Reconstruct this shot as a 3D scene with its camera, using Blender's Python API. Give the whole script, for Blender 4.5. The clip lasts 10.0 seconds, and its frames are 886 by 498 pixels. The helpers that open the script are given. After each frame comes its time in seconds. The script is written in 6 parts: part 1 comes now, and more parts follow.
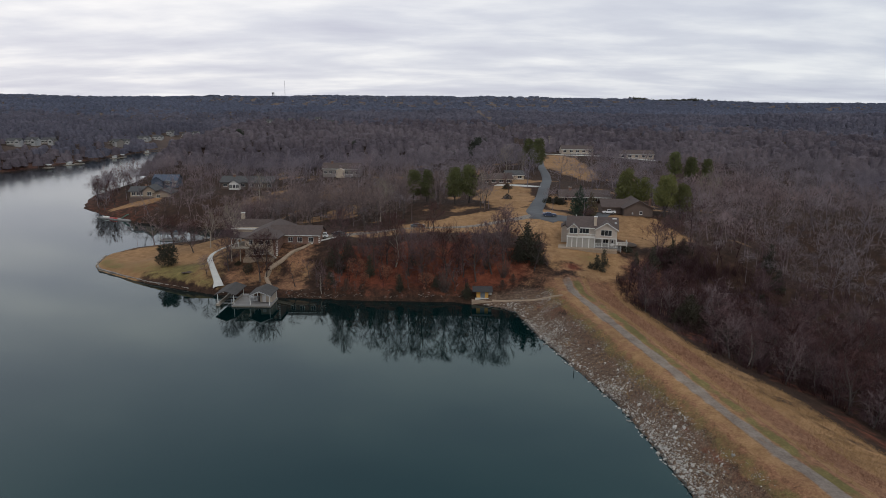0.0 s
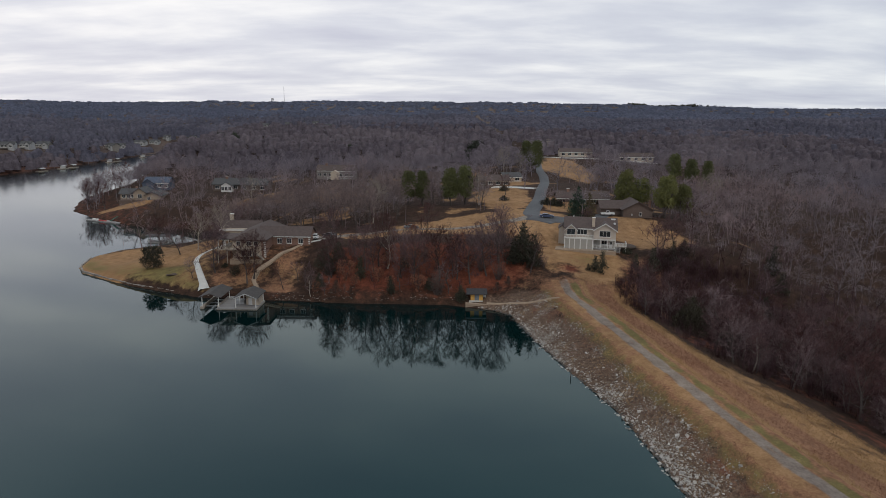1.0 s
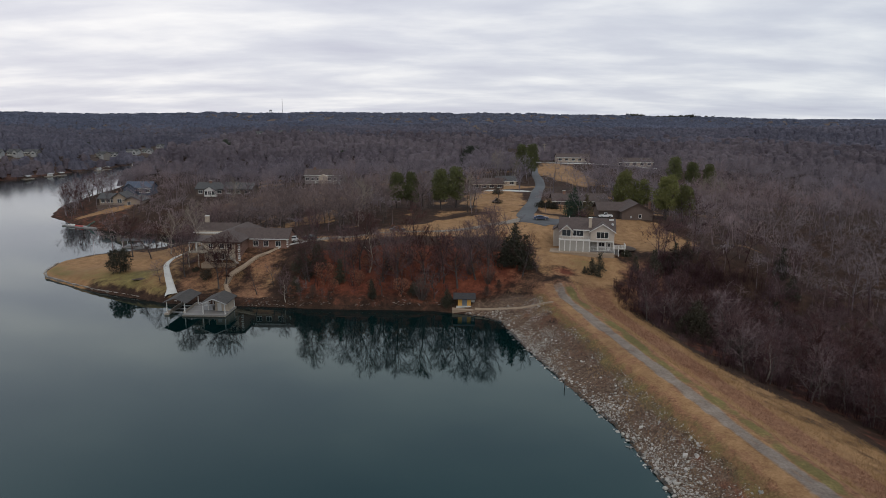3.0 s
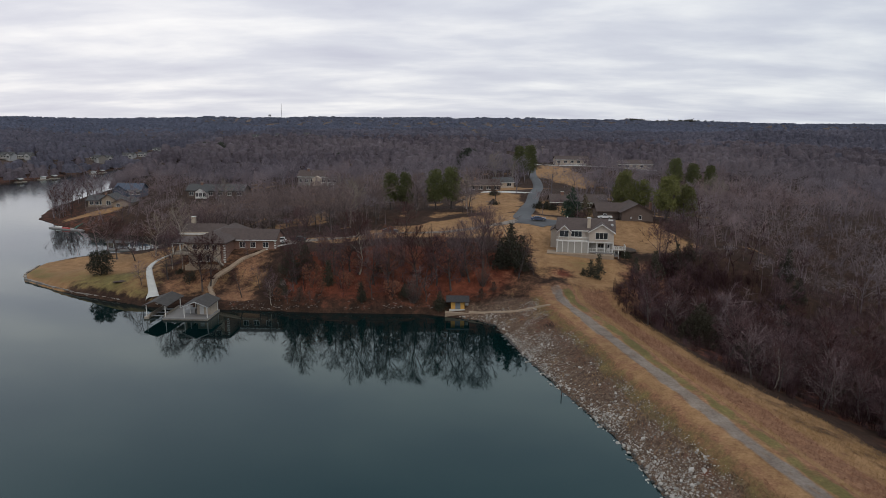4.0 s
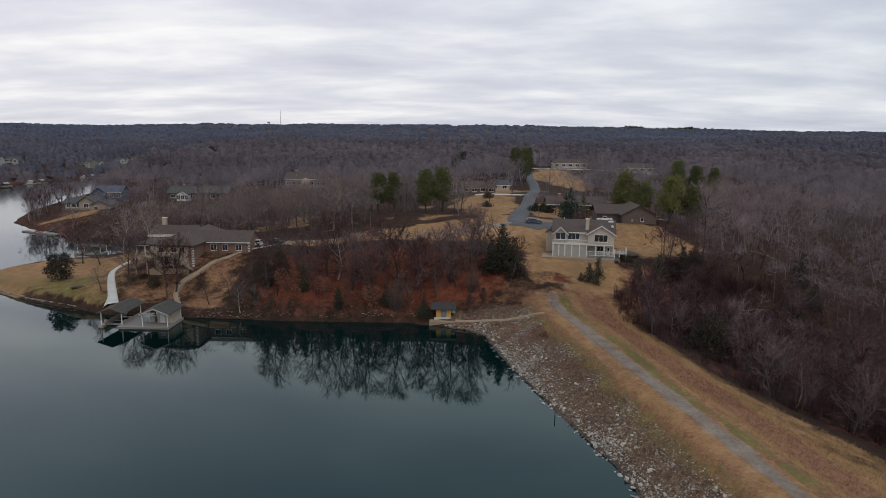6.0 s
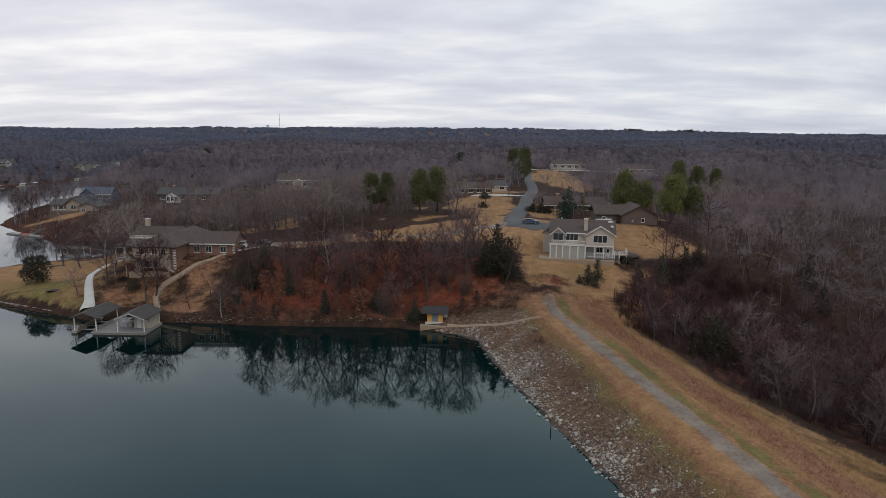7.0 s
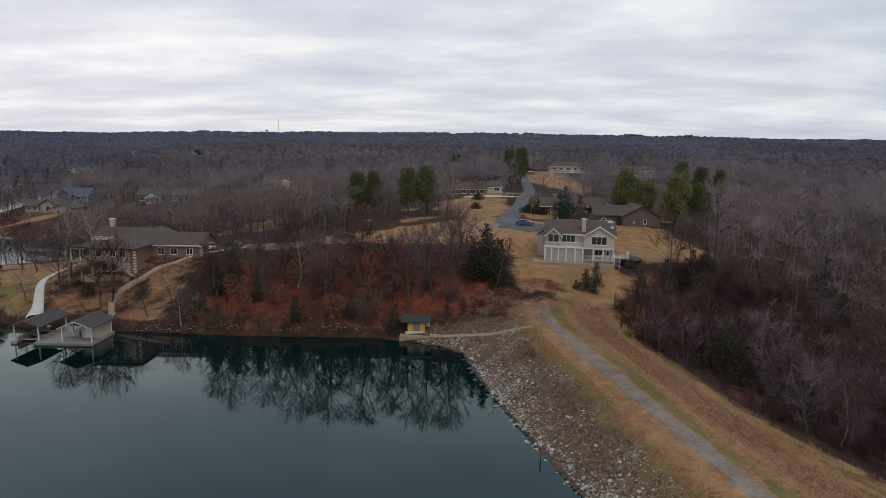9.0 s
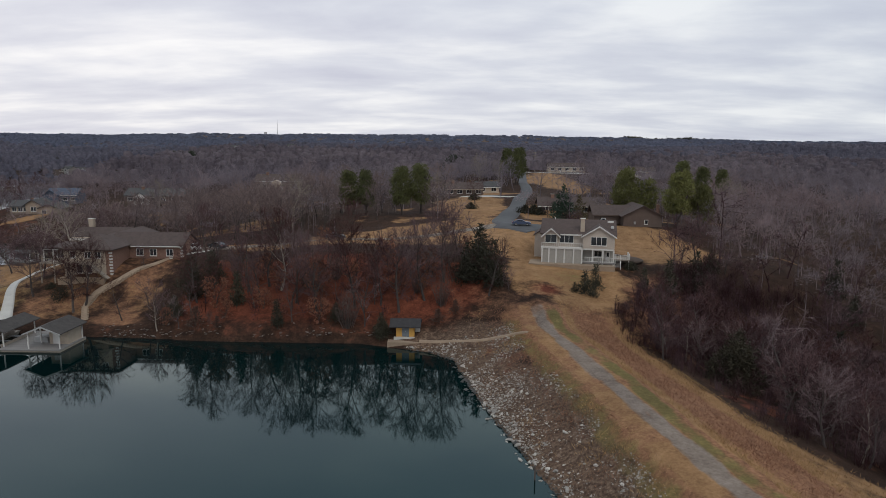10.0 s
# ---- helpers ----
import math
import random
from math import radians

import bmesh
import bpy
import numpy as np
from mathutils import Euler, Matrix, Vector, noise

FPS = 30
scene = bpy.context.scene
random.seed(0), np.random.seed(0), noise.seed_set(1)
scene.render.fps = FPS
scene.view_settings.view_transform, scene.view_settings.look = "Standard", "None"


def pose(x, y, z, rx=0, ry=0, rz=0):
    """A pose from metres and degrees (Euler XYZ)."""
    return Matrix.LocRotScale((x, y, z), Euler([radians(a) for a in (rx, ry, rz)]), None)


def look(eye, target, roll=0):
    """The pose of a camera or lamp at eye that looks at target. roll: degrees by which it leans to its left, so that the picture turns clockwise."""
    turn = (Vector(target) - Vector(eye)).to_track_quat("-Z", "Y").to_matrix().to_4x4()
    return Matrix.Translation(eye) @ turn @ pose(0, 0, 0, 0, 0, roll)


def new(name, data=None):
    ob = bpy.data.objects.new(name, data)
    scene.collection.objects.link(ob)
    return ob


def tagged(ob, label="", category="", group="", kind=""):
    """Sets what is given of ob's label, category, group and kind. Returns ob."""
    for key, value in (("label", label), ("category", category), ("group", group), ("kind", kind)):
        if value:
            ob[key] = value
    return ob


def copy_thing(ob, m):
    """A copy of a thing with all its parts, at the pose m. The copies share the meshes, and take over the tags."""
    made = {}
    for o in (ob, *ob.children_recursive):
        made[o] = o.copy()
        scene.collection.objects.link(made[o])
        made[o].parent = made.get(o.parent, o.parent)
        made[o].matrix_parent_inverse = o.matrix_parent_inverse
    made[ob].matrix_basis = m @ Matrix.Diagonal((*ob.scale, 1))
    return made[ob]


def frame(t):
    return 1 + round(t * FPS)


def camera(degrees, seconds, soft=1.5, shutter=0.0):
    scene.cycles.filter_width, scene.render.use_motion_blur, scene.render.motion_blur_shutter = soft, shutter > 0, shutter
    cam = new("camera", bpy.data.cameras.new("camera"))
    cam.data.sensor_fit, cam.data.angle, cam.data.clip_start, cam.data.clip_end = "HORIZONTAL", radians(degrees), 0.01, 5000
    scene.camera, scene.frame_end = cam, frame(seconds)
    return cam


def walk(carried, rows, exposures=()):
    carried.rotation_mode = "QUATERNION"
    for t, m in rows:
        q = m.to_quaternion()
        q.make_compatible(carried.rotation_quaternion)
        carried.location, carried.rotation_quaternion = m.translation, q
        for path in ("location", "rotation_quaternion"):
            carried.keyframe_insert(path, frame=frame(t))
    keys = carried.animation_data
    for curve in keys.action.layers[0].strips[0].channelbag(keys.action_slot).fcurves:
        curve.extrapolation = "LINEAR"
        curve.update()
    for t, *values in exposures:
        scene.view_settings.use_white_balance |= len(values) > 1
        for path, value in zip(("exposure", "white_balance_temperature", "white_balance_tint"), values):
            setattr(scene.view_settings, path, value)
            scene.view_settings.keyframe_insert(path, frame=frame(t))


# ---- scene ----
cam = camera(70.0, 10.0, 0.6)
PATH = [
    (0, (-0.781, -5.124, 50.05), (-0.802, -3.171, 49.616), 0.6),
    (0.5, (0.016, -2.532, 48.861), (-0.004, -0.578, 48.436), 0.6),
    (1, (0.909, 0.117, 47.567), (0.889, 2.073, 47.152), 0.6),
    (1.5, (1.724, 2.688, 46.435), (1.704, 4.646, 46.028), 0.6),
    (2, (2.563, 5.349, 45.161), (2.543, 7.31, 44.764), 0.5),
    (2.5, (3.399, 8.111, 43.934), (3.38, 10.073, 43.547), 0.5),
    (4, (5.799, 16.768, 40.704), (5.782, 18.735, 40.341), 0.5),
    (4.5, (6.606, 19.69, 39.789), (6.589, 21.658, 39.434), 0.5),
    (5, (7.389, 22.698, 38.93), (7.372, 24.667, 38.581), 0.5),
    (5.5, (8.096, 25.597, 38.184), (8.079, 27.567, 37.84), 0.6),
    (7, (10.478, 34.65, 35.943), (10.462, 36.623, 35.615), 0.5),
    (7.5, (11.176, 37.4, 35.307), (11.161, 39.374, 34.983), 0.6),
    (8, (11.946, 40.44, 34.625), (11.931, 42.414, 34.306), 0.5),
    (8.5, (12.729, 43.336, 33.915), (12.713, 45.311, 33.6), 0.5),
    (9, (13.541, 46.36, 33.37), (13.525, 48.336, 33.059), 0.6),
    (9.5, (14.215, 49.431, 32.624), (14.201, 51.408, 32.317), 0.6),
    (10, (14.965, 52.48, 32.091), (14.951, 54.457, 31.788), 0.6),
]
walk(cam, [(t, look(eye, target, roll)) for t, eye, target, roll in PATH])

# ---------- world, sun ----------
SUN_EL, SUN_AZ = 52.0, 150.0
world = bpy.data.worlds.new("overcast_sky")
scene.world = world
world.use_nodes = True


def overcast(nt):
    """A bright cloud deck with long soft streaks, thinner towards the north."""
    nt.nodes.clear()
    N, L = nt.nodes.new, nt.links.new
    out, bg = N("ShaderNodeOutputWorld"), N("ShaderNodeBackground")
    sky = N("ShaderNodeTexSky")
    sky.sky_type, sky.sun_disc = "NISHITA", False
    sky.sun_elevation, sky.sun_rotation = radians(SUN_EL), radians(SUN_AZ)
    sky.air_density, sky.dust_density = 1.0, 3.0
    dim = N("ShaderNodeVectorMath"); dim.operation = "SCALE"; dim.inputs[3].default_value = 0.11
    L(sky.outputs[0], dim.inputs[0])
    co, sep = N("ShaderNodeTexCoord"), N("ShaderNodeSeparateXYZ")
    L(co.outputs["Generated"], sep.inputs[0])
    lift = N("ShaderNodeMath"); lift.operation = "MAXIMUM"; lift.inputs[1].default_value = 0.0
    L(sep.outputs[2], lift.inputs[0])
    add = N("ShaderNodeMath"); add.inputs[1].default_value = 0.14
    L(lift.outputs[0], add.inputs[0])
    div = N("ShaderNodeVectorMath"); div.operation = "DIVIDE"
    L(co.outputs["Generated"], div.inputs[0])
    tri = N("ShaderNodeCombineXYZ")
    for k in range(3):
        L(add.outputs[0], tri.inputs[k])
    L(tri.outputs[0], div.inputs[1])
    mp = N("ShaderNodeMapping")
    mp.inputs["Rotation"].default_value = (0, 0, radians(6))
    mp.inputs["Scale"].default_value = (0.5, 0.85, 0)
    mp.inputs["Location"].default_value = (3.1, 1.7, 0)
    L(div.outputs[0], mp.inputs[0])
    n1 = N("ShaderNodeTexNoise"); n1.inputs["Scale"].default_value = 1.7; n1.inputs["Detail"].default_value = 6; n1.inputs["Roughness"].default_value = 0.53; n1.inputs["Distortion"].default_value = 0.15
    L(mp.outputs[0], n1.inputs[0])
    ramp = N("ShaderNodeValToRGB")
    e = ramp.color_ramp.elements
    e[0].position, e[0].color = 0.30, (0.665, 0.672, 0.765, 1)
    e[1].position, e[1].color = 0.66, (1.04, 1.03, 1.03, 1)
    mid = e.new(0.47); mid.color = (0.79, 0.80, 0.865, 1)
    L(n1.outputs[0], ramp.inputs[0])
    mix = N("ShaderNodeMix"); mix.data_type = "RGBA"; mix.inputs[0].default_value = 0.92
    L(dim.outputs[0], mix.inputs[6]); L(ramp.outputs[0], mix.inputs[7])
    thick = N("ShaderNodeMapRange")
    for k, v in zip((1, 2, 3, 4), (-0.5, 0.6, 0.0, 1.0)):
        thick.inputs[k].default_value = v
    L(sep.outputs[0], thick.inputs[0])
    veil = N("ShaderNodeMix"); veil.data_type = "RGBA"  # the deck thickens and cools towards the east
    veil.inputs[6].default_value, veil.inputs[7].default_value = (0.97, 0.955, 0.95, 1), (0.78, 0.815, 0.845, 1)
    L(thick.outputs[0], veil.inputs[0])
    deck = N("ShaderNodeVectorMath"); deck.operation = "MULTIPLY"
    L(mix.outputs[2], deck.inputs[0]); L(veil.outputs[2], deck.inputs[1])
    high = N("ShaderNodeMapRange")
    for k, v in zip((1, 2, 3, 4), (0.16, 0.75, 0.0, 1.0)):
        high.inputs[k].default_value = v
    L(sep.outputs[2], high.inputs[0])
    thin = N("ShaderNodeMix"); thin.data_type = "RGBA"  # thinner and bluer cloud overhead
    thin.inputs[6].default_value, thin.inputs[7].default_value = (1.0, 1.0, 1.0, 1), (0.88, 1.0, 1.04, 1)
    L(high.outputs[0], thin.inputs[0])
    dome_sky = N("ShaderNodeVectorMath"); dome_sky.operation = "MULTIPLY"
    L(deck.outputs[0], dome_sky.inputs[0]); L(thin.outputs[2], dome_sky.inputs[1])
    L(dome_sky.outputs[0], bg.inputs[0])
    bg.inputs[1].default_value = SKY_STRENGTH
    L(bg.outputs[0], out.inputs[0])


SKY_STRENGTH = 1.04
overcast(world.node_tree)
sun = new("sun", bpy.data.lights.new("sun", "SUN"))
sun.data.energy, sun.data.angle, sun.data.color = 0.8, radians(30), (1.0, 0.91, 0.80)
sun.matrix_world = pose(0, 0, 0, 90 - SUN_EL, 0, -SUN_AZ + 180)

# ---------- materials ----------


def material(name, build):
    m = bpy.data.materials.new(name)
    m.use_nodes = True
    nt = m.node_tree
    build(nt, nt.nodes["Principled BSDF"])
    return m


def noise_tex(nt, scale, detail=4.0, rough=0.55, space="Object"):
    co, n = nt.nodes.new("ShaderNodeTexCoord"), nt.nodes.new("ShaderNodeTexNoise")
    n.inputs["Scale"].default_value, n.inputs["Detail"].default_value, n.inputs["Roughness"].default_value = scale, detail, rough
    nt.links.new(co.outputs[space], n.inputs["Vector"])
    return n.outputs[0]


def ramp_of(nt, fac, stops):
    r = nt.nodes.new("ShaderNodeValToRGB")
    e = r.color_ramp.elements
    while len(e) > 1:
        e.remove(e[-1])
    e[0].position, e[0].color = stops[0][0], (*stops[0][1], 1)
    for p, c in stops[1:]:
        e.new(p).color = (*c, 1)
    nt.links.new(fac, r.inputs[0])
    return r.outputs[0]


def mix_of(nt, fac, a, b, blend="MIX"):
    m = nt.nodes.new("ShaderNodeMix")
    m.data_type, m.blend_type = "RGBA", blend
    for v, i in ((fac, 0), (a, 6), (b, 7)):
        if isinstance(v, (int, float)):
            m.inputs[i].default_value = v
        elif isinstance(v, tuple):
            m.inputs[i].default_value = (*v, 1)
        else:
            nt.links.new(v, m.inputs[i])
    return m.outputs[2]


def bump_of(nt, bsdf, height, strength, distance):
    b = nt.nodes.new("ShaderNodeBump")
    b.inputs["Strength"].default_value, b.inputs["Distance"].default_value = strength, distance
    nt.links.new(height, b.inputs["Height"])
    nt.links.new(b.outputs[0], bsdf.inputs["Normal"])


def surface(name, dark, light, scale=2.0, rough=0.85, bump=0.3, depth=0.02, metal=0.0, vary=0.0, spread=0.25, island=False):
    """Two tones mixed by a coarse and a fine noise; vary: how far pieces differ from one another."""

    def build(nt, b):
        co = noise_tex(nt, scale, 5)
        fine = noise_tex(nt, scale * 9, 3)
        both = mix_of(nt, 0.4, co, fine)
        col = ramp_of(nt, both, [(0.5 - spread, dark), (0.5 + spread, light)])
        if vary:
            if island:
                rnd = nt.nodes.new("ShaderNodeNewGeometry").outputs["Random Per Island"]
            else:
                rnd = nt.nodes.new("ShaderNodeObjectInfo").outputs["Random"]
            tone = ramp_of(nt, rnd, [(0, (1 - vary,) * 3), (1, (1 + vary,) * 3)])
            col = mix_of(nt, 1.0, col, tone, "MULTIPLY")
        nt.links.new(col, b.inputs["Base Color"])
        b.inputs["Roughness"].default_value, b.inputs["Metallic"].default_value = rough, metal
        if bump:
            bump_of(nt, b, fine, bump, depth)

    return material(name, build)


def ground_build(nt, b):
    """Ground cover by the weights stored with the ground: dry lawn, green grass, russet leaves, rough grass; else brown forest floor."""
    at = nt.nodes.new("ShaderNodeAttribute"); at.attribute_name = "cover"
    sep = nt.nodes.new("ShaderNodeSeparateColor")
    nt.links.new(at.outputs["Color"], sep.inputs[0])
    big, mid, fine, tuft = noise_tex(nt, 0.05, 4), noise_tex(nt, 0.45, 6, 0.65), noise_tex(nt, 3.0, 4, 0.7), noise_tex(nt, 1.1, 3, 0.7)
    both = mix_of(nt, 0.45, mid, fine)
    floor_col = ramp_of(nt, both, [(0.33, (0.0120, 0.0070, 0.0050)), (0.5, (0.0340, 0.0185, 0.0125)), (0.68, (0.0800, 0.0440, 0.0300))])
    lawn = ramp_of(nt, both, [(0.33, (0.136, 0.072, 0.034)), (0.5, (0.242, 0.137, 0.067)), (0.68, (0.340, 0.204, 0.106))])
    green = ramp_of(nt, both, [(0.33, (0.075, 0.060, 0.022)), (0.55, (0.138, 0.110, 0.042)), (0.7, (0.245, 0.178, 0.075))])
    red = ramp_of(nt, both, [(0.33, (0.038, 0.011, 0.007)), (0.5, (0.110, 0.033, 0.019)), (0.68, (0.198, 0.066, 0.038))])
    rough_grass = ramp_of(nt, mix_of(nt, 0.5, tuft, fine), [(0.35, (0.108, 0.052, 0.030)), (0.5, (0.212, 0.107, 0.061)), (0.66, (0.32, 0.172, 0.096))])
    col = floor_col

    def soft(w):
        m = nt.nodes.new("ShaderNodeMath"); m.operation = "MULTIPLY_ADD"
        nt.links.new(mid, m.inputs[0]); m.inputs[1].default_value = 0.9
        nt.links.new(w, m.inputs[2])
        r = nt.nodes.new("ShaderNodeMapRange"); r.interpolation_type = "SMOOTHSTEP"
        r.inputs[1].default_value, r.inputs[2].default_value = 0.72, 1.18
        nt.links.new(m.outputs[0], r.inputs[0])
        return r.outputs[0]

    at2 = nt.nodes.new("ShaderNodeAttribute"); at2.attribute_name = "rubble"
    sep2 = nt.nodes.new("ShaderNodeSeparateColor")
    nt.links.new(at2.outputs["Color"], sep2.inputs[0])
    shale = ramp_of(nt, mix_of(nt, 0.65, tuft, fine), [(0.36, (0.040, 0.025, 0.018)), (0.5, (0.100, 0.064, 0.045)), (0.64, (0.205, 0.145, 0.106))])
    grit = ramp_of(nt, both, [(0.33, (0.110, 0.084, 0.068)), (0.5, (0.180, 0.144, 0.120)), (0.68, (0.260, 0.215, 0.182))])
    for w, c in ((sep2.outputs[0], shale), (sep.outputs[2], red), (at.outputs["Alpha"], rough_grass), (sep.outputs[0], lawn), (sep.outputs[1], green), (sep2.outputs[1], grit)):
        col = mix_of(nt, soft(w), col, c)
    litter = ramp_of(nt, noise_tex(nt, 0.02, 4, 0.6), [(0.35, (0.066, 0.047, 0.041)), (0.65, (0.118, 0.084, 0.068))])
    col = mix_of(nt, sep2.outputs[2], col, litter)
    tone = ramp_of(nt, big, [(0.3, (0.82, 0.82, 0.84)), (0.7, (1.12, 1.1, 1.06))])
    nt.links.new(mix_of(nt, 1.0, col, tone, "MULTIPLY"), b.inputs["Base Color"])
    b.inputs["Roughness"].default_value = 0.95
    b.inputs["Specular IOR Level"].default_value = 0.15
    bump_of(nt, b, both, 0.7, 0.25)


GROUND = material("ground_cover", ground_build)


def water_build(nt, b):
    murk = noise_tex(nt, 0.012, 3)
    nt.links.new(ramp_of(nt, murk, [(0.35, (0.0005, 0.0066, 0.0070)), (0.65, (0.0009, 0.0094, 0.0098))]), b.inputs["Base Color"])
    place = nt.nodes.new("ShaderNodeTexCoord")
    part_xyz = nt.nodes.new("ShaderNodeSeparateXYZ")
    nt.links.new(place.outputs["Object"], part_xyz.inputs[0])
    breeze = nt.nodes.new("ShaderNodeMapRange")  # a breeze ruffles the open lake away from the wooded bank
    for k, v in zip((1, 2, 3, 4), (-90.0, -260.0, 0.03, 0.10)):
        breeze.inputs[k].default_value = v
    nt.links.new(part_xyz.outputs[0], breeze.inputs[0])
    nt.links.new(breeze.outputs[0], b.inputs["Roughness"])
    b.inputs["IOR"].default_value = 1.333
    b.inputs["Specular IOR Level"].default_value = 0.78
    b.inputs["Specular Tint"].default_value = (0.22, 0.88, 0.96, 1)
    co, mp, n = nt.nodes.new("ShaderNodeTexCoord"), nt.nodes.new("ShaderNodeMapping"), nt.nodes.new("ShaderNodeTexNoise")
    mp.inputs["Scale"].default_value = (0.5, 0.16, 1)
    n.inputs["Scale"].default_value, n.inputs["Detail"].default_value = 1.0, 2
    nt.links.new(co.outputs["Object"], mp.inputs[0]); nt.links.new(mp.outputs[0], n.inputs["Vector"])
    bump_of(nt, b, n.outputs[0], 0.05, 0.08)
    ruffle = nt.nodes.new("ShaderNodeMapRange")
    for k, v in zip((1, 2, 3, 4), (-110.0, -300.0, 0.05, 0.22)):
        ruffle.inputs[k].default_value = v
    nt.links.new(part_xyz.outputs[0], ruffle.inputs[0])
    nt.links.new(ruffle.outputs[0], b.inputs["Normal"].links[0].from_node.inputs["Strength"])


WATER = material("lake_water", water_build)


def bark_like(name, dark, light, vary=0.25, island=True):
    return surface(name, dark, light, 1.2, 0.95, 0.0, vary=vary, island=island)


BARK = bark_like("grey_brown_bark", (0.034, 0.026, 0.023), (0.085, 0.067, 0.060), 0.25, False)
VALEBARK = bark_like("pale_grey_bark", (0.055, 0.043, 0.040), (0.130, 0.104, 0.096), 0.3, False)


def twig_build(stops):
    """Bare twigs whose colour drifts from tree to tree."""

    def build(nt, b):
        rnd = nt.nodes.new("ShaderNodeObjectInfo").outputs["Random"]
        tone = ramp_of(nt, noise_tex(nt, 0.5, 3), [(0.3, (0.75,) * 3), (0.7, (1.25,) * 3)])
        nt.links.new(mix_of(nt, 1.0, ramp_of(nt, rnd, stops), tone, "MULTIPLY"), b.inputs["Base Color"])
        b.inputs["Roughness"].default_value = 0.95
        b.inputs["Specular IOR Level"].default_value = 0.1

    return build


TWIG = material("bare_twigs", twig_build([(0, (0.048, 0.021, 0.020)), (0.3, (0.084, 0.043, 0.041)), (0.55, (0.118, 0.076, 0.079)), (0.8, (0.090, 0.057, 0.062)), (1, (0.168, 0.124, 0.125))]))
HILLTOPTWIG = bark_like("grey_brown_twigs", (0.096, 0.068, 0.066), (0.215, 0.157, 0.148), 0.3, False)

GREYBRUSH = bark_like("grey_brown_brush", (0.050, 0.034, 0.031), (0.120, 0.084, 0.074), 0.3)


def woodland_build(nt, b):
    """Bare twigs whose tone drifts from tree to tree: grey, brown and reddish crowns."""
    rnd = nt.nodes.new("ShaderNodeNewGeometry").outputs["Random Per Island"]
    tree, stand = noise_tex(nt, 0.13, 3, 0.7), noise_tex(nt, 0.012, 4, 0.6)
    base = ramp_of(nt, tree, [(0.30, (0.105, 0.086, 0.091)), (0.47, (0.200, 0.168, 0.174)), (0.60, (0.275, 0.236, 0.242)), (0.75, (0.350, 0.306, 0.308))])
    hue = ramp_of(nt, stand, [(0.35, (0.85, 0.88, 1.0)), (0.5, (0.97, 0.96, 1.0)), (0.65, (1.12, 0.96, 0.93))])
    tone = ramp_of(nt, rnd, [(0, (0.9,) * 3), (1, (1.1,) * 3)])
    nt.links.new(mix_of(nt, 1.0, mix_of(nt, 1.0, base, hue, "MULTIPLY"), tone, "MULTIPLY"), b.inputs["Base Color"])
    b.inputs["Roughness"].default_value = 0.95
    b.inputs["Specular IOR Level"].default_value = 0.1


# Paler and less red than the valley twigs.
FARTWIG = material("woodland_twigs", woodland_build)


def valley_build(nt, b):
    """Valley twigs: dark red-brown and mauve crowns with paler grey ones among them."""
    rnd = nt.nodes.new("ShaderNodeNewGeometry").outputs["Random Per Island"]
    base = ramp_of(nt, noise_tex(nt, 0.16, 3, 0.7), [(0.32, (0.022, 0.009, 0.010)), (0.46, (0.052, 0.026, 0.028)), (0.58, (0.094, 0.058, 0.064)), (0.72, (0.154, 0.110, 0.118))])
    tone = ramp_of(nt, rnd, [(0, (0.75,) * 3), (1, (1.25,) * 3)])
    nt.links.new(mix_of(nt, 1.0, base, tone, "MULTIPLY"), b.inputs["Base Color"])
    b.inputs["Roughness"].default_value = 0.95
    b.inputs["Specular IOR Level"].default_value = 0.1


NEARTWIG = material("valley_twigs", valley_build)


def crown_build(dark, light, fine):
    """Massed bare crowns far off, haze painted into their colours: soft drifts of tone, broken by twiggy relief."""

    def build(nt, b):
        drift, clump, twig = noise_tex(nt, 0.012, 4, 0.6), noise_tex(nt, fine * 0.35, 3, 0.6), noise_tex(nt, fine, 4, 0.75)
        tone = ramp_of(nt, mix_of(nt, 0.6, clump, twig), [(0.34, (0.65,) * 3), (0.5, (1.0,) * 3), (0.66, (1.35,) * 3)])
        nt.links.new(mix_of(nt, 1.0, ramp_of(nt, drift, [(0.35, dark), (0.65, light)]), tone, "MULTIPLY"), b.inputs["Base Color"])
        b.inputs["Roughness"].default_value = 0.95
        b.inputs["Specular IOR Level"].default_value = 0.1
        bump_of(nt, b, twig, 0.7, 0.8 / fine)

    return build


# Distance haze is put into these base colours, bluest on the hills.
HILLTWIG = material("haze_blue_hill_crowns", crown_build((0.154, 0.168, 0.230), (0.206, 0.220, 0.290), 0.30))
DEEPTWIG = material("haze_violet_crowns", crown_build((0.136, 0.132, 0.170), (0.202, 0.190, 0.232), 0.45))
MIDTWIG = material("haze_grey_crowns", crown_build((0.126, 0.106, 0.126), (0.212, 0.178, 0.196), 0.55))


def airy(m, share):
    """Lets light through a mesh of fine twigs, so that a far crown is evenly lit."""
    nt = m.node_tree
    b, out = nt.nodes["Principled BSDF"], nt.nodes["Material Output"]
    thin, both = nt.nodes.new("ShaderNodeBsdfTranslucent"), nt.nodes.new("ShaderNodeMixShader")
    nt.links.new(b.inputs["Base Color"].links[0].from_socket, thin.inputs[0])
    both.inputs[0].default_value = share
    nt.links.new(b.outputs[0], both.inputs[1]); nt.links.new(thin.outputs[0], both.inputs[2])
    nt.links.new(both.outputs[0], out.inputs[0])


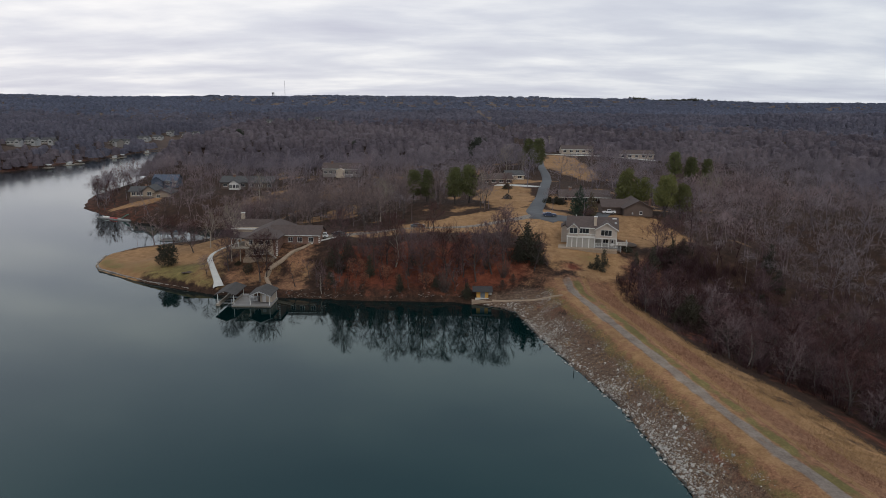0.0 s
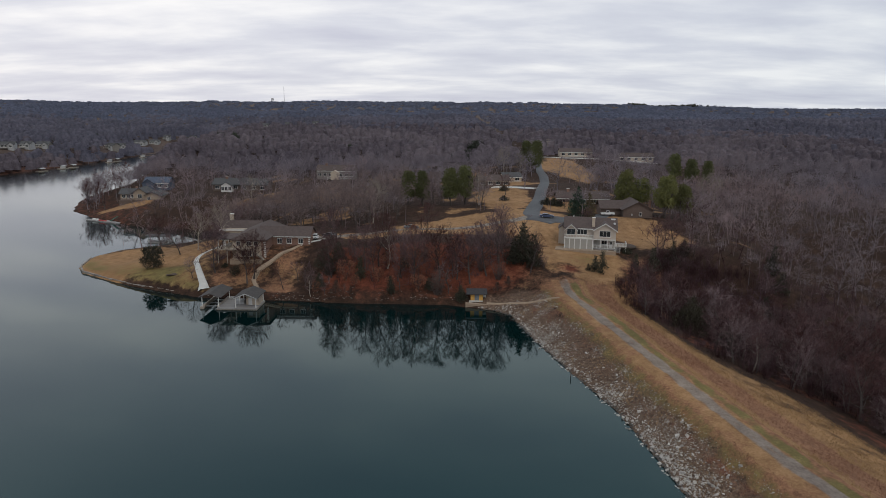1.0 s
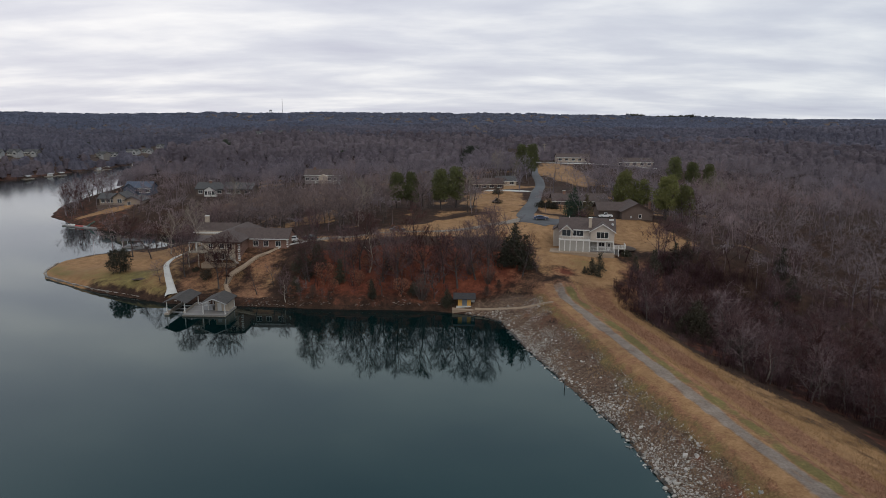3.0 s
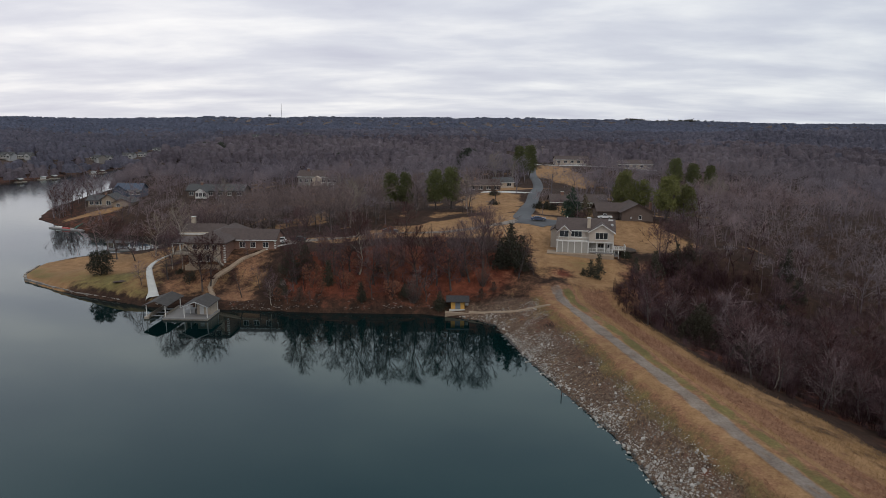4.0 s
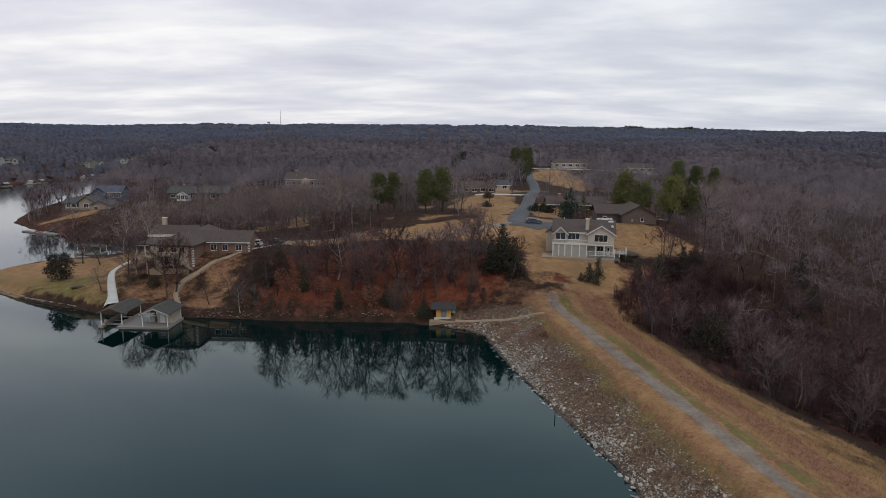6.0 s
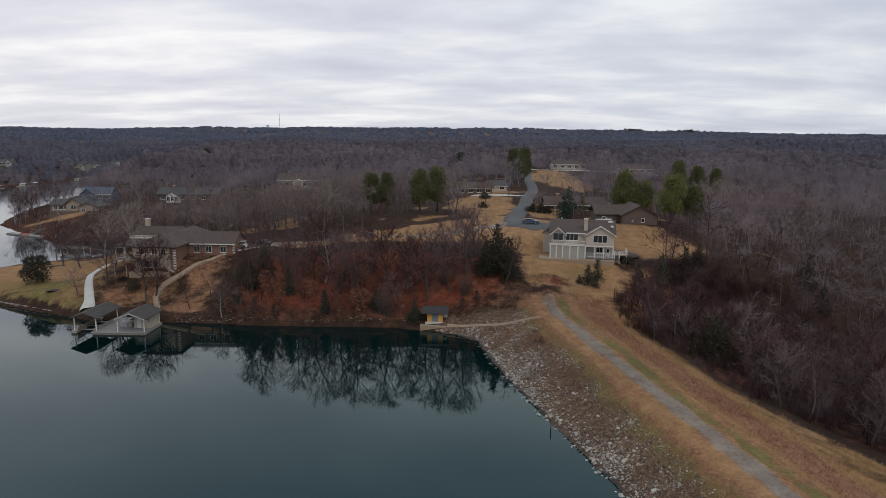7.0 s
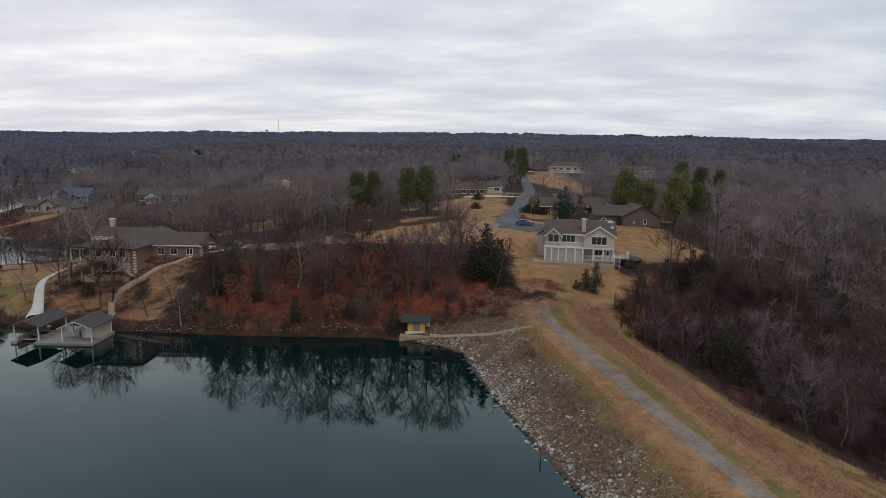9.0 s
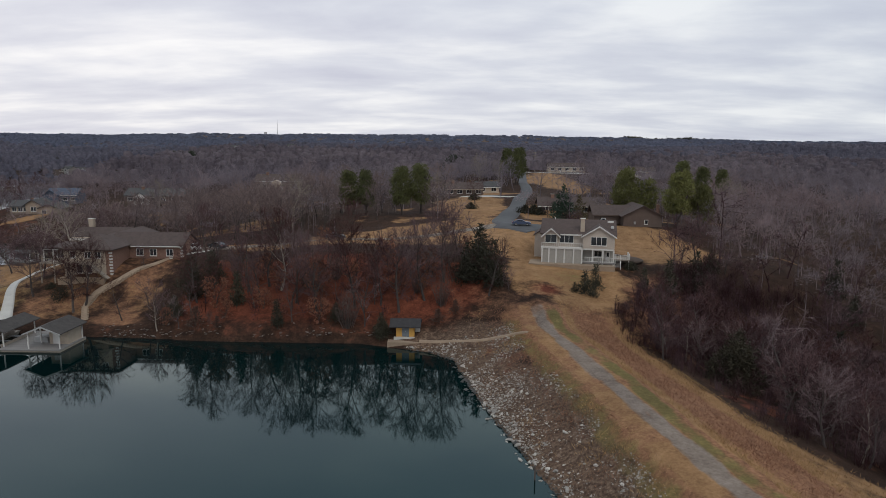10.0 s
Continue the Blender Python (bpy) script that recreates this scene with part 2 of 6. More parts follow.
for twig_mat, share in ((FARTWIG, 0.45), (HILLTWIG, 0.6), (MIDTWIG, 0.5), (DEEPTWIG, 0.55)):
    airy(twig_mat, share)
PALEBARK = bark_like("pale_sycamore_bark", (0.20, 0.17, 0.14), (0.34, 0.295, 0.25), 0.15, False)
OAKLEAF = bark_like("russet_dry_leaves", (0.13, 0.050, 0.030), (0.25, 0.105, 0.060), 0.25, False)
CEDAR = bark_like("dark_cedar_needles", (0.015, 0.015, 0.009), (0.046, 0.042, 0.024), 0.3, False)
PINE = bark_like("green_pine_needles", (0.038, 0.044, 0.014), (0.130, 0.138, 0.046), 0.25, False)
PINELIGHT = bark_like("olive_pine_needles", (0.062, 0.066, 0.018), (0.175, 0.172, 0.055), 0.25, False)
STONE = surface("pale_limestone", (0.19, 0.172, 0.155), (0.46, 0.43, 0.39), 1.5, 0.9, 0.5, 0.03, vary=0.35, spread=0.2)
STONES = surface("pale_limestone_rubble", (0.15, 0.132, 0.115), (0.40, 0.365, 0.325), 1.5, 0.9, 0.5, 0.03, vary=0.45, spread=0.2, island=True)
WETSTONE = surface("dark_wet_stone", (0.02, 0.018, 0.016), (0.06, 0.054, 0.048), 1.5, 0.35, 0.4, 0.03, vary=0.4, island=True)
GRAVEL = surface("grey_gravel", (0.1100, 0.0877, 0.0714), (0.2376, 0.2021, 0.1680), 0.5, 0.95, 0.5, 0.03)
ASPHALT = surface("weathered_asphalt", (0.052, 0.052, 0.056), (0.088, 0.088, 0.093), 0.4, 0.9, 0.3, 0.01)
CONCRETE = surface("pale_concrete", (0.36, 0.345, 0.325), (0.50, 0.485, 0.455), 0.6, 0.9, 0.2, 0.01)

# ---------- the lie of the land ----------
SHORE = [(62, -230), (40, 20), (34, 55), (31.8, 72), (30.6, 84), (28.8, 97), (23.3, 116), (19, 132), (16, 147), (12, 151), (6, 153.2), (0, 155.6),
         (-24, 155.9), (-46, 157.5), (-64, 159), (-73, 163), (-87, 169), (-97, 175), (-109, 182.8), (-113.5, 189), (-117, 201), (-113, 212),
         (-103, 221), (-94, 227), (-84, 236), (-82, 247), (-100, 255), (-134, 264), (-155, 277), (-183, 303), (-196, 333), (-193, 361),
         (-205, 420), (-245, 520), (-290, 640), (-335, 760), (-352, 765), (-329, 683), (-325, 579), (-327, 500), (-340, 400), (-360, 250), (-390, 0), (-380, -230)]
CREST = [(95, -240), (54, 30), (46.5, 63), (43.1, 76.7), (41.1, 87), (38.8, 100.5), (36.4, 114), (34, 128), (32.3, 138.5), (30.6, 148), (30.2, 158)]
SPOTS = [(-106, 192, 1.5), (-85, 180, 3.3), (-76, 200, 4.6), (-100, 210, 1.8), (-54, 177, 10.4), (-62, 198, 9.6), (-64, 168, 4.5), (-48, 166, 4.5),
         (-40, 190, 10.4), (-26, 174, 9.8), (-8, 184, 12.0), (14, 184, 11.6), (35, 181, 9.8), (49, 179, 9.6), (41, 175, 9.2), (42, 193, 10.4), (44, 170, 6.8), (29, 201, 13.0), (34, 214, 14.2),
         (41, 273, 17), (62, 348, 18), (70, 420, 21), (66, 222, 13.2), (26, 253, 15), (-60, 315, 15), (-104, 297, 10.5), (-139, 286, 7), (-141, 319, 8.5),
         (-172, 302, 2), (57, 172, 8.6), (76, 158, -3), (70, 190, 9.4), (84, 202, 8), (112, 188, 0), (120, 250, 10), (-10, 250, 13)]


def segments(points, x, y, closed):
    """Least distance to a line of points, the signed side of the nearest piece and how far along it lies."""
    best, side, along, run = np.full(x.shape, 1e9), np.zeros(x.shape), np.zeros(x.shape), 0.0
    pts = points + points[:1] if closed else points
    for (ax, ay), (bx, by) in zip(pts, pts[1:]):
        dx, dy = bx - ax, by - ay
        ln = math.hypot(dx, dy)
        t = np.clip(((x - ax) * dx + (y - ay) * dy) / ln**2, 0, 1)
        d = np.hypot(x - ax - t * dx, y - ay - t * dy)
        near = d < best
        best = np.where(near, d, best)
        side = np.where(near, ((x - ax) * dy - (y - ay) * dx) / ln, side)
        along = np.where(near, run + t * ln, along)
        run += ln
    return best, side, along


def inside(points, x, y):
    hit = np.zeros(x.shape, bool)
    for (ax, ay), (bx, by) in zip(points, points[1:] + points[:1]):
        if ay != by:
            hit ^= ((ay > y) != (by > y)) & (x < ax + (y - ay) * (bx - ax) / (by - ay))
    return hit


def lattice(ix, iy):
    v = np.sin(ix * 127.1 + iy * 311.7) * 43758.5453
    return v - np.floor(v)


def value_noise(x, y, scale):
    x, y = x / scale, y / scale
    ix, iy = np.floor(x), np.floor(y)
    fx, fy = x - ix, y - iy
    fx, fy = fx * fx * (3 - 2 * fx), fy * fy * (3 - 2 * fy)
    a, b, c, d = lattice(ix, iy), lattice(ix + 1, iy), lattice(ix, iy + 1), lattice(ix + 1, iy + 1)
    return (a * (1 - fx) + b * fx) * (1 - fy) + (c * (1 - fx) + d * fx) * fy - 0.5


def step(v, a, b):
    t = np.clip((v - a) / (b - a), 0, 1)
    return t * t * (3 - 2 * t)


def shore_distance(x, y):
    d = segments(SHORE, x, y, True)[0]
    return np.where(inside(SHORE, x, y), -d, d)


def crest_offset(x, y):
    d, side, _ = segments(CREST, x, y, False)
    return np.where(side >= 0, d, -d)


def height(x, y):
    x, y = np.asarray(x, float), np.asarray(y, float)
    d = shore_distance(x, y)
    num, den = np.zeros(x.shape), np.zeros(x.shape)
    for sx, sy, sz in SPOTS:
        w = 1 / ((x - sx) ** 2 + (y - sy) ** 2 + 60) ** 2
        num += w * sz
        den += w
    near = num / den
    r = np.hypot(x + 10, y - 220)
    far = 15 + 5 * step(y, 300, 420) + 20 * step(y, 300, 1100) + 45 * step(y, 900, 2700) + 9 * np.exp(-(((x - 1000) / 380) ** 2)) * step(y, 1200, 2500) - 9 * step(-x, 200, 1400) * step(y, 900, 2600) - 9 * step(x, 200, 1200) * step(y, 900, 2600) - 4 * step(-x, 250, 330) * (1 - step(y, 700, 900)) + 9 * step(-x, 360, 600) * (1 - step(y, 900, 1800)) - 8 * step(x, 60, 260) * (1 - step(y, 250, 600))
    far = far + value_noise(x, y, 420) * 22 * step(r, 250, 800) + value_noise(x + 99, y, 130) * 8 * step(r, 150, 400)
    h = near + (far - near) * step(r, 130, 330)
    h = np.where(x < -200, np.minimum(h, h + (1 + 0.2 * np.clip(d, 0, 70) + 0.06 * np.clip(d - 70, 0, 2000) - h) * step(-x, 200, 260)), h)
    east = step(x, 46, 62) * (1 - step(y - 0.25 * np.clip(x - 62, 0, 80), 148, 184))
    valley = -7.5 + 0.075 * np.clip(x - 95, 0, 400) + 1.2 * value_noise(x, y, 22)
    h = h + (valley - h) * east
    width = 26 - 17 * step(-x, 52, 75) * (1 - step(y, 215, 260)) + 20 * step(-x, 320, 330)
    ramp = 0.10 + 0.90 * step(d, -6, width)
    bank = np.where(d > 0, np.maximum(np.minimum(d, 1) * 0.55, h * ramp * np.minimum(1, d / 2 + 0.15)), 0)
    s = crest_offset(x, y)
    up = np.where(s < -3.4, 4.9 * np.clip(d, 0, 99) / (np.clip(d, 0, 99) + np.clip(-3.4 - s, 0.01, 99)), 4.9 + 0.3 * step(s, -3.4, -1.4))
    down = 5.2 - np.clip(s - 3.4, 0, 99) / 3.1
    dam = np.where(s < 0, up, np.maximum(down, valley))
    on_dam = (1 - step(y, 146, 172)) * (1 - step(-s, 26, 34))
    out = np.where(x > 62, np.where(y < 146, np.maximum(dam, h), h), 0)
    land = bank + (dam - bank) * on_dam
    east_land = h + (dam - h) * (1 - step(y, 146, 172)) * (1 - step(s, 40, 60))
    land = np.where(s > 0, east_land, land)
    land = land + 0.25 * value_noise(x, y, 6) * step(d, 4, 12) * (1 - on_dam)
    return np.where(d < 0, np.maximum(-4, d * 0.5) - 0.15, np.maximum(land, np.where((s > 0) | (x > 40), -20, 0.12)))


def z_at(x, y):
    return float(height(np.array([x]), np.array([y]))[0])


def mesh_object(name, verts, faces, mat, parent=None, smooth=False):
    me = bpy.data.meshes.new(name)
    me.from_pydata([tuple(v) for v in verts], [], [tuple(f) for f in faces])
    if smooth:
        me.shade_smooth()
    if mat:
        me.materials.append(mat)
    me.update()
    ob = new(name, me)
    if parent:
        ob.parent = parent
    return ob


def fast_mesh(name, verts, tris, mats, index=None, smooth=False):
    """A triangle mesh straight from arrays."""
    me = bpy.data.meshes.new(name)
    n = len(tris)
    me.vertices.add(len(verts)); me.vertices.foreach_set("co", np.ascontiguousarray(verts, np.float32).ravel())
    me.loops.add(3 * n); me.loops.foreach_set("vertex_index", np.ascontiguousarray(tris, np.int32).ravel())
    me.polygons.add(n); me.polygons.foreach_set("loop_start", np.arange(0, 3 * n, 3, dtype=np.int32))
    for m in mats:
        me.materials.append(m)
    if index is not None:
        me.polygons.foreach_set("material_index", np.ascontiguousarray(index, np.int32))
    me.polygons.foreach_set("use_smooth", np.full(n, smooth))
    me.update(calc_edges=True)
    return me


def spread_lines(lo, hi, pitch, low_end, high_end, grow):
    inner = list(np.arange(lo, hi + 0.01, pitch))
    a, v = pitch, hi
    while v < high_end:
        a *= grow
        v += min(a, 110)
        inner.append(v)
    a, v = pitch, lo
    while v > low_end:
        a *= grow
        v -= min(a, 110)
        inner.insert(0, v)
    return np.array(inner)


CLEAR = [  # open lawn and yards: x, y, half width, half depth
    (-92, 192, 26, 20), (30, 206, 15, 24), (37.5, 174, 11, 16), (-22, 194, 20, 6), (5, 205, 23, 14), (16, 214, 14, 12), (62, 204, 13, 20), (72, 203, 9, 9), (45, 241, 11, 15),
    (22, 256, 12, 27), (66, 360, 13, 50), (27, 300, 12, 14), (-150, 290, 12, 6)]


def open_ground(x, y):
    w = np.zeros(np.shape(x))
    for cx, cy, a, b in CLEAR:
        q = np.sqrt(((x - cx) / a) ** 2 + ((y - cy) / b) ** 2) + 0.36 * value_noise(x + cx, y, 9) + 0.2 * value_noise(x, y + cy, 3)
        w = np.maximum(w, 1 - step(q, 0.7, 1.25))
    return w


def cover_at(X, Y):
    """What grows or lies at a place: lawn, green, leaves, rough grass; stones, grit, far leaf litter."""
    d, s = shore_distance(X, Y), crest_offset(X, Y)
    dam = 1 - step(Y, 150, 168)
    lawn = open_ground(X, Y)
    gaps = value_noise(X, Y, 13) + 0.7 * value_noise(X + 40, Y, 6)
    lawn = np.maximum(lawn, 0.62 * step(gaps, 0.1, 0.4) * step(Y, 192, 204) * (1 - step(Y, 400, 520)) * (1 - step(X, 90, 130)) * step(X, -130, -90))
    point = step(-X, 56, 64) * (1 - step(Y, 205, 225)) * step(d, 0, 2)
    lawn = np.maximum(lawn, (0.56 + 0.5 * value_noise(X, Y, 8)) * point)
    U, V = 0.83 * X + 0.56 * Y, 0.83 * Y - 0.56 * X
    q = s + 0.5 * value_noise(U, V, 5.3) + 0.4 * value_noise(U, V, 2.1) + 0.8 * value_noise(U, V, 17)
    lawn = np.maximum(lawn, (0.60 + 0.5 * value_noise(U, V, 4) + 0.3 * value_noise(U, V, 1.5)) * dam * (step(q, -5.0, -2.6) - step(q, 0.9, 2.2)))
    lawn = np.maximum(lawn, 0.92 * dam * (step(q, 3.4, 4.2) - step(q, 4.8, 5.8)))
    wide = 10 * step(-Y, -126, -100)
    lawn = np.maximum(lawn, (0.62 + 0.4 * value_noise(U, V, 2.3)) * dam * (step(q, 11.2, 13.0) - step(q, 14.0 + wide, 17.5 + wide)))
    green = 0.52 * dam * (step(q, -7.5, -5.5) - step(q, -4.4, -2.4)) + (0.66 + 0.7 * value_noise(U, V, 4) + 0.3 * value_noise(U, V, 1.6)) * dam * (step(q, 0.7, 1.8) - step(q, 2.6, 3.9))
    green = green + (0.52 + 0.5 * value_noise(X, Y, 5)) * np.exp(-(((X - 38) / 10) ** 2 + ((Y - 170) / 8) ** 2)) + (0.56 + 0.4 * value_noise(X, Y, 7)) * point * (1 - step(Y + 0.5 * X, 132, 148))
    red = (1 - dam) * step(X, -39, -29) * (1 - step(X, 14, 30)) * (1 - step(d, 18, 28)) + 0.3 * step(X, -66, -58) * (1 - step(X, -44, -36)) * (1 - step(Y, 178, 190))
    red = np.maximum(red, 0.5 * step(-X, 318, 330) * (1 - step(d, 14, 60)) * step(Y, 420, 480))
    red = np.maximum(red, 0.4 * step(-X, 120, 140) * (1 - step(d, 14, 26)) * step(Y, 250, 262))
    yard = step(X, -68, -62) * (1 - step(X, -42, -36)) * (1 - step(Y, 181, 189)) * step(d, 1.5, 4)
    red = np.maximum(red, 0.42 * step(X, 42, 46) * (1 - step(X, 60, 70)) * step(Y, 144, 152) * (1 - step(Y, 172, 180)))
    red = np.maximum(red, (0.30 + 0.5 * value_noise(X, Y, 6)) * dam * step(q, 16 + wide, 20 + wide) * (1 - step(q, 38, 50)))
    leaves = np.exp(-(((X - 33) / 4.5) ** 2 + ((Y - 165) / 4) ** 2))
    red = np.maximum(red, 0.8 * leaves)
    lawn = np.where(step(X, -66, -60) * (1 - step(X, -52, -45)) * (1 - step(Y, 180, 190)) > 0.5, np.maximum(lawn * 0.5, 0.5 * point), lawn) * (1 - 0.75 * leaves)
    lawn = np.maximum(lawn * (1 - 0.6 * yard), (0.30 + 0.4 * value_noise(U, V, 6)) * yard)
    green = np.maximum(green * (1 - 0.5 * yard), (0.22 + 0.3 * value_noise(U, V, 9)) * yard)
    rough = dam * (step(q, -7.5, -5) - step(q, 13, 18))
    rough = np.maximum(rough, 0.36 * step(X, 10, 16) * (1 - step(Y, 164, 172)) * step(Y, 146, 152) * (1 - step(X, 30, 38)))
    rough = np.maximum(rough, (0.50 + 0.6 * value_noise(U, V, 5)) * yard)
    rough = np.maximum(rough, (0.45 + 0.5 * value_noise(X, Y, 5)) * step(X, 42, 47) * (1 - step(X, 58, 66)) * step(Y, 146, 154) * (1 - step(Y, 176, 186)))
    patchy = 0.7 * value_noise(U, V, 4.5) + 0.6 * value_noise(U, V, 11)
    bed = dam * (1 - step(q, -5.6, -3.6)) * step(d, -1, 0.3) * (1 - step(-X, -12, -4))
    rubble = bed * np.clip(1.1 - 0.045 * d + patchy, 0, 1)
    rough = rough * (1 - 0.6 * step(rubble, 0.3, 0.7))
    red = np.maximum(red, 0.5 * bed * np.clip(0.6 - patchy, 0, 1) * step(d, 2, 5))
    grit = dam * (1 - step(np.abs(s) + 0.7 * value_noise(U, V, 3), 0.7, 1.7)) * (0.78 + 0.5 * value_noise(U, V, 8))
    cover = np.stack([lawn, green, red, rough], -1).reshape(-1, 4).clip(0, 1).astype(np.float32)
    more = np.stack([rubble, grit.clip(0, 1), step(np.hypot(X, Y - 200), 320, 700), 0 * rubble], -1).reshape(-1, 4).astype(np.float32)
    return cover, more


def lay_cover(me, cover, more):
    me.color_attributes.new("cover", "FLOAT_COLOR", "POINT").data.foreach_set("color", cover.ravel())
    me.color_attributes.new("rubble", "FLOAT_COLOR", "POINT").data.foreach_set("color", more.ravel())


def build_ground():
    xs = np.unique(np.round(np.r_[spread_lines(-130, 84, 1.4, -3600, 3600, 1.09), np.arange(24, 60, 0.45)], 1))
    ys = np.unique(np.round(np.r_[spread_lines(50, 262, 1.4, -900, 4300, 1.075), np.arange(60, 150, 0.9)], 1))
    xs, ys = xs[np.r_[True, np.diff(xs) > 0.25]], ys[np.r_[True, np.diff(ys) > 0.3]]
    X, Y = np.meshgrid(xs, ys)
    Z = height(X, Y)
    ny, nx = X.shape
    i = (np.arange(ny - 1)[:, None] * nx + np.arange(nx - 1)[None]).ravel()
    tris = np.concatenate([np.stack([i, i + 1, i + nx + 1], 1), np.stack([i, i + nx + 1, i + nx], 1)])
    me = fast_mesh("ground", np.stack([X.ravel(), Y.ravel(), Z.ravel()], 1), tris, [GROUND], smooth=True)
    cover, more = cover_at(X, Y)
    lay_cover(me, cover, more)
    tagged(new("ground", me), "rolling ground of leaf litter and dry winter grass", "ground", kind="structure")


build_ground()

edge = [(x, y) for x, y in CREST]
rim = [(-1500, -900), (95, -900)] + edge + [(32, 1300), (-1500, 1300)]
tagged(mesh_object("water", [(x, y, 0) for x, y in rim], [range(len(rim))], WATER), "calm dark teal lake water mirroring trees", "water", kind="structure")


def ribbon(name, points, width, mat, lift, label, category, sides=0.35, smooth_steps=6, z_fn=None):
    """A road or path laid on the ground along a smooth line, with a raised body and shoulders that run into the ground."""
    P = np.array(points, float)
    line = []
    for k in range(len(P) - 1):
        p0, p1, p2, p3 = P[max(k - 1, 0)], P[k], P[k + 1], P[min(k + 2, len(P) - 1)]
        for t in np.arange(smooth_steps) / smooth_steps:
            line.append(0.5 * (2 * p1 + (p2 - p0) * t + (2 * p0 - 5 * p1 + 4 * p2 - p3) * t**2 + (3 * p1 - p0 - 3 * p2 + p3) * t**3))
    line.append(P[-1])
    line = np.array(line)
    tan = np.gradient(line, axis=0)
    tan /= np.linalg.norm(tan, axis=1)[:, None]
    nor = np.stack([-tan[:, 1], tan[:, 0]], 1)
    wide = np.interp(np.linspace(0, 1, len(line)), np.linspace(0, 1, len(width)), width) if isinstance(width, (list, tuple)) else np.full(len(line), width)
    offs = [-0.5, -0.5, -0.25, 0, 0.25, 0.5, 0.5]
    out = [-sides, 0, 0, 0, 0, 0, sides]
    drop = [-0.5, 0, 0, 0, 0, 0, -0.5]
    rows = []
    for o, e, dz in zip(offs, out, drop):
        q = line + nor * (wide * o + e)[:, None]
        z = np.maximum.reduce([height(q[:, 0] + a, q[:, 1] + b) for a, b in ((0, 0), (0.5, 0), (-0.5, 0), (0, 0.5), (0, -0.5))])
        rows.append(np.stack([q[:, 0], q[:, 1], z + lift + dz], 1))
    n, V = len(line), np.concatenate(rows)
    F = [(r * n + i, (r + 1) * n + i, (r + 1) * n + i + 1, r * n + i + 1)[::-1] for r in range(len(rows) - 1) for i in range(n - 1)]
    return tagged(mesh_object(name, V, F, mat, smooth=True), label, category, kind="structure")


track = ribbon("gravel_track", [(54, 30)] + CREST[2:-1] + [(30.4, 153)], [2.1, 2.2, 2.1, 2.2, 2.1, 1.7], GROUND, 0.03, "worn grey gravel track along the dam crest", "track", smooth_steps=24)
line = np.array([v.co[:2] for v in track.data.vertices])
cover, more = cover_at(line[:, 0], line[:, 1])
row = np.array([0, 0.42, 0.95, 0.70, 0.95, 0.42, 0]).repeat(len(line) // 7)
more[:, 1] = np.maximum(more[:, 1] * (row > 0), row * (0.9 + 0.5 * value_noise(line[:, 0], line[:, 1], 3)) * (1 - 0.8 * step(line[:, 1], 138, 152)))
lay_cover(track.data, cover, more)
ribbon("road", [(36, 206.5), (31, 213), (30, 224), (35, 245), (41, 275), (47, 310), (50, 350), (55, 400), (60, 440)], [5, 6.4, 5.6, 4.6, 4.4, 4.4, 4.6, 4.6], ASPHALT, 0.08, "grey asphalt lane winding uphill between yards", "road")
ribbon("road", [(52, 212), (44, 210), (36, 210.5), (28, 214)], [6, 7, 8], ASPHALT, 0.1, "grey asphalt turning place by the houses", "road")

# ---------- trees ----------


class Cloth:
    """Collects tubes and slivers as triangles."""

    def __init__(self, seed):
        self.v, self.f, self.n, self.rng = [], [], 0, np.random.default_rng(seed)

    def tube(self, pts, radii, sides):
        pts = np.asarray(pts, float)
        tan = np.gradient(pts, axis=0)
        tan /= np.linalg.norm(tan, axis=1)[:, None] + 1e-9
        ref = np.where(np.abs(tan[:, 2:3]) > 0.9, [[1.0, 0, 0]], [[0, 0, 1.0]])
        a = np.cross(tan, ref)
        a /= np.linalg.norm(a, axis=1)[:, None] + 1e-9
        b = np.cross(tan, a)
        ang = np.arange(sides) * 2 * np.pi / sides
        ring = pts[:, None] + np.asarray(radii)[:, None, None] * (np.cos(ang)[None, :, None] * a[:, None] + np.sin(ang)[None, :, None] * b[:, None])
        base = self.n
        for r in range(len(pts) - 1):
            for k in range(sides):
                p, q = base + r * sides + k, base + r * sides + (k + 1) % sides
                self.f += [(p, q, q + sides), (p, q + sides, p + sides)]
        self.v.append(ring.reshape(-1, 3))
        self.n += ring.shape[0] * sides

    def slivers(self, starts, ways, widths):
        """Thin triangles from starts along ways."""
        starts, ways = np.asarray(starts, float), np.asarray(ways, float)
        side = np.cross(ways, self.rng.normal(size=ways.shape))
        side *= (np.asarray(widths) / (np.linalg.norm(side, axis=1) + 1e-9))[:, None] / 2
        tri = np.stack([starts - side, starts + side, starts + ways], 1)
        i = self.n + np.arange(len(starts) * 3).reshape(-1, 3)
        self.v.append(tri.reshape(-1, 3))
        self.f += i.tolist()
        self.n += len(starts) * 3

    def arrays(self):
        return np.concatenate(self.v), np.array(self.f, np.int32)


def grow(start, way, length, bend, steps, rng):
    """A limb that wanders and bends upwards."""
    pts, p, w = [np.array(start, float)], np.array(start, float), np.array(way, float)
    for _ in range(steps):
        w = w + np.array([0, 0, bend]) + rng.normal(size=3) * 0.13
        w /= np.linalg.norm(w)
        p = p + w * length / steps
        pts.append(p)
    return np.array(pts)


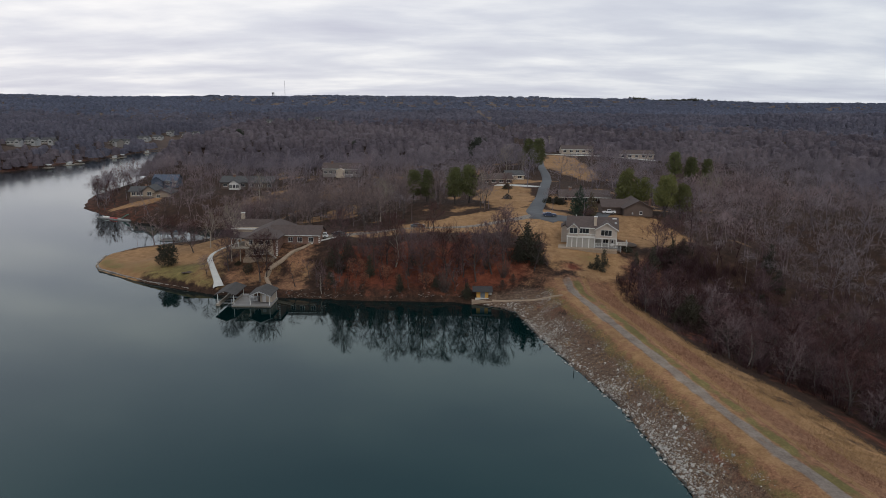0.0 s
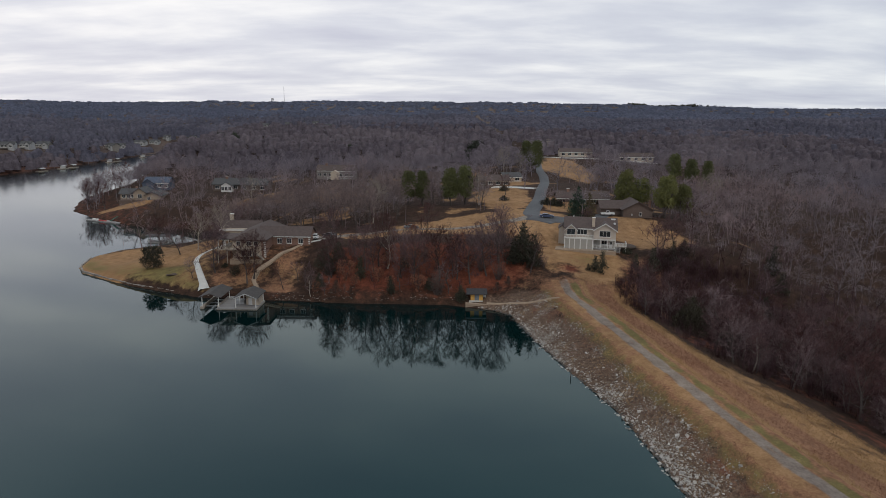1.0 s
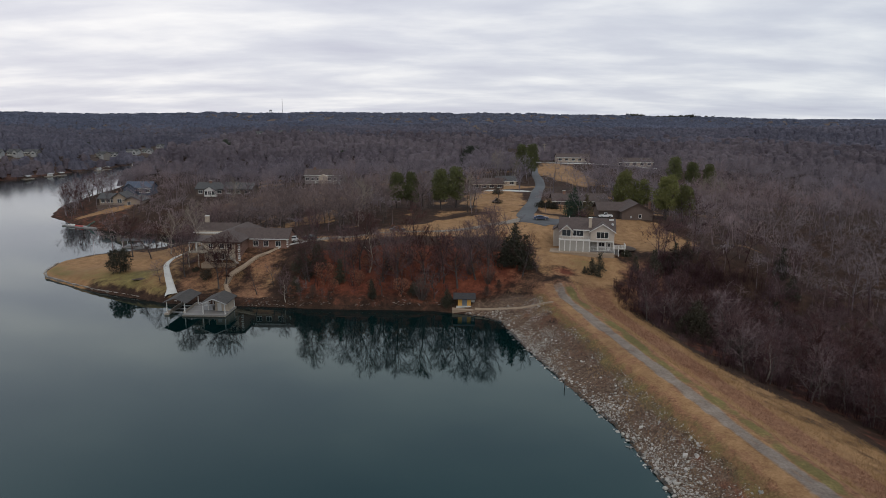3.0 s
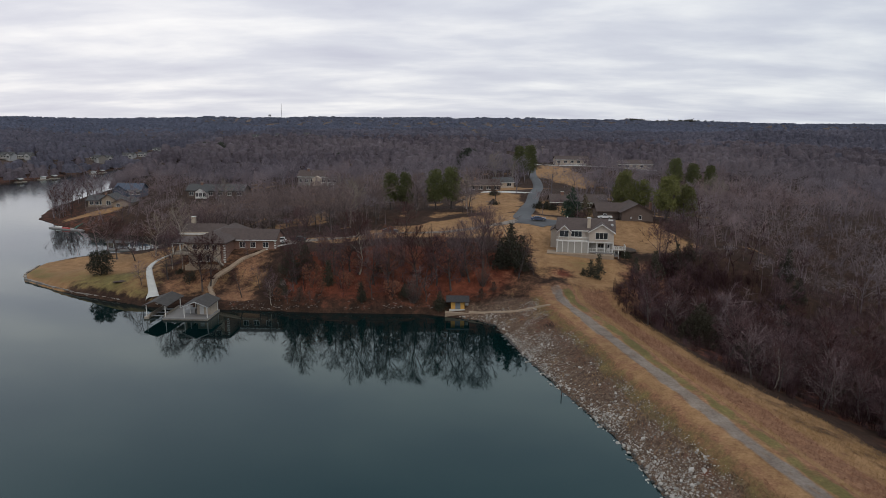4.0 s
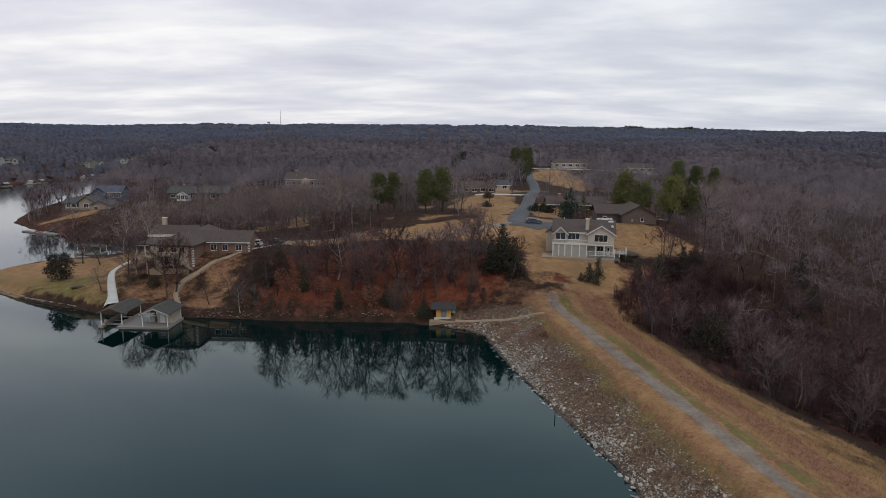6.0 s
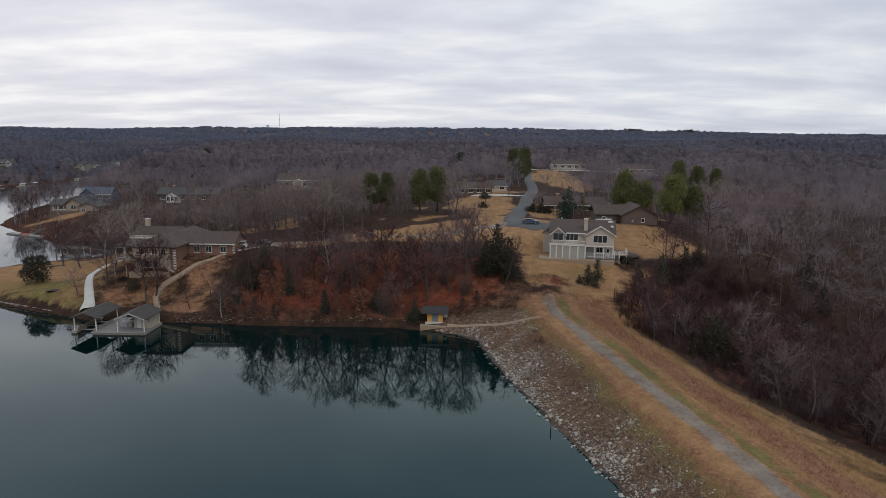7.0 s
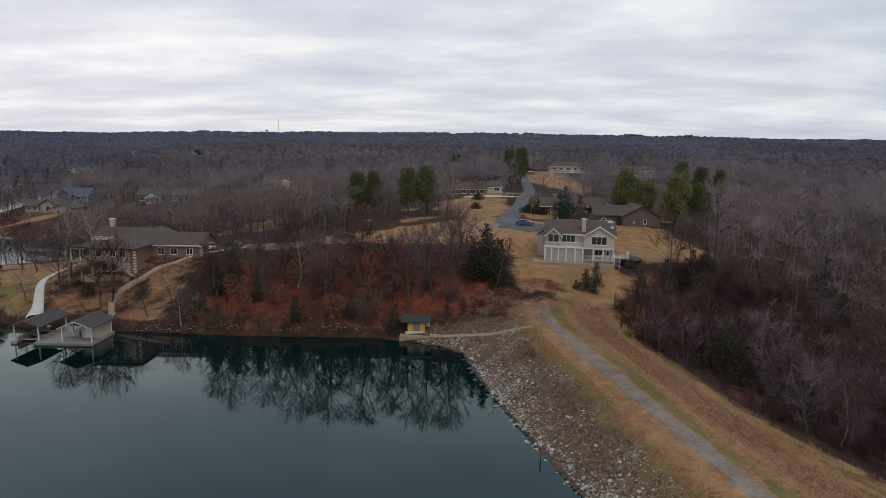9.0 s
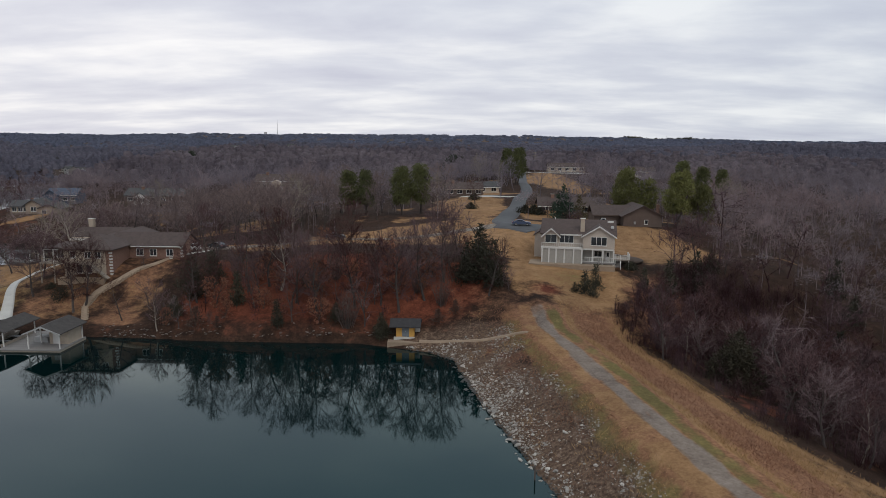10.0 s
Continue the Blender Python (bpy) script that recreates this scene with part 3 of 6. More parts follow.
def bare_tree(seed, h, lean=0.7, limbs=13, subs=8, twigs=12, width=0.05, sides=6, low=0.22):
    """Trunk with limbs, and a rounded crown of finer boughs and twigs, as two sets of triangles."""
    rng = np.random.default_rng(seed)
    wood, crown = Cloth(seed), Cloth(seed + 500)
    trunk = grow((0, 0, -0.4), (rng.normal() * 0.05, rng.normal() * 0.05, 1), h * 0.9, 0.06, 6, rng)
    r0 = 0.0125 * h + 0.03
    wood.tube(trunk, r0 * np.array([1.3, 0.95, 0.8, 0.6, 0.4, 0.22, 0.07]), sides)
    mid, radii = np.array([0, 0, h * (0.5 + 0.45 * low)]), np.array([0.5 * lean * h, 0.5 * lean * h, h * (0.5 - 0.45 * low)]) * rng.uniform(0.93, 1.07, 3)

    def reach(p, w):
        """How far it is from p along w to the crown's rounded outline."""
        a, b = (p - mid) / radii, w / radii
        q, k, c = b @ b, a @ b, a @ a - 1
        return (-k + math.sqrt(max(k * k - q * c, 0))) / q if c < 0 else 0.04 * h

    for k in range(limbs):
        t = low + (0.9 - low) * (k + rng.random()) / limbs
        i = t * 6
        a = trunk[int(i)] + (trunk[min(int(i) + 1, 6)] - trunk[int(i)]) * (i - int(i))
        az = k * 2.4 + rng.normal() * 0.4
        way = np.array([math.cos(az) * (1.15 - 0.6 * t), math.sin(az) * (1.15 - 0.6 * t), 0.38 + 0.6 * t + rng.normal() * 0.1])
        way /= np.linalg.norm(way)
        ln = max(reach(a, way) * rng.uniform(0.78, 1.0), 0.08 * h)
        limb = grow(a, way, ln, 0.07, 4, rng)
        rl = r0 * (1 - t) * 0.55 + 0.03
        (wood.tube if sides > 3 else lambda p, r, n: wood.tube(p[::2], r[::2], n))(limb, rl * np.array([0.8, 0.58, 0.4, 0.25, 0.1]), 4 if sides > 4 else 3)
        for m in range(subs):
            u = 0.12 + 0.88 * (m + rng.random()) / subs
            j = min(u, 0.999) * 4
            b = limb[int(j)] + (limb[int(j) + 1] - limb[int(j)]) * (j - int(j))
            w = limb[int(j) + 1] - limb[int(j)]
            w = w / np.linalg.norm(w) + rng.normal(size=3) * 0.6 + np.array([0, 0, 0.15])
            w /= np.linalg.norm(w)
            sl = min(reach(b, w), 0.3 * h) * rng.uniform(0.7, 1.0) + 0.02 * h
            bough = grow(b, w, sl, 0.04, 2, rng)
            if sides > 3:
                crown.tube(bough, np.array([0.035, 0.024, 0.01]) * (h / 14) * (width / 0.05) ** 0.5, 3)
            else:
                crown.slivers(bough[:1], (bough[2] - bough[0])[None], np.array([0.11]))
            q = rng.uniform(0.15, 1.0, twigs)[:, None]
            st = bough[0] + (bough[2] - bough[0]) * q
            wy = (w[None] * 0.6 + rng.normal(size=(twigs, 3)) * 0.62 + [0, 0, 0.06]) * rng.uniform(0.35, 1.0, (twigs, 1)) * h * 0.07
            crown.slivers(st, wy, np.full(twigs, width))
    return wood.arrays(), crown.arrays()


def clump_crown(seed, centres, radii, count, size, flat=0.75):
    """Foliage of small leaf blades gathered in clumps with gaps between them."""
    c, rng = Cloth(seed), np.random.default_rng(seed)
    for (x, y, z), r in zip(centres, radii):
        n = max(12, int(count * r * r))
        d = rng.normal(size=(n, 3))
        d /= np.linalg.norm(d, axis=1)[:, None]
        p = np.array([x, y, z]) + d * [r, r, r * flat] * (rng.uniform(0.45, 1.05, (n, 1)))
        w = (d + rng.normal(size=(n, 3)) * 0.7 + [0, 0, 0.15]) * size * rng.uniform(0.6, 1.3, (n, 1))
        c.slivers(p, w, size * rng.uniform(0.45, 0.8, n))
    return c.arrays()


def cedar(seed, h, r, count=85, size=0.32):
    """A dense cone, ragged at its edge, on a short trunk."""
    rng = np.random.default_rng(seed)
    wood = Cloth(seed)
    wood.tube([(0, 0, -0.3), (0, 0, h * 0.5), (0, 0, h * 0.9)], [0.02 * h + 0.05, 0.012 * h + 0.03, 0.02], 6)
    cs, rs = [], []
    for k in range(40):
        t = (k + rng.random()) / 40
        wide = r * (1 - t) ** 0.7 * rng.uniform(0.55, 1.2)
        a = k * 2.4
        cs.append((math.cos(a) * wide * 0.6, math.sin(a) * wide * 0.6, h * (0.05 + 0.9 * t)))
        rs.append(max(0.32, wide * 0.52))
    return wood.arrays(), clump_crown(seed + 9, cs, rs, count, size, 0.9)


def round_evergreen(seed, h, r, count=90, size=0.3):
    """A rounded evergreen, as broad below as above, ragged at its edge."""
    rng = np.random.default_rng(seed)
    wood = Cloth(seed)
    wood.tube([(0, 0, -0.3), (0, 0, h * 0.5), (0, 0, h * 0.85)], [0.02 * h + 0.05, 0.012 * h + 0.03, 0.02], 6)
    cs, rs = [(0, 0, h * 0.5)], [r * 0.6]
    for k in range(34):
        e, a = rng.uniform(-0.85, 0.95), k * 2.4
        q = math.sqrt(1 - e * e) * rng.uniform(0.6, 0.78)
        cs.append((math.cos(a) * q * r, math.sin(a) * q * r, h * (0.43 + 0.42 * e)))
        rs.append(r * rng.uniform(0.24, 0.38))
    return wood.arrays(), clump_crown(seed + 9, cs, rs, count, size, 0.9)


def pine(seed, h, r, count=40, size=0.4):
    """A tall pine whose rounded masses of needles sit on a bare lower trunk."""
    rng = np.random.default_rng(seed)
    wood = Cloth(seed)
    trunk = grow((0, 0, -0.4), (0, 0, 1), h * 0.95, 0.1, 5, rng)
    wood.tube(trunk, (0.016 * h + 0.06) * np.array([1.2, 0.9, 0.75, 0.55, 0.3, 0.1]), 6)
    cs, rs = [], []
    for k in range(26):
        t = 0.28 + 0.70 * (k + rng.random()) / 26
        wide = r * math.sin(min(1, (t - 0.12) * 1.15) ** 0.8 * math.pi * 0.93) ** 0.7 * rng.uniform(0.6, 1.1)
        a = k * 2.4 + rng.normal() * 0.3
        p = np.array([math.cos(a) * wide * 0.7, math.sin(a) * wide * 0.7, h * t])
        wood.tube([trunk[min(5, int(t * 5))], p], [0.07, 0.02], 3)
        cs.append(tuple(p))
        rs.append(max(0.5, r * 0.42 * rng.uniform(0.75, 1.2)))
    return wood.arrays(), clump_crown(seed + 9, cs, rs, count, size, 0.7)


def tree_thing(name, shape, bark, leaf, label, category="tree", group=""):
    """A tree at the origin: trunk and crown under one empty."""
    root = tagged(new(name), label, category, group)
    for part_name, (v, f), m in (("trunk", shape[0], bark), ("crown", shape[1], leaf)):
        ob = new(part_name, fast_mesh(part_name, v, f, [m], smooth=part_name == "trunk"))
        ob.parent = root
    return root


def plant(root, spots, rng, lo=0.85, hi=1.15):
    """Sets a tree at the first spot and copies of it at the others; a third value gives the size."""
    for k, (x, y, *given) in enumerate(spots):
        s, turn = given[0] if given else rng.uniform(lo, hi), rng.uniform(0, 360)
        m = pose(x, y, z_at(x, y) - 0.1, rng.normal() * 1.5, rng.normal() * 1.5, turn)
        ob = copy_thing(root, m) if k else root
        ob.matrix_basis = m @ Matrix.Diagonal((s, s, s * rng.uniform(0.92, 1.08), 1))


ROOFS = [(42, 190, 11, 8.5), (-56, 184, 9, 11), (-44, 188, 8, 6), (64, 226, 13, 10), (53, 251, 12, 8), (20, 290, 9, 7), (32, 305, 6, 5), (-104, 306, 14, 8),
         (-58, 326, 11, 7), (-147, 300, 14, 9), (-140, 330, 9, 7), (82, 428, 13, 8), (118, 408, 14, 7), (-41, 189, 5, 4), (-39, 181, 5, 6), (8.5, 157, 5, 4), (58, 214, 5, 5)]
LANES = [(36, 206), (31, 213), (30, 224), (35, 245), (41, 275), (47, 310), (50, 350), (55, 400), (60, 440)]


FARSPEC = [(-390, 560, 0, 15), (-387, 579, 0, 13), (-384, 599, 1, 15), (-367, 685, 1, 16), (-370, 716, 2, 13), (-380, 779, 2, 20), (-369, 795, 2, 16), (-364, 820, 0, 12), (-339, 809, 1, 13),
           (-330, 812, 0, 11), (-302, 807, 1, 13), (-194, 675, 0, 9), (-175, 695, 1, 9), (-168, 738, 0, 10), (-153, 731, 2, 9), (-127, 675, 0, 9)]


VIEWS = [(57.6, 142.5, 5.5, 16), (57.4, 171.5, 4, 14), (122, 322, 10, 24), (118, 403, 11, 45), (-147, 316, 11, 22), (-108, 300, 8, 32), (-62, 318, 9, 34), (-150, 296, 11, 16), (4, 242, 6, 22), (-12, 242, 5, 20), (84, 424, 9, 40)]


def free_ground(x, y, gap=0.0):
    """Where trees may stand: land, outside lawns, lanes, paths, roofs and the dam."""
    ok = shore_distance(x, y) > 1.5 + gap
    ok &= open_ground(x, y) < 0.4
    ok &= segments(LANES, x, y, False)[0] > 5 + gap
    s = crest_offset(x, y)
    ok &= ~((s < 16.5 + 19 * step(-y, -126, -104) + 4 * value_noise(x, y, 9)) & (y < 163)) | (x < 12)
    for cx, cy, a, b in ROOFS:
        ok &= ((np.abs(x - cx) > a + gap) | (np.abs(y - cy) > b + gap))
    for cx, cy, *_ in FARSPEC:
        lx, ly = -0.5 * abs(cx) / cx, -1.0  # lawns run down from each far house towards the dam
        far_shore = cx < -310
        t = np.clip(((x - cx) * lx + (y - cy) * ly) / 1.25, -4, 34 if far_shore else 16)
        ok &= np.hypot(x - cx - t * lx, y - cy - t * ly) > (8 if far_shore else 7)
    ok &= ~((np.abs(x - 35) < 9) & (y > 148) & (y < 178))
    ok &= ~((np.abs(x - 47) < 9) & (y > 165) & (y < 182))
    ok &= ~((x < -52) & (x > -120) & (y < 205))
    ok &= ~((x < -36) & (x > -53) & (y < 181))
    ok &= ~((x > 46) & (x < 58) & (y > 156))
    for cx, cy, wide, deep in VIEWS:  # felled strips below the hill houses
        t = np.clip(((x - cx) * (8 - cx) + (y - cy) * (20 - cy)) / math.hypot(8 - cx, 20 - cy), 0, deep)
        ok &= np.hypot(x - cx - t * (8 - cx) / math.hypot(8 - cx, 20 - cy), y - cy - t * (20 - cy) / math.hypot(8 - cx, 20 - cy)) > wide
    return ok


def scatter(rng, x0, x1, y0, y1, pitch, cone=True):
    gx, gy = np.meshgrid(np.arange(x0, x1, pitch), np.arange(y0, y1, pitch))
    x = gx.ravel() + rng.uniform(-0.48, 0.48, gx.size) * pitch
    y = gy.ravel() + rng.uniform(-0.48, 0.48, gx.size) * pitch
    if cone:
        keep = (np.abs(x - 5) < 25 + 0.77 * np.maximum(y + 5, 0))
        x, y = x[keep], y[keep]
    keep = free_ground(x, y)
    return x[keep], y[keep]


BANK = [(-64, 170), (-52.5, 167), (-31, 174), (-30.6, 165), (-22, 168), (-18.4, 169), (-12.3, 164), (-8, 161.5), (-1.6, 163), (3, 164), (6.5, 162), (11, 164), (14.4, 168)]


def plant_woods():
    rng = np.random.default_rng(5)
    near = [tree_thing("bare_tree", bare_tree(20 + k, 15.5 + k % 3, 0.70 + 0.08 * (k % 3), 16, 12, 17, 0.034, 6, 0.20), BARK, TWIG,
                       "tall leafless grey-brown hardwood on the wooded bank", group="bank trees") for k in range(6)]
    x, y = scatter(rng, -40, 27, 158.5, 181, 4.3)
    keep = rng.random(len(x)) < 0.48 + 0.1 * step(y, 166, 176)
    spots = list(zip(x[keep], y[keep])) + [(-43, 162), (-37.5, 163.5), (-40, 166)]
    for k, root in enumerate(near):
        plant(root, [(a, b, rng.uniform(0.78, 0.93)) for a, b in BANK[k::6]], rng)
    small = [tree_thing("bare_tree", bare_tree(30 + k, 8 + k % 3, 0.6 + 0.1 * (k % 3), 9, 6, 9, 0.04, 5, 0.16), BARK, TWIG,
                        "young leafless hardwood on the wooded bank", group="bank saplings") for k in range(5)]
    for k, root in enumerate(small):
        plant(root, spots[k::5], rng, 0.6, 1.15)
    mid = [tree_thing("bare_tree", bare_tree(40 + k, 11.5 + k % 3, 0.78 + 0.12 * (k % 3), 11, 7, 15, 0.062, 5), BARK, HILLTOPTWIG,
                      "leafless grey-brown hardwood among the hilltop houses", group="hilltop trees") for k in range(6)]
    x, y = scatter(rng, -80, 30, 200, 262, 6.2)
    keep = rng.random(len(x)) < 0.9
    spots = list(zip(x[keep], y[keep]))
    for k, root in enumerate(mid):
        plant(root, spots[:80][k::6], rng, 0.75, 1.1)
    hill_y = spots[79][1]
    vale = [tree_thing("bare_tree", bare_tree(60 + k, 12 + k % 4, 0.55 + 0.1 * (k % 3), 12, 7, 16, 0.06, 5, 0.12), VALEBARK, TWIG,
                       "slender leafless hardwood in the valley below the dam", group="valley trees") for k in range(6)]
    x, y = scatter(rng, 46, 118, 78, 196, 4.5)
    order = np.argsort(np.hypot(x - 30, y - 90))[:150]
    spots = list(zip(x[order], y[order]))
    for k, root in enumerate(vale):
        plant(root, spots[k::6], rng, 0.6, 1.05)
    return x[order], y[order], hill_y


vale_x, vale_y, hill_y = plant_woods()


def tiled(shapes, x, y, lo, hi, rng, sink=0.2):
    """Many trees joined into one set of triangles."""
    V, F, n = [], [], 0
    z = height(x, y)
    for k in range(len(x)):
        v, f = shapes[rng.integers(len(shapes))]
        s, a = rng.uniform(lo, hi), rng.uniform(0, 2 * np.pi)
        c, d = math.cos(a) * s, math.sin(a) * s
        V.append(np.stack([v[:, 0] * c - v[:, 1] * d + x[k], v[:, 0] * d + v[:, 1] * c + y[k], v[:, 2] * s * rng.uniform(0.9, 1.1) + z[k] - sink], 1))
        F.append(f + n)
        n += len(v)
    return np.concatenate(V), np.concatenate(F)


def joined(shape):
    (v1, f1), (v2, f2) = shape
    return np.concatenate([v1, v2]), np.concatenate([f1, f2 + len(v1)])


def tuft(seed, h, r, count, length, width, lobes=7):
    """A far bare crown: rounded lobes of fine twigs over thin stems."""
    rng, c = np.random.default_rng(seed), Cloth(seed)
    a, e = np.arange(lobes) * 2.4 + rng.uniform(0, 6), rng.uniform(0.0, 1.0, lobes)
    out = np.sqrt(1 - e**2) * rng.uniform(0.5, 0.75, lobes)
    centre = np.stack([np.cos(a) * out * r, np.sin(a) * out * r, h * (0.55 + 0.24 * e)], 1)
    size = rng.uniform(0.42, 0.62, lobes)
    k = rng.integers(0, lobes, count)
    d = rng.normal(size=(count, 3))
    d /= np.linalg.norm(d, axis=1)[:, None]
    d[:, 2] = np.where(d[:, 2] < -0.2, -d[:, 2], d[:, 2])
    p = centre[k] + d * np.array([r, r, h * 0.3]) * size[k][:, None] * rng.uniform(0.55, 1.0, (count, 1))
    w = (d * 0.45 + rng.normal(size=(count, 3)) * 0.6) * length * rng.uniform(0.5, 1.0, (count, 1))
    c.slivers(p, w, width * rng.uniform(0.6, 1.2, count))
    c.slivers(np.zeros((2, 3)) - [0, 0, 0.5], np.array([[0.1, 0, h * 0.75], [-0.2, 0.2, h * 0.7]]), np.array([0.3, 0.25]) * min(width / 0.2, 1.6))
    return c.arrays()


def mound(seed, h, r, sides, levels=3):
    """The closed top of a far crown, uneven all round."""
    rng = np.random.default_rng(seed)
    up = np.linspace(-0.35, 0.95, levels)
    v = [(0, 0, h * rng.uniform(0.92, 1.05))]
    for k, e in enumerate(up[::-1]):
        for m in range(sides):
            a = (m + 0.5 * (k % 2)) * 2 * math.pi / sides
            q = rng.uniform(0.78, 1.14)
            v.append((math.cos(a) * math.cos(e) * r * q, math.sin(a) * math.cos(e) * r * q, h * (0.55 + 0.44 * math.sin(e) * q)))
    f = [(0, 1 + m, 1 + (m + 1) % sides) for m in range(sides)]
    for k in range(levels - 1):
        for m in range(sides):
            p, q = 1 + k * sides + m, 1 + k * sides + (m + 1) % sides
            f += [(p, p + sides, q + sides), (p, q + sides, q)]
    return np.array(v), np.array(f, np.int32)


def puff(seed, h, r, count, length, width, sides=6, levels=3):
    """A far crown: an uneven rounded body under a fuzz of twigs."""
    return joined((mound(seed, h * 0.93, r * 0.88, sides, levels), tuft(seed, h, r, count, length, width)))


def woods(name, shapes, x, y, lo, hi, seed, label, mat=FARTWIG, sink=0.2):
    v, f = tiled(shapes, x, y, lo, hi, np.random.default_rng(seed), sink)
    tagged(new(name, fast_mesh(name, v, f, [mat], smooth=True)), label, "woodland", kind="stuff")


def far_woods():
    rng = np.random.default_rng(8)
    mids = [joined(bare_tree(80 + k, 12.5 + k % 3, 0.7, 8, 5, 9, 0.09, 3, 0.25)) for k in range(6)]
    x, y = scatter(rng, -215, 240, 60, 380, 9.6)
    taken = ((x > 46) & (x < 118) & (y > 78) & (y < 196) & (np.hypot(x - 30, y - 90) < np.hypot(vale_x[-1] - 30, vale_y[-1] - 90))) | ((x > -80) & (x < 30) & (y > 150) & (y < hill_y)) | (y < 184) & (x < 40)
    x, y = x[~taken], y[~taken]
    # east of x = 40, trees within 205 m take the darker twigs
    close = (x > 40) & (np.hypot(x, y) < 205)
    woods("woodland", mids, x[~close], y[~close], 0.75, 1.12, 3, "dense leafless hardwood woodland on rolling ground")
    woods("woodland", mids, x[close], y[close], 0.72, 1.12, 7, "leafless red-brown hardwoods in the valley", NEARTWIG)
    brush = [tuft(85 + k, 11.0, 3.3, 180, 1.0, 0.105) for k in range(6)]
    fuzz = [tuft(285 + k, 10.0, 3.1, 380, 0.95, 0.08, 9) for k in range(6)]
    x, y = scatter(rng, -215, 240, 60, 380, 5.0)
    keep = ~(((x > -80) & (x < 30) & (y > 150) & (y < 205)) | (y < 184) & (x < 40)) & (rng.random(len(x)) < np.where((x < 45) & (y < 330), 0.45, 0.88))
    x, y = x[keep], y[keep]
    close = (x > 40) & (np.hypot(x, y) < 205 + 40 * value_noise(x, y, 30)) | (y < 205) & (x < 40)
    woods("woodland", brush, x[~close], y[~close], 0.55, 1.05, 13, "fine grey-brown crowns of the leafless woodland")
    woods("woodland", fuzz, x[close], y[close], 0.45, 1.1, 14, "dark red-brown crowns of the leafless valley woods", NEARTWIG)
    fars = [puff(90 + k, 11.5, 5.2, 36, 1.35, 0.33, 6, 2) for k in range(7)]
    x, y = scatter(rng, -700, 800, 160, 900, 9.6)
    keep = ~((x > -215) & (x < 240) & (y < 380))
    x, y = x[keep], y[keep]
    # farther crowns take the hazier colour, by range from the origin
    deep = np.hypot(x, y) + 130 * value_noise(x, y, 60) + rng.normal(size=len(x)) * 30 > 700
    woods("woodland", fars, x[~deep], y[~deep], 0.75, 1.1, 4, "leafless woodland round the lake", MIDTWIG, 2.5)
    woods("woodland", fars, x[deep], y[deep], 0.75, 1.1, 15, "hazy grey leafless woodland beyond the lake", DEEPTWIG, 2.5)
    vast = [puff(96 + k, 10, 7.0, 12, 1.8, 0.7, 6, 2) for k in range(6)]
    x, y = scatter(rng, -1500, 1600, 900, 1700, 12.5)
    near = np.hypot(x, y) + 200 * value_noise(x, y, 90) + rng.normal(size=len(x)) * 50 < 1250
    woods("woodland", vast, x[near], y[near], 0.85, 1.12, 16, "hazy grey leafless woodland on the near hills", DEEPTWIG, 5.0)
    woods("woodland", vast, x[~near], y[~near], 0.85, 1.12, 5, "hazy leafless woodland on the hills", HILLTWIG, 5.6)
    vast = [puff(110 + k, 13, 17, 6, 3.4, 2.0, 6, 2) for k in range(6)]
    x, y = scatter(rng, -3200, 3400, 1700, 4250, 33.0)
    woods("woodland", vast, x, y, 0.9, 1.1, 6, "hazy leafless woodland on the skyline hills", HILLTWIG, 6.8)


far_woods()


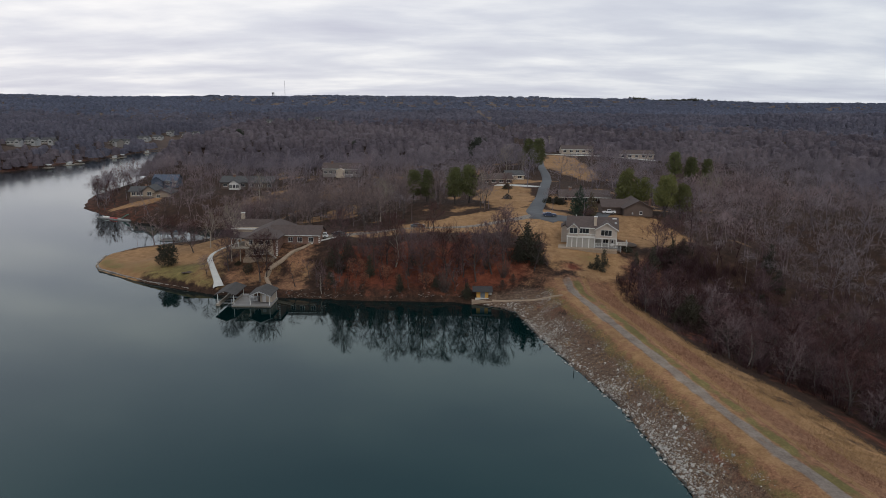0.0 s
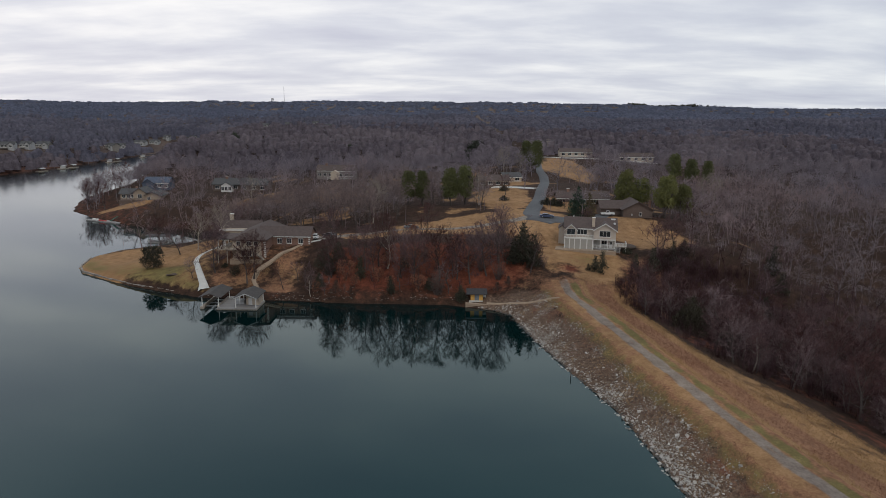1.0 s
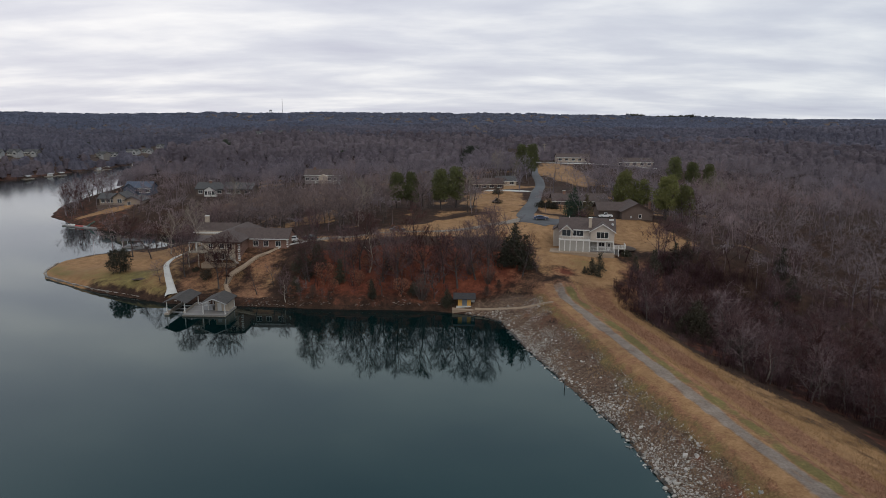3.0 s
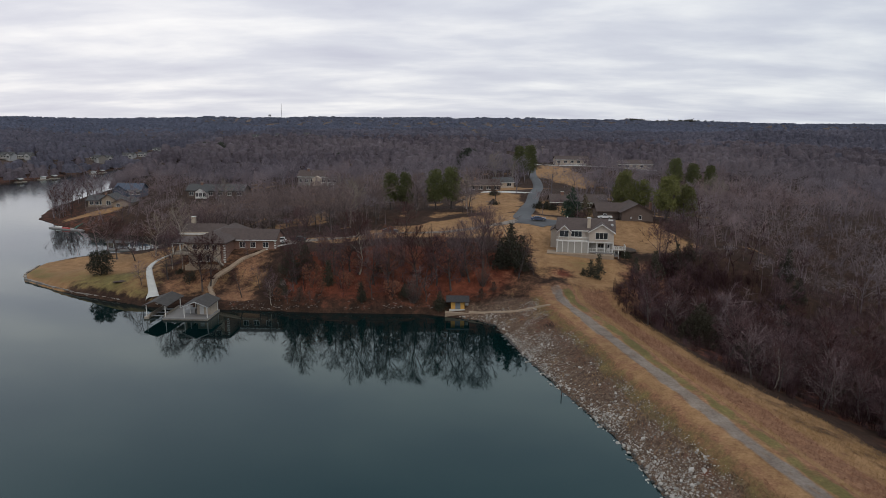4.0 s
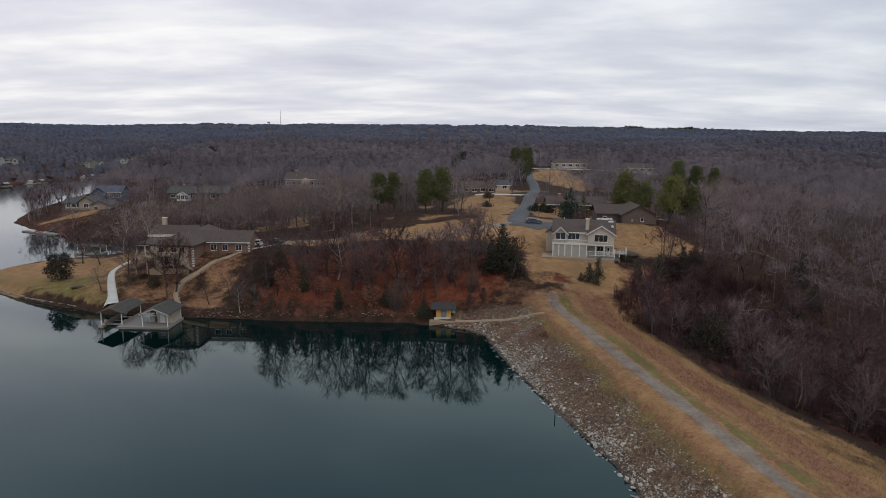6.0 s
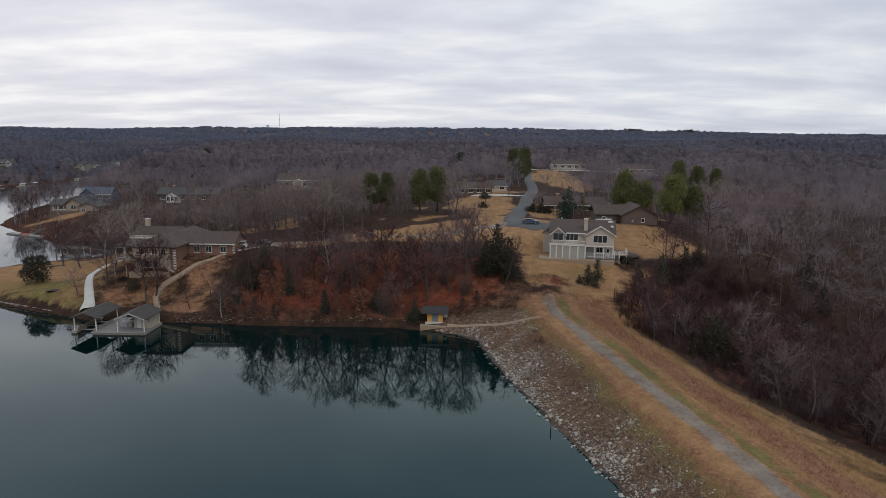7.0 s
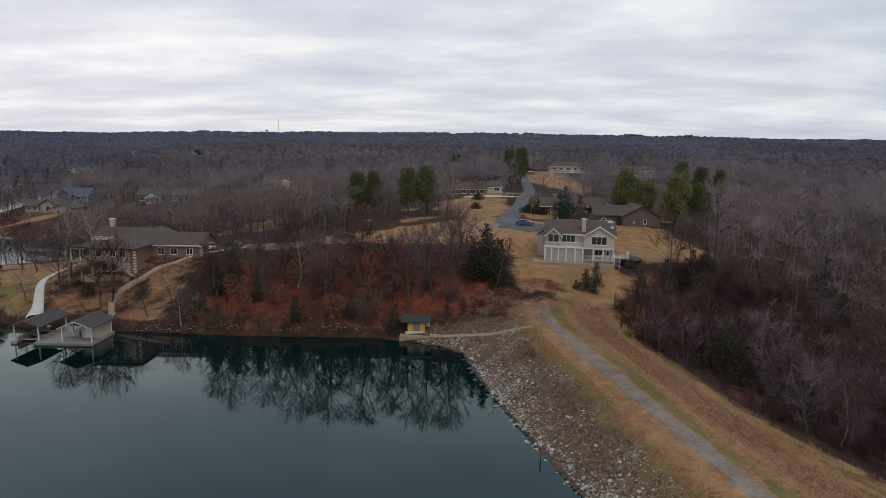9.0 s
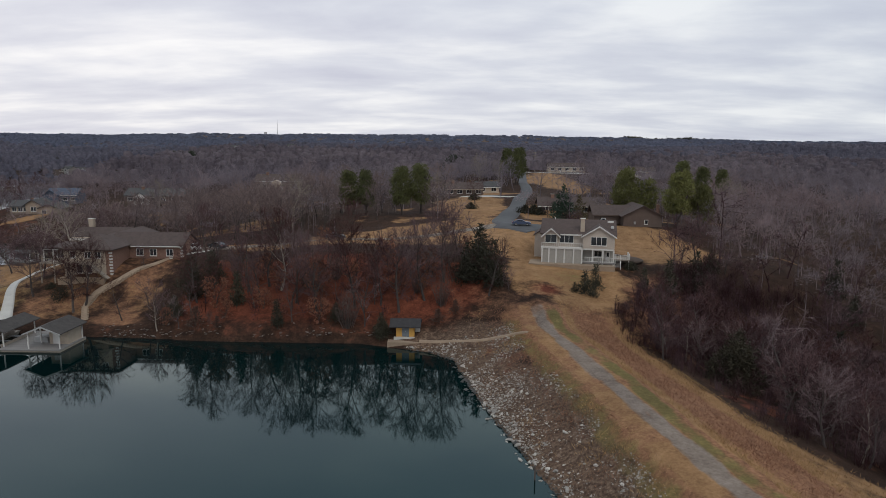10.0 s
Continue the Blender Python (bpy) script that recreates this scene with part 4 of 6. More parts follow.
def evergreens():
    rng = np.random.default_rng(12)
    bronze = surface("bronze_needles", (0.045, 0.038, 0.016), (0.10, 0.075, 0.03), 1.2, 0.9, 0, vary=0.2)
    big = [tree_thing("cedar_tree", cedar(130 + k, 8.0, 2.7 + 0.4 * k), BARK, CEDAR, "dark green cedar with a ragged cone of needles", group="cedars") for k in range(2)]
    plant(big[0], [(18.4, 167.5, 1.05), (20.8, 168.5, 1.32), (23.6, 166.6, 1.12), (21.4, 172.0, 1.15), (57.4, 171.5, 1.0), (63.5, 174, 1.05), (64, 136.8, 0.75), (84, 160, 1.1), (98, 186, 1.1)], rng)
    plant(big[1], [(-33.4, 169.4, 0.85), (-29.6, 170.6, 0.8), (-33.3, 161.6, 0.5), (-31.2, 166.2, 0.6), (4.0, 156.0, 0.56), (-4.2, 159.4, 0.45), (78, 158, 0.8), (86, 130, 0.8), (74, 148, 0.9), (96, 176, 0.8), (69, 181, 0.7)], rng)
    slim = tree_thing("cedar_tree", cedar(133, 6.0, 1.5), BARK, CEDAR, "narrow dark cedar on the leafy bank", group="cedars")
    plant(slim, [(-22.9, 163.6, 1.05), (-14.0, 157.4, 0.8), (-11, 168, 0.8), (52.2, 170.5, 0.8)], rng)
    ball = tree_thing("cedar_tree", round_evergreen(135, 6.6, 3.4), BARK, CEDAR, "broad rounded dark cedar on the lawn point", group="cedars")
    plant(ball, [(-84.8, 177.4, 1.0)], rng)
    little = tree_thing("cedar_shrub", round_evergreen(140, 3.0, 1.5, 90, 0.22), BARK, CEDAR, "small round dark evergreen shrub on the lawn", "shrub", "shrubs")
    plant(little, [(-58, 168.4, 1.1), (51.6, 178.3, 0.75)], rng)
    young = tree_thing("cedar_shrub", cedar(143, 4.0, 1.5, 90, 0.24), BARK, CEDAR, "young upright dark cedar on the grass slope", "shrub", "shrubs")
    plant(young, [(40.0, 165.6, 1.0), (42.6, 168, 1.15), (38.2, 165.4, 0.5), (41.4, 164.6, 0.7)], rng)
    brown = tree_thing("shrub", cedar(142, 3.4, 1.7, 40, 0.26), BARK, surface("brown_leaves", (0.030, 0.016, 0.011), (0.085, 0.046, 0.032), 1.2, 0.9, 0, vary=0.2), "round dark brown shrub near the waterline", "shrub", "shrubs")
    plant(brown, [(-28.5, 158.2, 1.0), (-24.5, 157.6, 0.6), (13.5, 158.4, 0.8), (16.5, 160.5, 0.7)], rng)
    tall = [tree_thing("pine_tree", pine(150 + k, 15, 3.8 + 0.8 * k, 95, 0.40), BARK, (PINE, PINELIGHT)[k], "tall green pine above the bare hardwoods", group="pines") for k in range(2)]
    plant(tall[0], [(-15.2, 244.5, 0.88), (-9.6, 242, 0.84), (1.2, 242.5, 0.97), (6.6, 244, 0.97), (43, 352, 1.15), (47, 346, 1.1), (45.5, 340, 0.95), (115, 324, 1.0), (122.5, 323, 0.92), (133, 327, 0.8)], rng)
    plant(tall[1], [(66.6, 238, 0.92), (73, 239.5, 0.86), (76.7, 223, 0.93), (83.5, 224, 0.82)], rng)
    blue = tree_thing("pine_tree", cedar(160, 9.0, 3.4, 60, 0.38), BARK, surface("blue_green_needles", (0.012, 0.028, 0.016), (0.035, 0.065, 0.038), 1.2, 0.9, 0, vary=0.2), "dense blue-green spruce beside the drive", group="pines")
    plant(blue, [(44.6, 216.5, 1.15)], rng, 1, 1)
    rust = tree_thing("cedar_tree", cedar(161, 8.5, 2.8, 60, 0.36), BARK, bronze, "bronze-green winter cedar beside the drive", group="cedars")
    plant(rust, [(49.5, 220.5)], rng, 1, 1)
    broad = tree_thing("cedar_tree", cedar(162, 9.0, 4.4, 70, 0.34), BARK, surface("dull_olive_needles", (0.020, 0.017, 0.009), (0.056, 0.045, 0.022), 1.2, 0.9, 0, vary=0.2), "broad dull olive cedar at the wood's edge", group="cedars")
    plant(broad, [(57.6, 142.5, 1.0), (53.5, 166, 0.5)], rng)
    far = tree_thing("pine_tree", round_evergreen(170, 13, 5.5, 16, 0.9), BARK, surface("dim_far_needles", (0.022, 0.027, 0.018), (0.052, 0.060, 0.040), 1.2, 0.9, 0, vary=0.2), "dark pine standing over the distant woods", group="far pines")
    plant(far, [(17.5, 440, 0.85), (22, 452, 0.7), (4, 400, 0.62), (11, 402, 0.6), (-181, 540, 0.8), (-196, 548, 0.75), (-72, 470, 0.6), (-420, 760, 0.6), (330, 720, 0.6)], rng)


evergreens()


def thicket(seed, h, r, stems, twigs, width):
    """A clump of upright stems fanning from the ground, each with finer twigs."""
    rng, c = np.random.default_rng(seed), Cloth(seed)
    a, lean = rng.uniform(0, 6.28, stems), rng.uniform(0.05, 1.0, stems)
    top = np.stack([np.cos(a) * lean * r, np.sin(a) * lean * r, h * rng.uniform(0.6, 1.0, stems)], 1)
    foot = top * [0.3, 0.3, 0]
    c.slivers(foot - [0, 0, 0.2], top - foot, np.full(stems, width * 2))
    k = rng.integers(0, stems, stems * twigs)
    t = rng.uniform(0.25, 1.0, (len(k), 1))
    c.slivers(foot[k] + (top[k] - foot[k]) * t, (rng.normal(size=(len(k), 3)) * 0.6 + [0, 0, 0.45]) * h * 0.16, np.full(len(k), width))
    return c.arrays()


SHADE = [(-82.7, 191.3), (-66, 176.5), (-53.6, 165), (-93.8, 202.3), (-70, 199)]


def oak_leaf_trees():
    rng = np.random.default_rng(21)
    chosen = [[(-26.6, 163.2, 1.0), (-7.2, 158.2, 0.8), (-20.5, 171, 0.8)], [(-9.2, 165, 1.3), (-18, 162.5, 0.7), (6.5, 166, 0.8), (-33.5, 158.8, 0.5)], [(-24, 160, 0.6), (3.5, 172, 1.0), (12, 169, 0.85), (-3, 168.5, 0.7)]]
    for k in range(3):
        wood, crown = bare_tree(180 + k, 6.5, 0.8, 10, 6, 6, 0.05, 5, 0.12)
        v, f = crown
        tips = v[f[rng.integers(0, len(f), 1500)][:, 2]]
        leaf = Cloth(190 + k)
        leaf.slivers(tips, rng.normal(size=(len(tips), 3)) * 0.17 - [0, 0, 0.12], np.full(len(tips), 0.2))
        root = tree_thing("oak_sapling", (joined((wood, crown)), leaf.arrays()), BARK, OAKLEAF, "young oak still holding russet dry leaves", group="oak saplings")
        x, y = scatter(rng, -38, 22, 159, 178, 9.0)
        keep = rng.random(len(x)) < 0.25
        plant(root, chosen[k] + list(zip(x[keep], y[keep])), rng, 0.45, 0.8)
    pale = tree_thing("sycamore", bare_tree(200, 15.5, 0.62, 12, 7, 9, 0.07), PALEBARK, surface("pale_twigs", (0.16, 0.13, 0.105), (0.27, 0.225, 0.185), 1.2, 0.95, 0, vary=0.15), "pale-barked sycamore with bare branching crown", group="sycamores")
    plant(pale, [(-25.6, 216, 1.1), (-18, 252, 0.8), (12, 240, 0.75), (36, 320, 0.8), (-84, 268, 0.85), (-68.8, 191, 0.85), (28.8, 332, 0.95), (-79, 196, 0.8), (108, 268, 0.85), (116, 276, 0.85)], rng)
    white = tree_thing("sycamore", bare_tree(204, 13, 0.55, 11, 6, 9, 0.05), PALEBARK, TWIG, "slim leafless sycamore with a pale trunk", group="sycamores")
    plant(white, [(-16, 167.6, 1.0), (53.5, 151, 0.6), (70.7, 136.5, 0.75), (74, 143, 0.8), (-34.9, 157.8, 0.55), (62, 120, 0.7), (78, 128, 0.8)], rng)
    yard = tree_thing("yard_tree", bare_tree(210, 11.5, 0.9, 14, 8, 12, 0.05), BARK, TWIG, "spreading leafless shade tree on the lawn", group="yard trees")
    plant(yard, [(-74, 204, 0.9), (-83, 208, 0.9), (-91, 212, 0.8), (-66, 206, 0.9), (46, 232, 0.5), (44, 236, 0.45), (24, 262, 0.8), (17, 183, 0.95), (-6, 188, 0.85), (68, 186, 0.95), (72, 181, 0.8), (64, 184, 0.7), (26.2, 164.4, 0.35), (-46.6, 178.4, 0.42), (-69, 166.5, 0.5)], rng)
    shade = tree_thing("shade_tree", bare_tree(211, 13.5, 0.8, 15, 11, 16, 0.036), BARK, TWIG, "tall leafless shade tree beside the lake house", group="yard trees")
    plant(shade, SHADE, rng, 0.85, 1.1)
    slim = tree_thing("waterside_tree", bare_tree(215, 11.5, 0.55, 11, 7, 10, 0.06), BARK, TWIG, "leafless waterside tree leaning over the lake", group="waterside trees")
    plant(slim, [(-178, 309), (-182, 316), (-186, 322), (-187, 330), (-189, 338), (-188, 346), (-184, 352), (-172, 300), (-180, 335), (-176, 326), (-168, 318), (-174, 305), (-184, 327), (-182, 343), (-186, 335), (-170, 309), (-163, 296), (-178, 350)], rng, 0.85, 1.2)
    arch = Cloth(219)
    for k in range(9):
        a = k * 0.7
        arch.tube(grow((0.2 * math.cos(a), 0.2 * math.sin(a), -0.3), (0.45 * math.cos(a), 0.45 * math.sin(a), 1), 4.6, -0.05, 4, rng), [0.1, 0.08, 0.06, 0.04, 0.02], 4)
    bush = tree_thing("arching_shrub", (arch.arrays(), thicket(218, 7.0, 3.4, 46, 12, 0.05)), BARK, GREYBRUSH, "large grey leafless shrub arching over the bank", "shrub", "shrubs")
    plant(bush, [(-2.0, 157.6, 1.0), (-6, 170, 0.8), (14, 162.5, 0.8), (9.5, 166, 0.7)], rng)


oak_leaf_trees()


def ridge_pines():
    rng = np.random.default_rng(50)
    x = np.r_[rng.uniform(690, 1130, 90), rng.uniform(-2100, -1750, 40)]
    v, f = tiled([puff(320 + k, 17, 9, 10, 4, 2.0) for k in range(3)], x, rng.uniform(2450, 2600, len(x)), 0.8, 1.2, rng, 7.0)
    tagged(new("pine_ridge", fast_mesh("pine_ridge", v, f, [CEDAR])), "dark pines along the skyline ridge", "woodland", kind="stuff")


ridge_pines()


def undergrowth():
    rng = np.random.default_rng(44)
    shapes = [thicket(300 + k, 2.6, 1.4, 9, 6, 0.045) for k in range(4)]
    tall = [thicket(310 + k, 5.4, 2.2, 12, 9, 0.05) for k in range(4)]
    x1, y1 = scatter(rng, -42, 30, 157, 184, 2.6)
    x2, y2 = scatter(rng, 44, 90, 78, 182, 2.2)
    k1, k2 = rng.random(len(x1)) < 0.45, (rng.random(len(x2)) < 0.7) & (y2 < 157 + 1.05 * (x2 - 40))
    v, f = tiled(shapes, np.r_[x1[k1], x2[k2]], np.r_[y1[k1], y2[k2]], 0.5, 1.4, rng)
    tagged(new("undergrowth", fast_mesh("undergrowth", v, f, [NEARTWIG])), "tangled brown undergrowth beneath the bare trees", "undergrowth", kind="stuff")
    x, y = scatter(rng, -42, 30, 158, 183, 3.0)
    keep = rng.random(len(x)) < 0.08 + 0.26 * step(y, 168, 177) + 0.2 * step(x, 2, 14)
    v, f = tiled(tall, x[keep], y[keep], 0.55, 1.2, rng)
    ex, ey = rng.uniform(42, 92, 5200), rng.uniform(84, 178, 5200)
    s = crest_offset(ex, ey)
    edge = np.where(ey < 150, s - 18 - 18 * step(-ey, -126, -104), ex - 43.5 - 0.25 * np.clip(ey - 160, 0, 40) + 3 * value_noise(ex, ey, 7))
    hold = (edge > 0) & (rng.random(len(ex)) < 0.10 + 0.34 * np.exp(-np.clip(edge, 0, 99) / 6) + 0.3 * value_noise(ex, ey, 8) + 0.3 * (ey > 150)) & (open_ground(ex, ey) < 0.35) & (ey < 157 + 1.05 * (ex - 40))
    fringe = hold & (edge < 5)
    hold &= ~fringe
    v2, f2 = tiled(tall, ex[hold], ey[hold], 0.4, 1.05, rng)
    v3, f3 = tiled(shapes + tall, ex[fringe], ey[fringe], 0.3, 0.7, rng)
    v2, f2 = joined(((v2, f2), (v3, f3)))
    tagged(new("thicket", fast_mesh("thicket", v2, f2, [NEARTWIG])), "mauve-brown leafless thicket at the valley wood's edge", "undergrowth", kind="stuff")
    tagged(new("thicket", fast_mesh("thicket", v, f, [GREYBRUSH])), "grey-brown leafless thicket on the wooded bank", "undergrowth", kind="stuff")


undergrowth()

# ---------- building kit ----------
SIDING = surface("beige_siding", (0.38, 0.325, 0.275), (0.48, 0.415, 0.355), 0.7, 0.8, 0.15, 0.01)
TRIM = surface("white_trim", (0.52, 0.50, 0.47), (0.66, 0.64, 0.61), 1.0, 0.7, 0.0)
SCREEN = surface("grey_lattice_screen", (0.27, 0.25, 0.225), (0.36, 0.34, 0.305), 2.5, 0.9, 0.3, 0.02)
SHINGLE = surface("brown_shingles", (0.042, 0.029, 0.026), (0.094, 0.066, 0.058), 1.4, 0.95, 0.6, 0.03)
SHINGLE2 = surface("grey_shingles", (0.036, 0.035, 0.036), (0.078, 0.075, 0.074), 1.4, 0.95, 0.6, 0.03)
DULLTAN = surface("dull_tan_stucco", (0.23, 0.175, 0.13), (0.34, 0.27, 0.205), 0.9, 0.9, 0.2, 0.01)
DOCKROOF = surface("worn_dock_shingles", (0.030, 0.026, 0.025), (0.070, 0.062, 0.058), 1.4, 0.95, 0.6, 0.03)
DARKROOF = surface("near_black_roof", (0.016, 0.015, 0.016), (0.045, 0.042, 0.044), 1.4, 0.9, 0.6, 0.03)
STUCCO = surface("tan_stucco", (0.36, 0.29, 0.225), (0.47, 0.39, 0.31), 0.9, 0.9, 0.2, 0.01)
BRICK = surface("red_brown_brick", (0.13, 0.07, 0.052), (0.26, 0.15, 0.11), 2.5, 0.9, 0.5, 0.02)
BROWNWALL = surface("dark_brown_siding", (0.072, 0.050, 0.041), (0.122, 0.086, 0.070), 0.8, 0.85, 0.3, 0.02)
BLUEROOF = surface("slate_blue_roof", (0.040, 0.050, 0.075), (0.075, 0.090, 0.125), 1.0, 0.9, 0.4, 0.02)
BLUEWALL = surface("slate_blue_siding", (0.045, 0.058, 0.085), (0.085, 0.105, 0.145), 0.8, 0.85, 0.2, 0.02)
GREIGE = surface("weathered_greige_siding", (0.15, 0.133, 0.118), (0.24, 0.215, 0.19), 0.8, 0.85, 0.2, 0.02)
GREYWALL = surface("pale_grey_siding", (0.27, 0.265, 0.26), (0.38, 0.375, 0.365), 0.8, 0.85, 0.2, 0.02)
TIMBER = surface("weathered_timber", (0.20, 0.165, 0.13), (0.34, 0.29, 0.24), 1.6, 0.85, 0.4, 0.01)
DECKING = surface("grey_deck_boards", (0.15, 0.14, 0.135), (0.27, 0.255, 0.245), 1.2, 0.85, 0.4, 0.01)
YELLOW = surface("ochre_boards", (0.42, 0.22, 0.045), (0.58, 0.33, 0.08), 1.3, 0.8, 0.3, 0.01)
DOORBLUE = surface("grey_blue_door", (0.10, 0.115, 0.13), (0.16, 0.18, 0.20), 1.5, 0.7, 0.1, 0.01)
METAL = surface("grey_galvanised_metal", (0.30, 0.30, 0.31), (0.46, 0.46, 0.47), 1.0, 0.45, 0.0, metal=0.7)
RUBBER = surface("black_rubber", (0.012, 0.012, 0.012), (0.03, 0.03, 0.03), 4, 0.8, 0.0)
MULCH = surface("dark_mulch", (0.035, 0.024, 0.018), (0.085, 0.058, 0.044), 2.0, 0.95, 0.6, 0.05)
TANSTEP = surface("tan_paver_concrete", (0.21, 0.15, 0.105), (0.32, 0.24, 0.17), 1.0, 0.9, 0.3, 0.01)


def glass_build(nt, b):
    n = noise_tex(nt, 0.8, 2)
    nt.links.new(ramp_of(nt, n, [(0.3, (0.012, 0.015, 0.018)), (0.7, (0.03, 0.035, 0.04))]), b.inputs["Base Color"])
    b.inputs["Roughness"].default_value, b.inputs["IOR"].default_value = 0.06, 1.5


GLASS = material("dark_window_glass", glass_build)


def paint(name, color, rough=0.3):
    def build(nt, b):
        n = noise_tex(nt, 1.5, 3)
        nt.links.new(ramp_of(nt, n, [(0.3, tuple(c * 0.9 for c in color)), (0.7, color)]), b.inputs["Base Color"])
        b.inputs["Roughness"].default_value = rough
        b.inputs["Coat Weight"].default_value = 0.4

    return material(name, build)


def part(name, bm, mat, parent, label="", at=None):
    """Links a bmesh as one mesh under a thing or a part."""
    bmesh.ops.recalc_face_normals(bm, faces=bm.faces)
    me = bpy.data.meshes.new(name)
    bm.to_mesh(me)
    bm.free()
    me.materials.append(mat)
    ob = new(name, me)
    ob.parent = parent
    if at is not None:
        ob.matrix_basis = at
    return tagged(ob, label)


def again(ob, at, parent=None):
    """The same part again, on the same mesh, with its pieces."""
    other = copy_thing(ob, at)
    if parent:
        other.parent = parent
    return other


def box(bm, x0, x1, y0, y1, z0, z1):
    v = [bm.verts.new((x, y, z)) for z in (z0, z1) for x, y in ((x0, y0), (x1, y0), (x1, y1), (x0, y1))]
    for f in ((3, 2, 1, 0), (4, 5, 6, 7), (0, 1, 5, 4), (1, 2, 6, 5), (2, 3, 7, 6), (3, 0, 4, 7)):
        bm.faces.new([v[i] for i in f])
    return bm


def boxes(*some):
    bm = bmesh.new()
    for b in some:
        box(bm, *b)
    return bm


def prism(bm, outline, axis, a, b):
    """An outline swept along x (outline in y, z) or along y (outline in x, z)."""
    put = (lambda s, p: (s, *p)) if axis == "x" else (lambda s, p: (p[0], s, p[1]))
    lo, hi = [bm.verts.new(put(a, p)) for p in outline], [bm.verts.new(put(b, p)) for p in outline]
    bm.faces.new(lo)
    bm.faces.new(hi[::-1])
    n = len(outline)
    for i in range(n):
        bm.faces.new((lo[i], hi[i], hi[(i + 1) % n], lo[(i + 1) % n]))
    return bm


def gable_roof(axis, a0, a1, c0, c1, eave, ridge, over=0.45, thick=0.2):
    """A pitched roof slab with overhangs: along the axis from a0 to a1, across from c0 to c1."""
    m, slope = (c0 + c1) / 2, (ridge - eave) / ((c1 - c0) / 2)
    lo = eave - over * slope
    out = [(c0 - over, lo), (m, ridge), (c1 + over, lo), (c1 + over, lo + thick), (m, ridge + thick), (c0 - over, lo + thick)]
    return prism(bmesh.new(), out, axis, a0 - over, a1 + over)


def gable_wall(bm, axis, a, b, c0, c1, eave, ridge, base):
    m = (c0 + c1) / 2
    return prism(bm, [(c0, base), (c1, base), (c1, eave), (m, ridge), (c0, eave)], axis, a, b)


def hip_roof(x0, x1, y0, y1, eave, apex, over=0.5, thick=0.22, run=None):
    bm = bmesh.new()
    x0, x1, y0, y1 = x0 - over, x1 + over, y0 - over, y1 + over
    half = min(x1 - x0, y1 - y0) / 2 if run is None else run
    if x1 - x0 >= y1 - y0:
        tops = [(x0 + half, (y0 + y1) / 2), (x1 - half, (y0 + y1) / 2)]
    else:
        tops = [((x0 + x1) / 2, y0 + half), ((x0 + x1) / 2, y1 - half)]
    if math.dist(*tops) < 0.2:
        tops = [(tops[0][0] - 0.1, tops[0][1]), (tops[1][0] + 0.1, tops[1][1])]
    lo = [bm.verts.new((x, y, eave - 0.1)) for x, y in ((x0, y0), (x1, y0), (x1, y1), (x0, y1))]
    up = [bm.verts.new((x, y, eave - 0.1 + thick)) for x, y in ((x0, y0), (x1, y0), (x1, y1), (x0, y1))]
    a, b = (bm.verts.new((*t, apex)) for t in tops)
    bm.faces.new(lo[::-1])
    for i in range(4):
        bm.faces.new((lo[i], lo[(i + 1) % 4], up[(i + 1) % 4], up[i]))
    if x1 - x0 >= y1 - y0:
        faces = [(up[0], up[1], b, a), (up[1], up[2], b), (up[2], up[3], a, b), (up[3], up[0], a)]
    else:
        faces = [(up[0], up[1], a), (up[1], up[2], b, a), (up[2], up[3], b), (up[3], up[0], a, b)]
    for f in faces:
        bm.faces.new(f)
    return bm


def window(parent, x, y, z, w, h, panes=2, turn=0, frame_mat=None):
    """A window in a wall that faces -y: surround, sill, bars and glass. x, y, z: middle of its lower edge."""
    t = 0.09
    bm = bmesh.new()
    ring = [[bm.verts.new((sx * (w / 2 + e), y0, (h + e) if up else -e)) for sx, up in ((-1, 0), (1, 0), (1, 1), (-1, 1))] for e, y0 in ((t, -0.07), (0, -0.07), (0, 0.06), (t, 0.06))]
    for a in range(4):
        for k in range(4):
            n, m = (k + 1) % 4, (a + 1) % 4
            bm.faces.new((ring[a][k], ring[a][n], ring[m][n], ring[m][k]))
    win = part("window", bm, frame_mat or TRIM, parent, at=pose(x, y, z, 0, 0, turn))
    part("sill", boxes((-w / 2 - t, w / 2 + t, -0.12, -0.073, -2 * t, -0.02)), frame_mat or TRIM, win)
    for k in range(1, panes):
        part("bar", boxes((-w / 2 + w * k / panes - 0.035, -w / 2 + w * k / panes + 0.035, -0.06, 0.05, 0, h)), frame_mat or TRIM, win)
    for k in range(panes):
        a, b = -w / 2 + w * k / panes + 0.035 * (k > 0), -w / 2 + w * (k + 1) / panes - 0.035 * (k < panes - 1)
        part("pane", boxes((a, b, -0.03, 0.0, 0, h)), GLASS, win)
    return win


def rail(parent, x0, y0, x1, y1, z, high=0.95, mat=None, gap=0.34):
    """A deck rail: top and bottom bar, posts and balusters."""
    mat = mat or TRIM
    ln, turn = math.hypot(x1 - x0, y1 - y0), math.degrees(math.atan2(y1 - y0, x1 - x0))
    at = pose(x0, y0, z, 0, 0, turn)
    top = part("railing", boxes((0, ln, -0.05, 0.05, high - 0.08, high), (0, ln, -0.03, 0.03, 0.1, 0.16)), mat, parent, at=at)
    n = max(2, int(ln / gap))
    first = None
    for k in range(n + 1):
        m = pose(ln * k / n, 0, 0)
        if first is None:
            first = part("baluster", boxes((-0.03, 0.03, -0.03, 0.03, 0, high - 0.04)), mat, top, at=m)
        else:
            again(first, m, top)
    return top


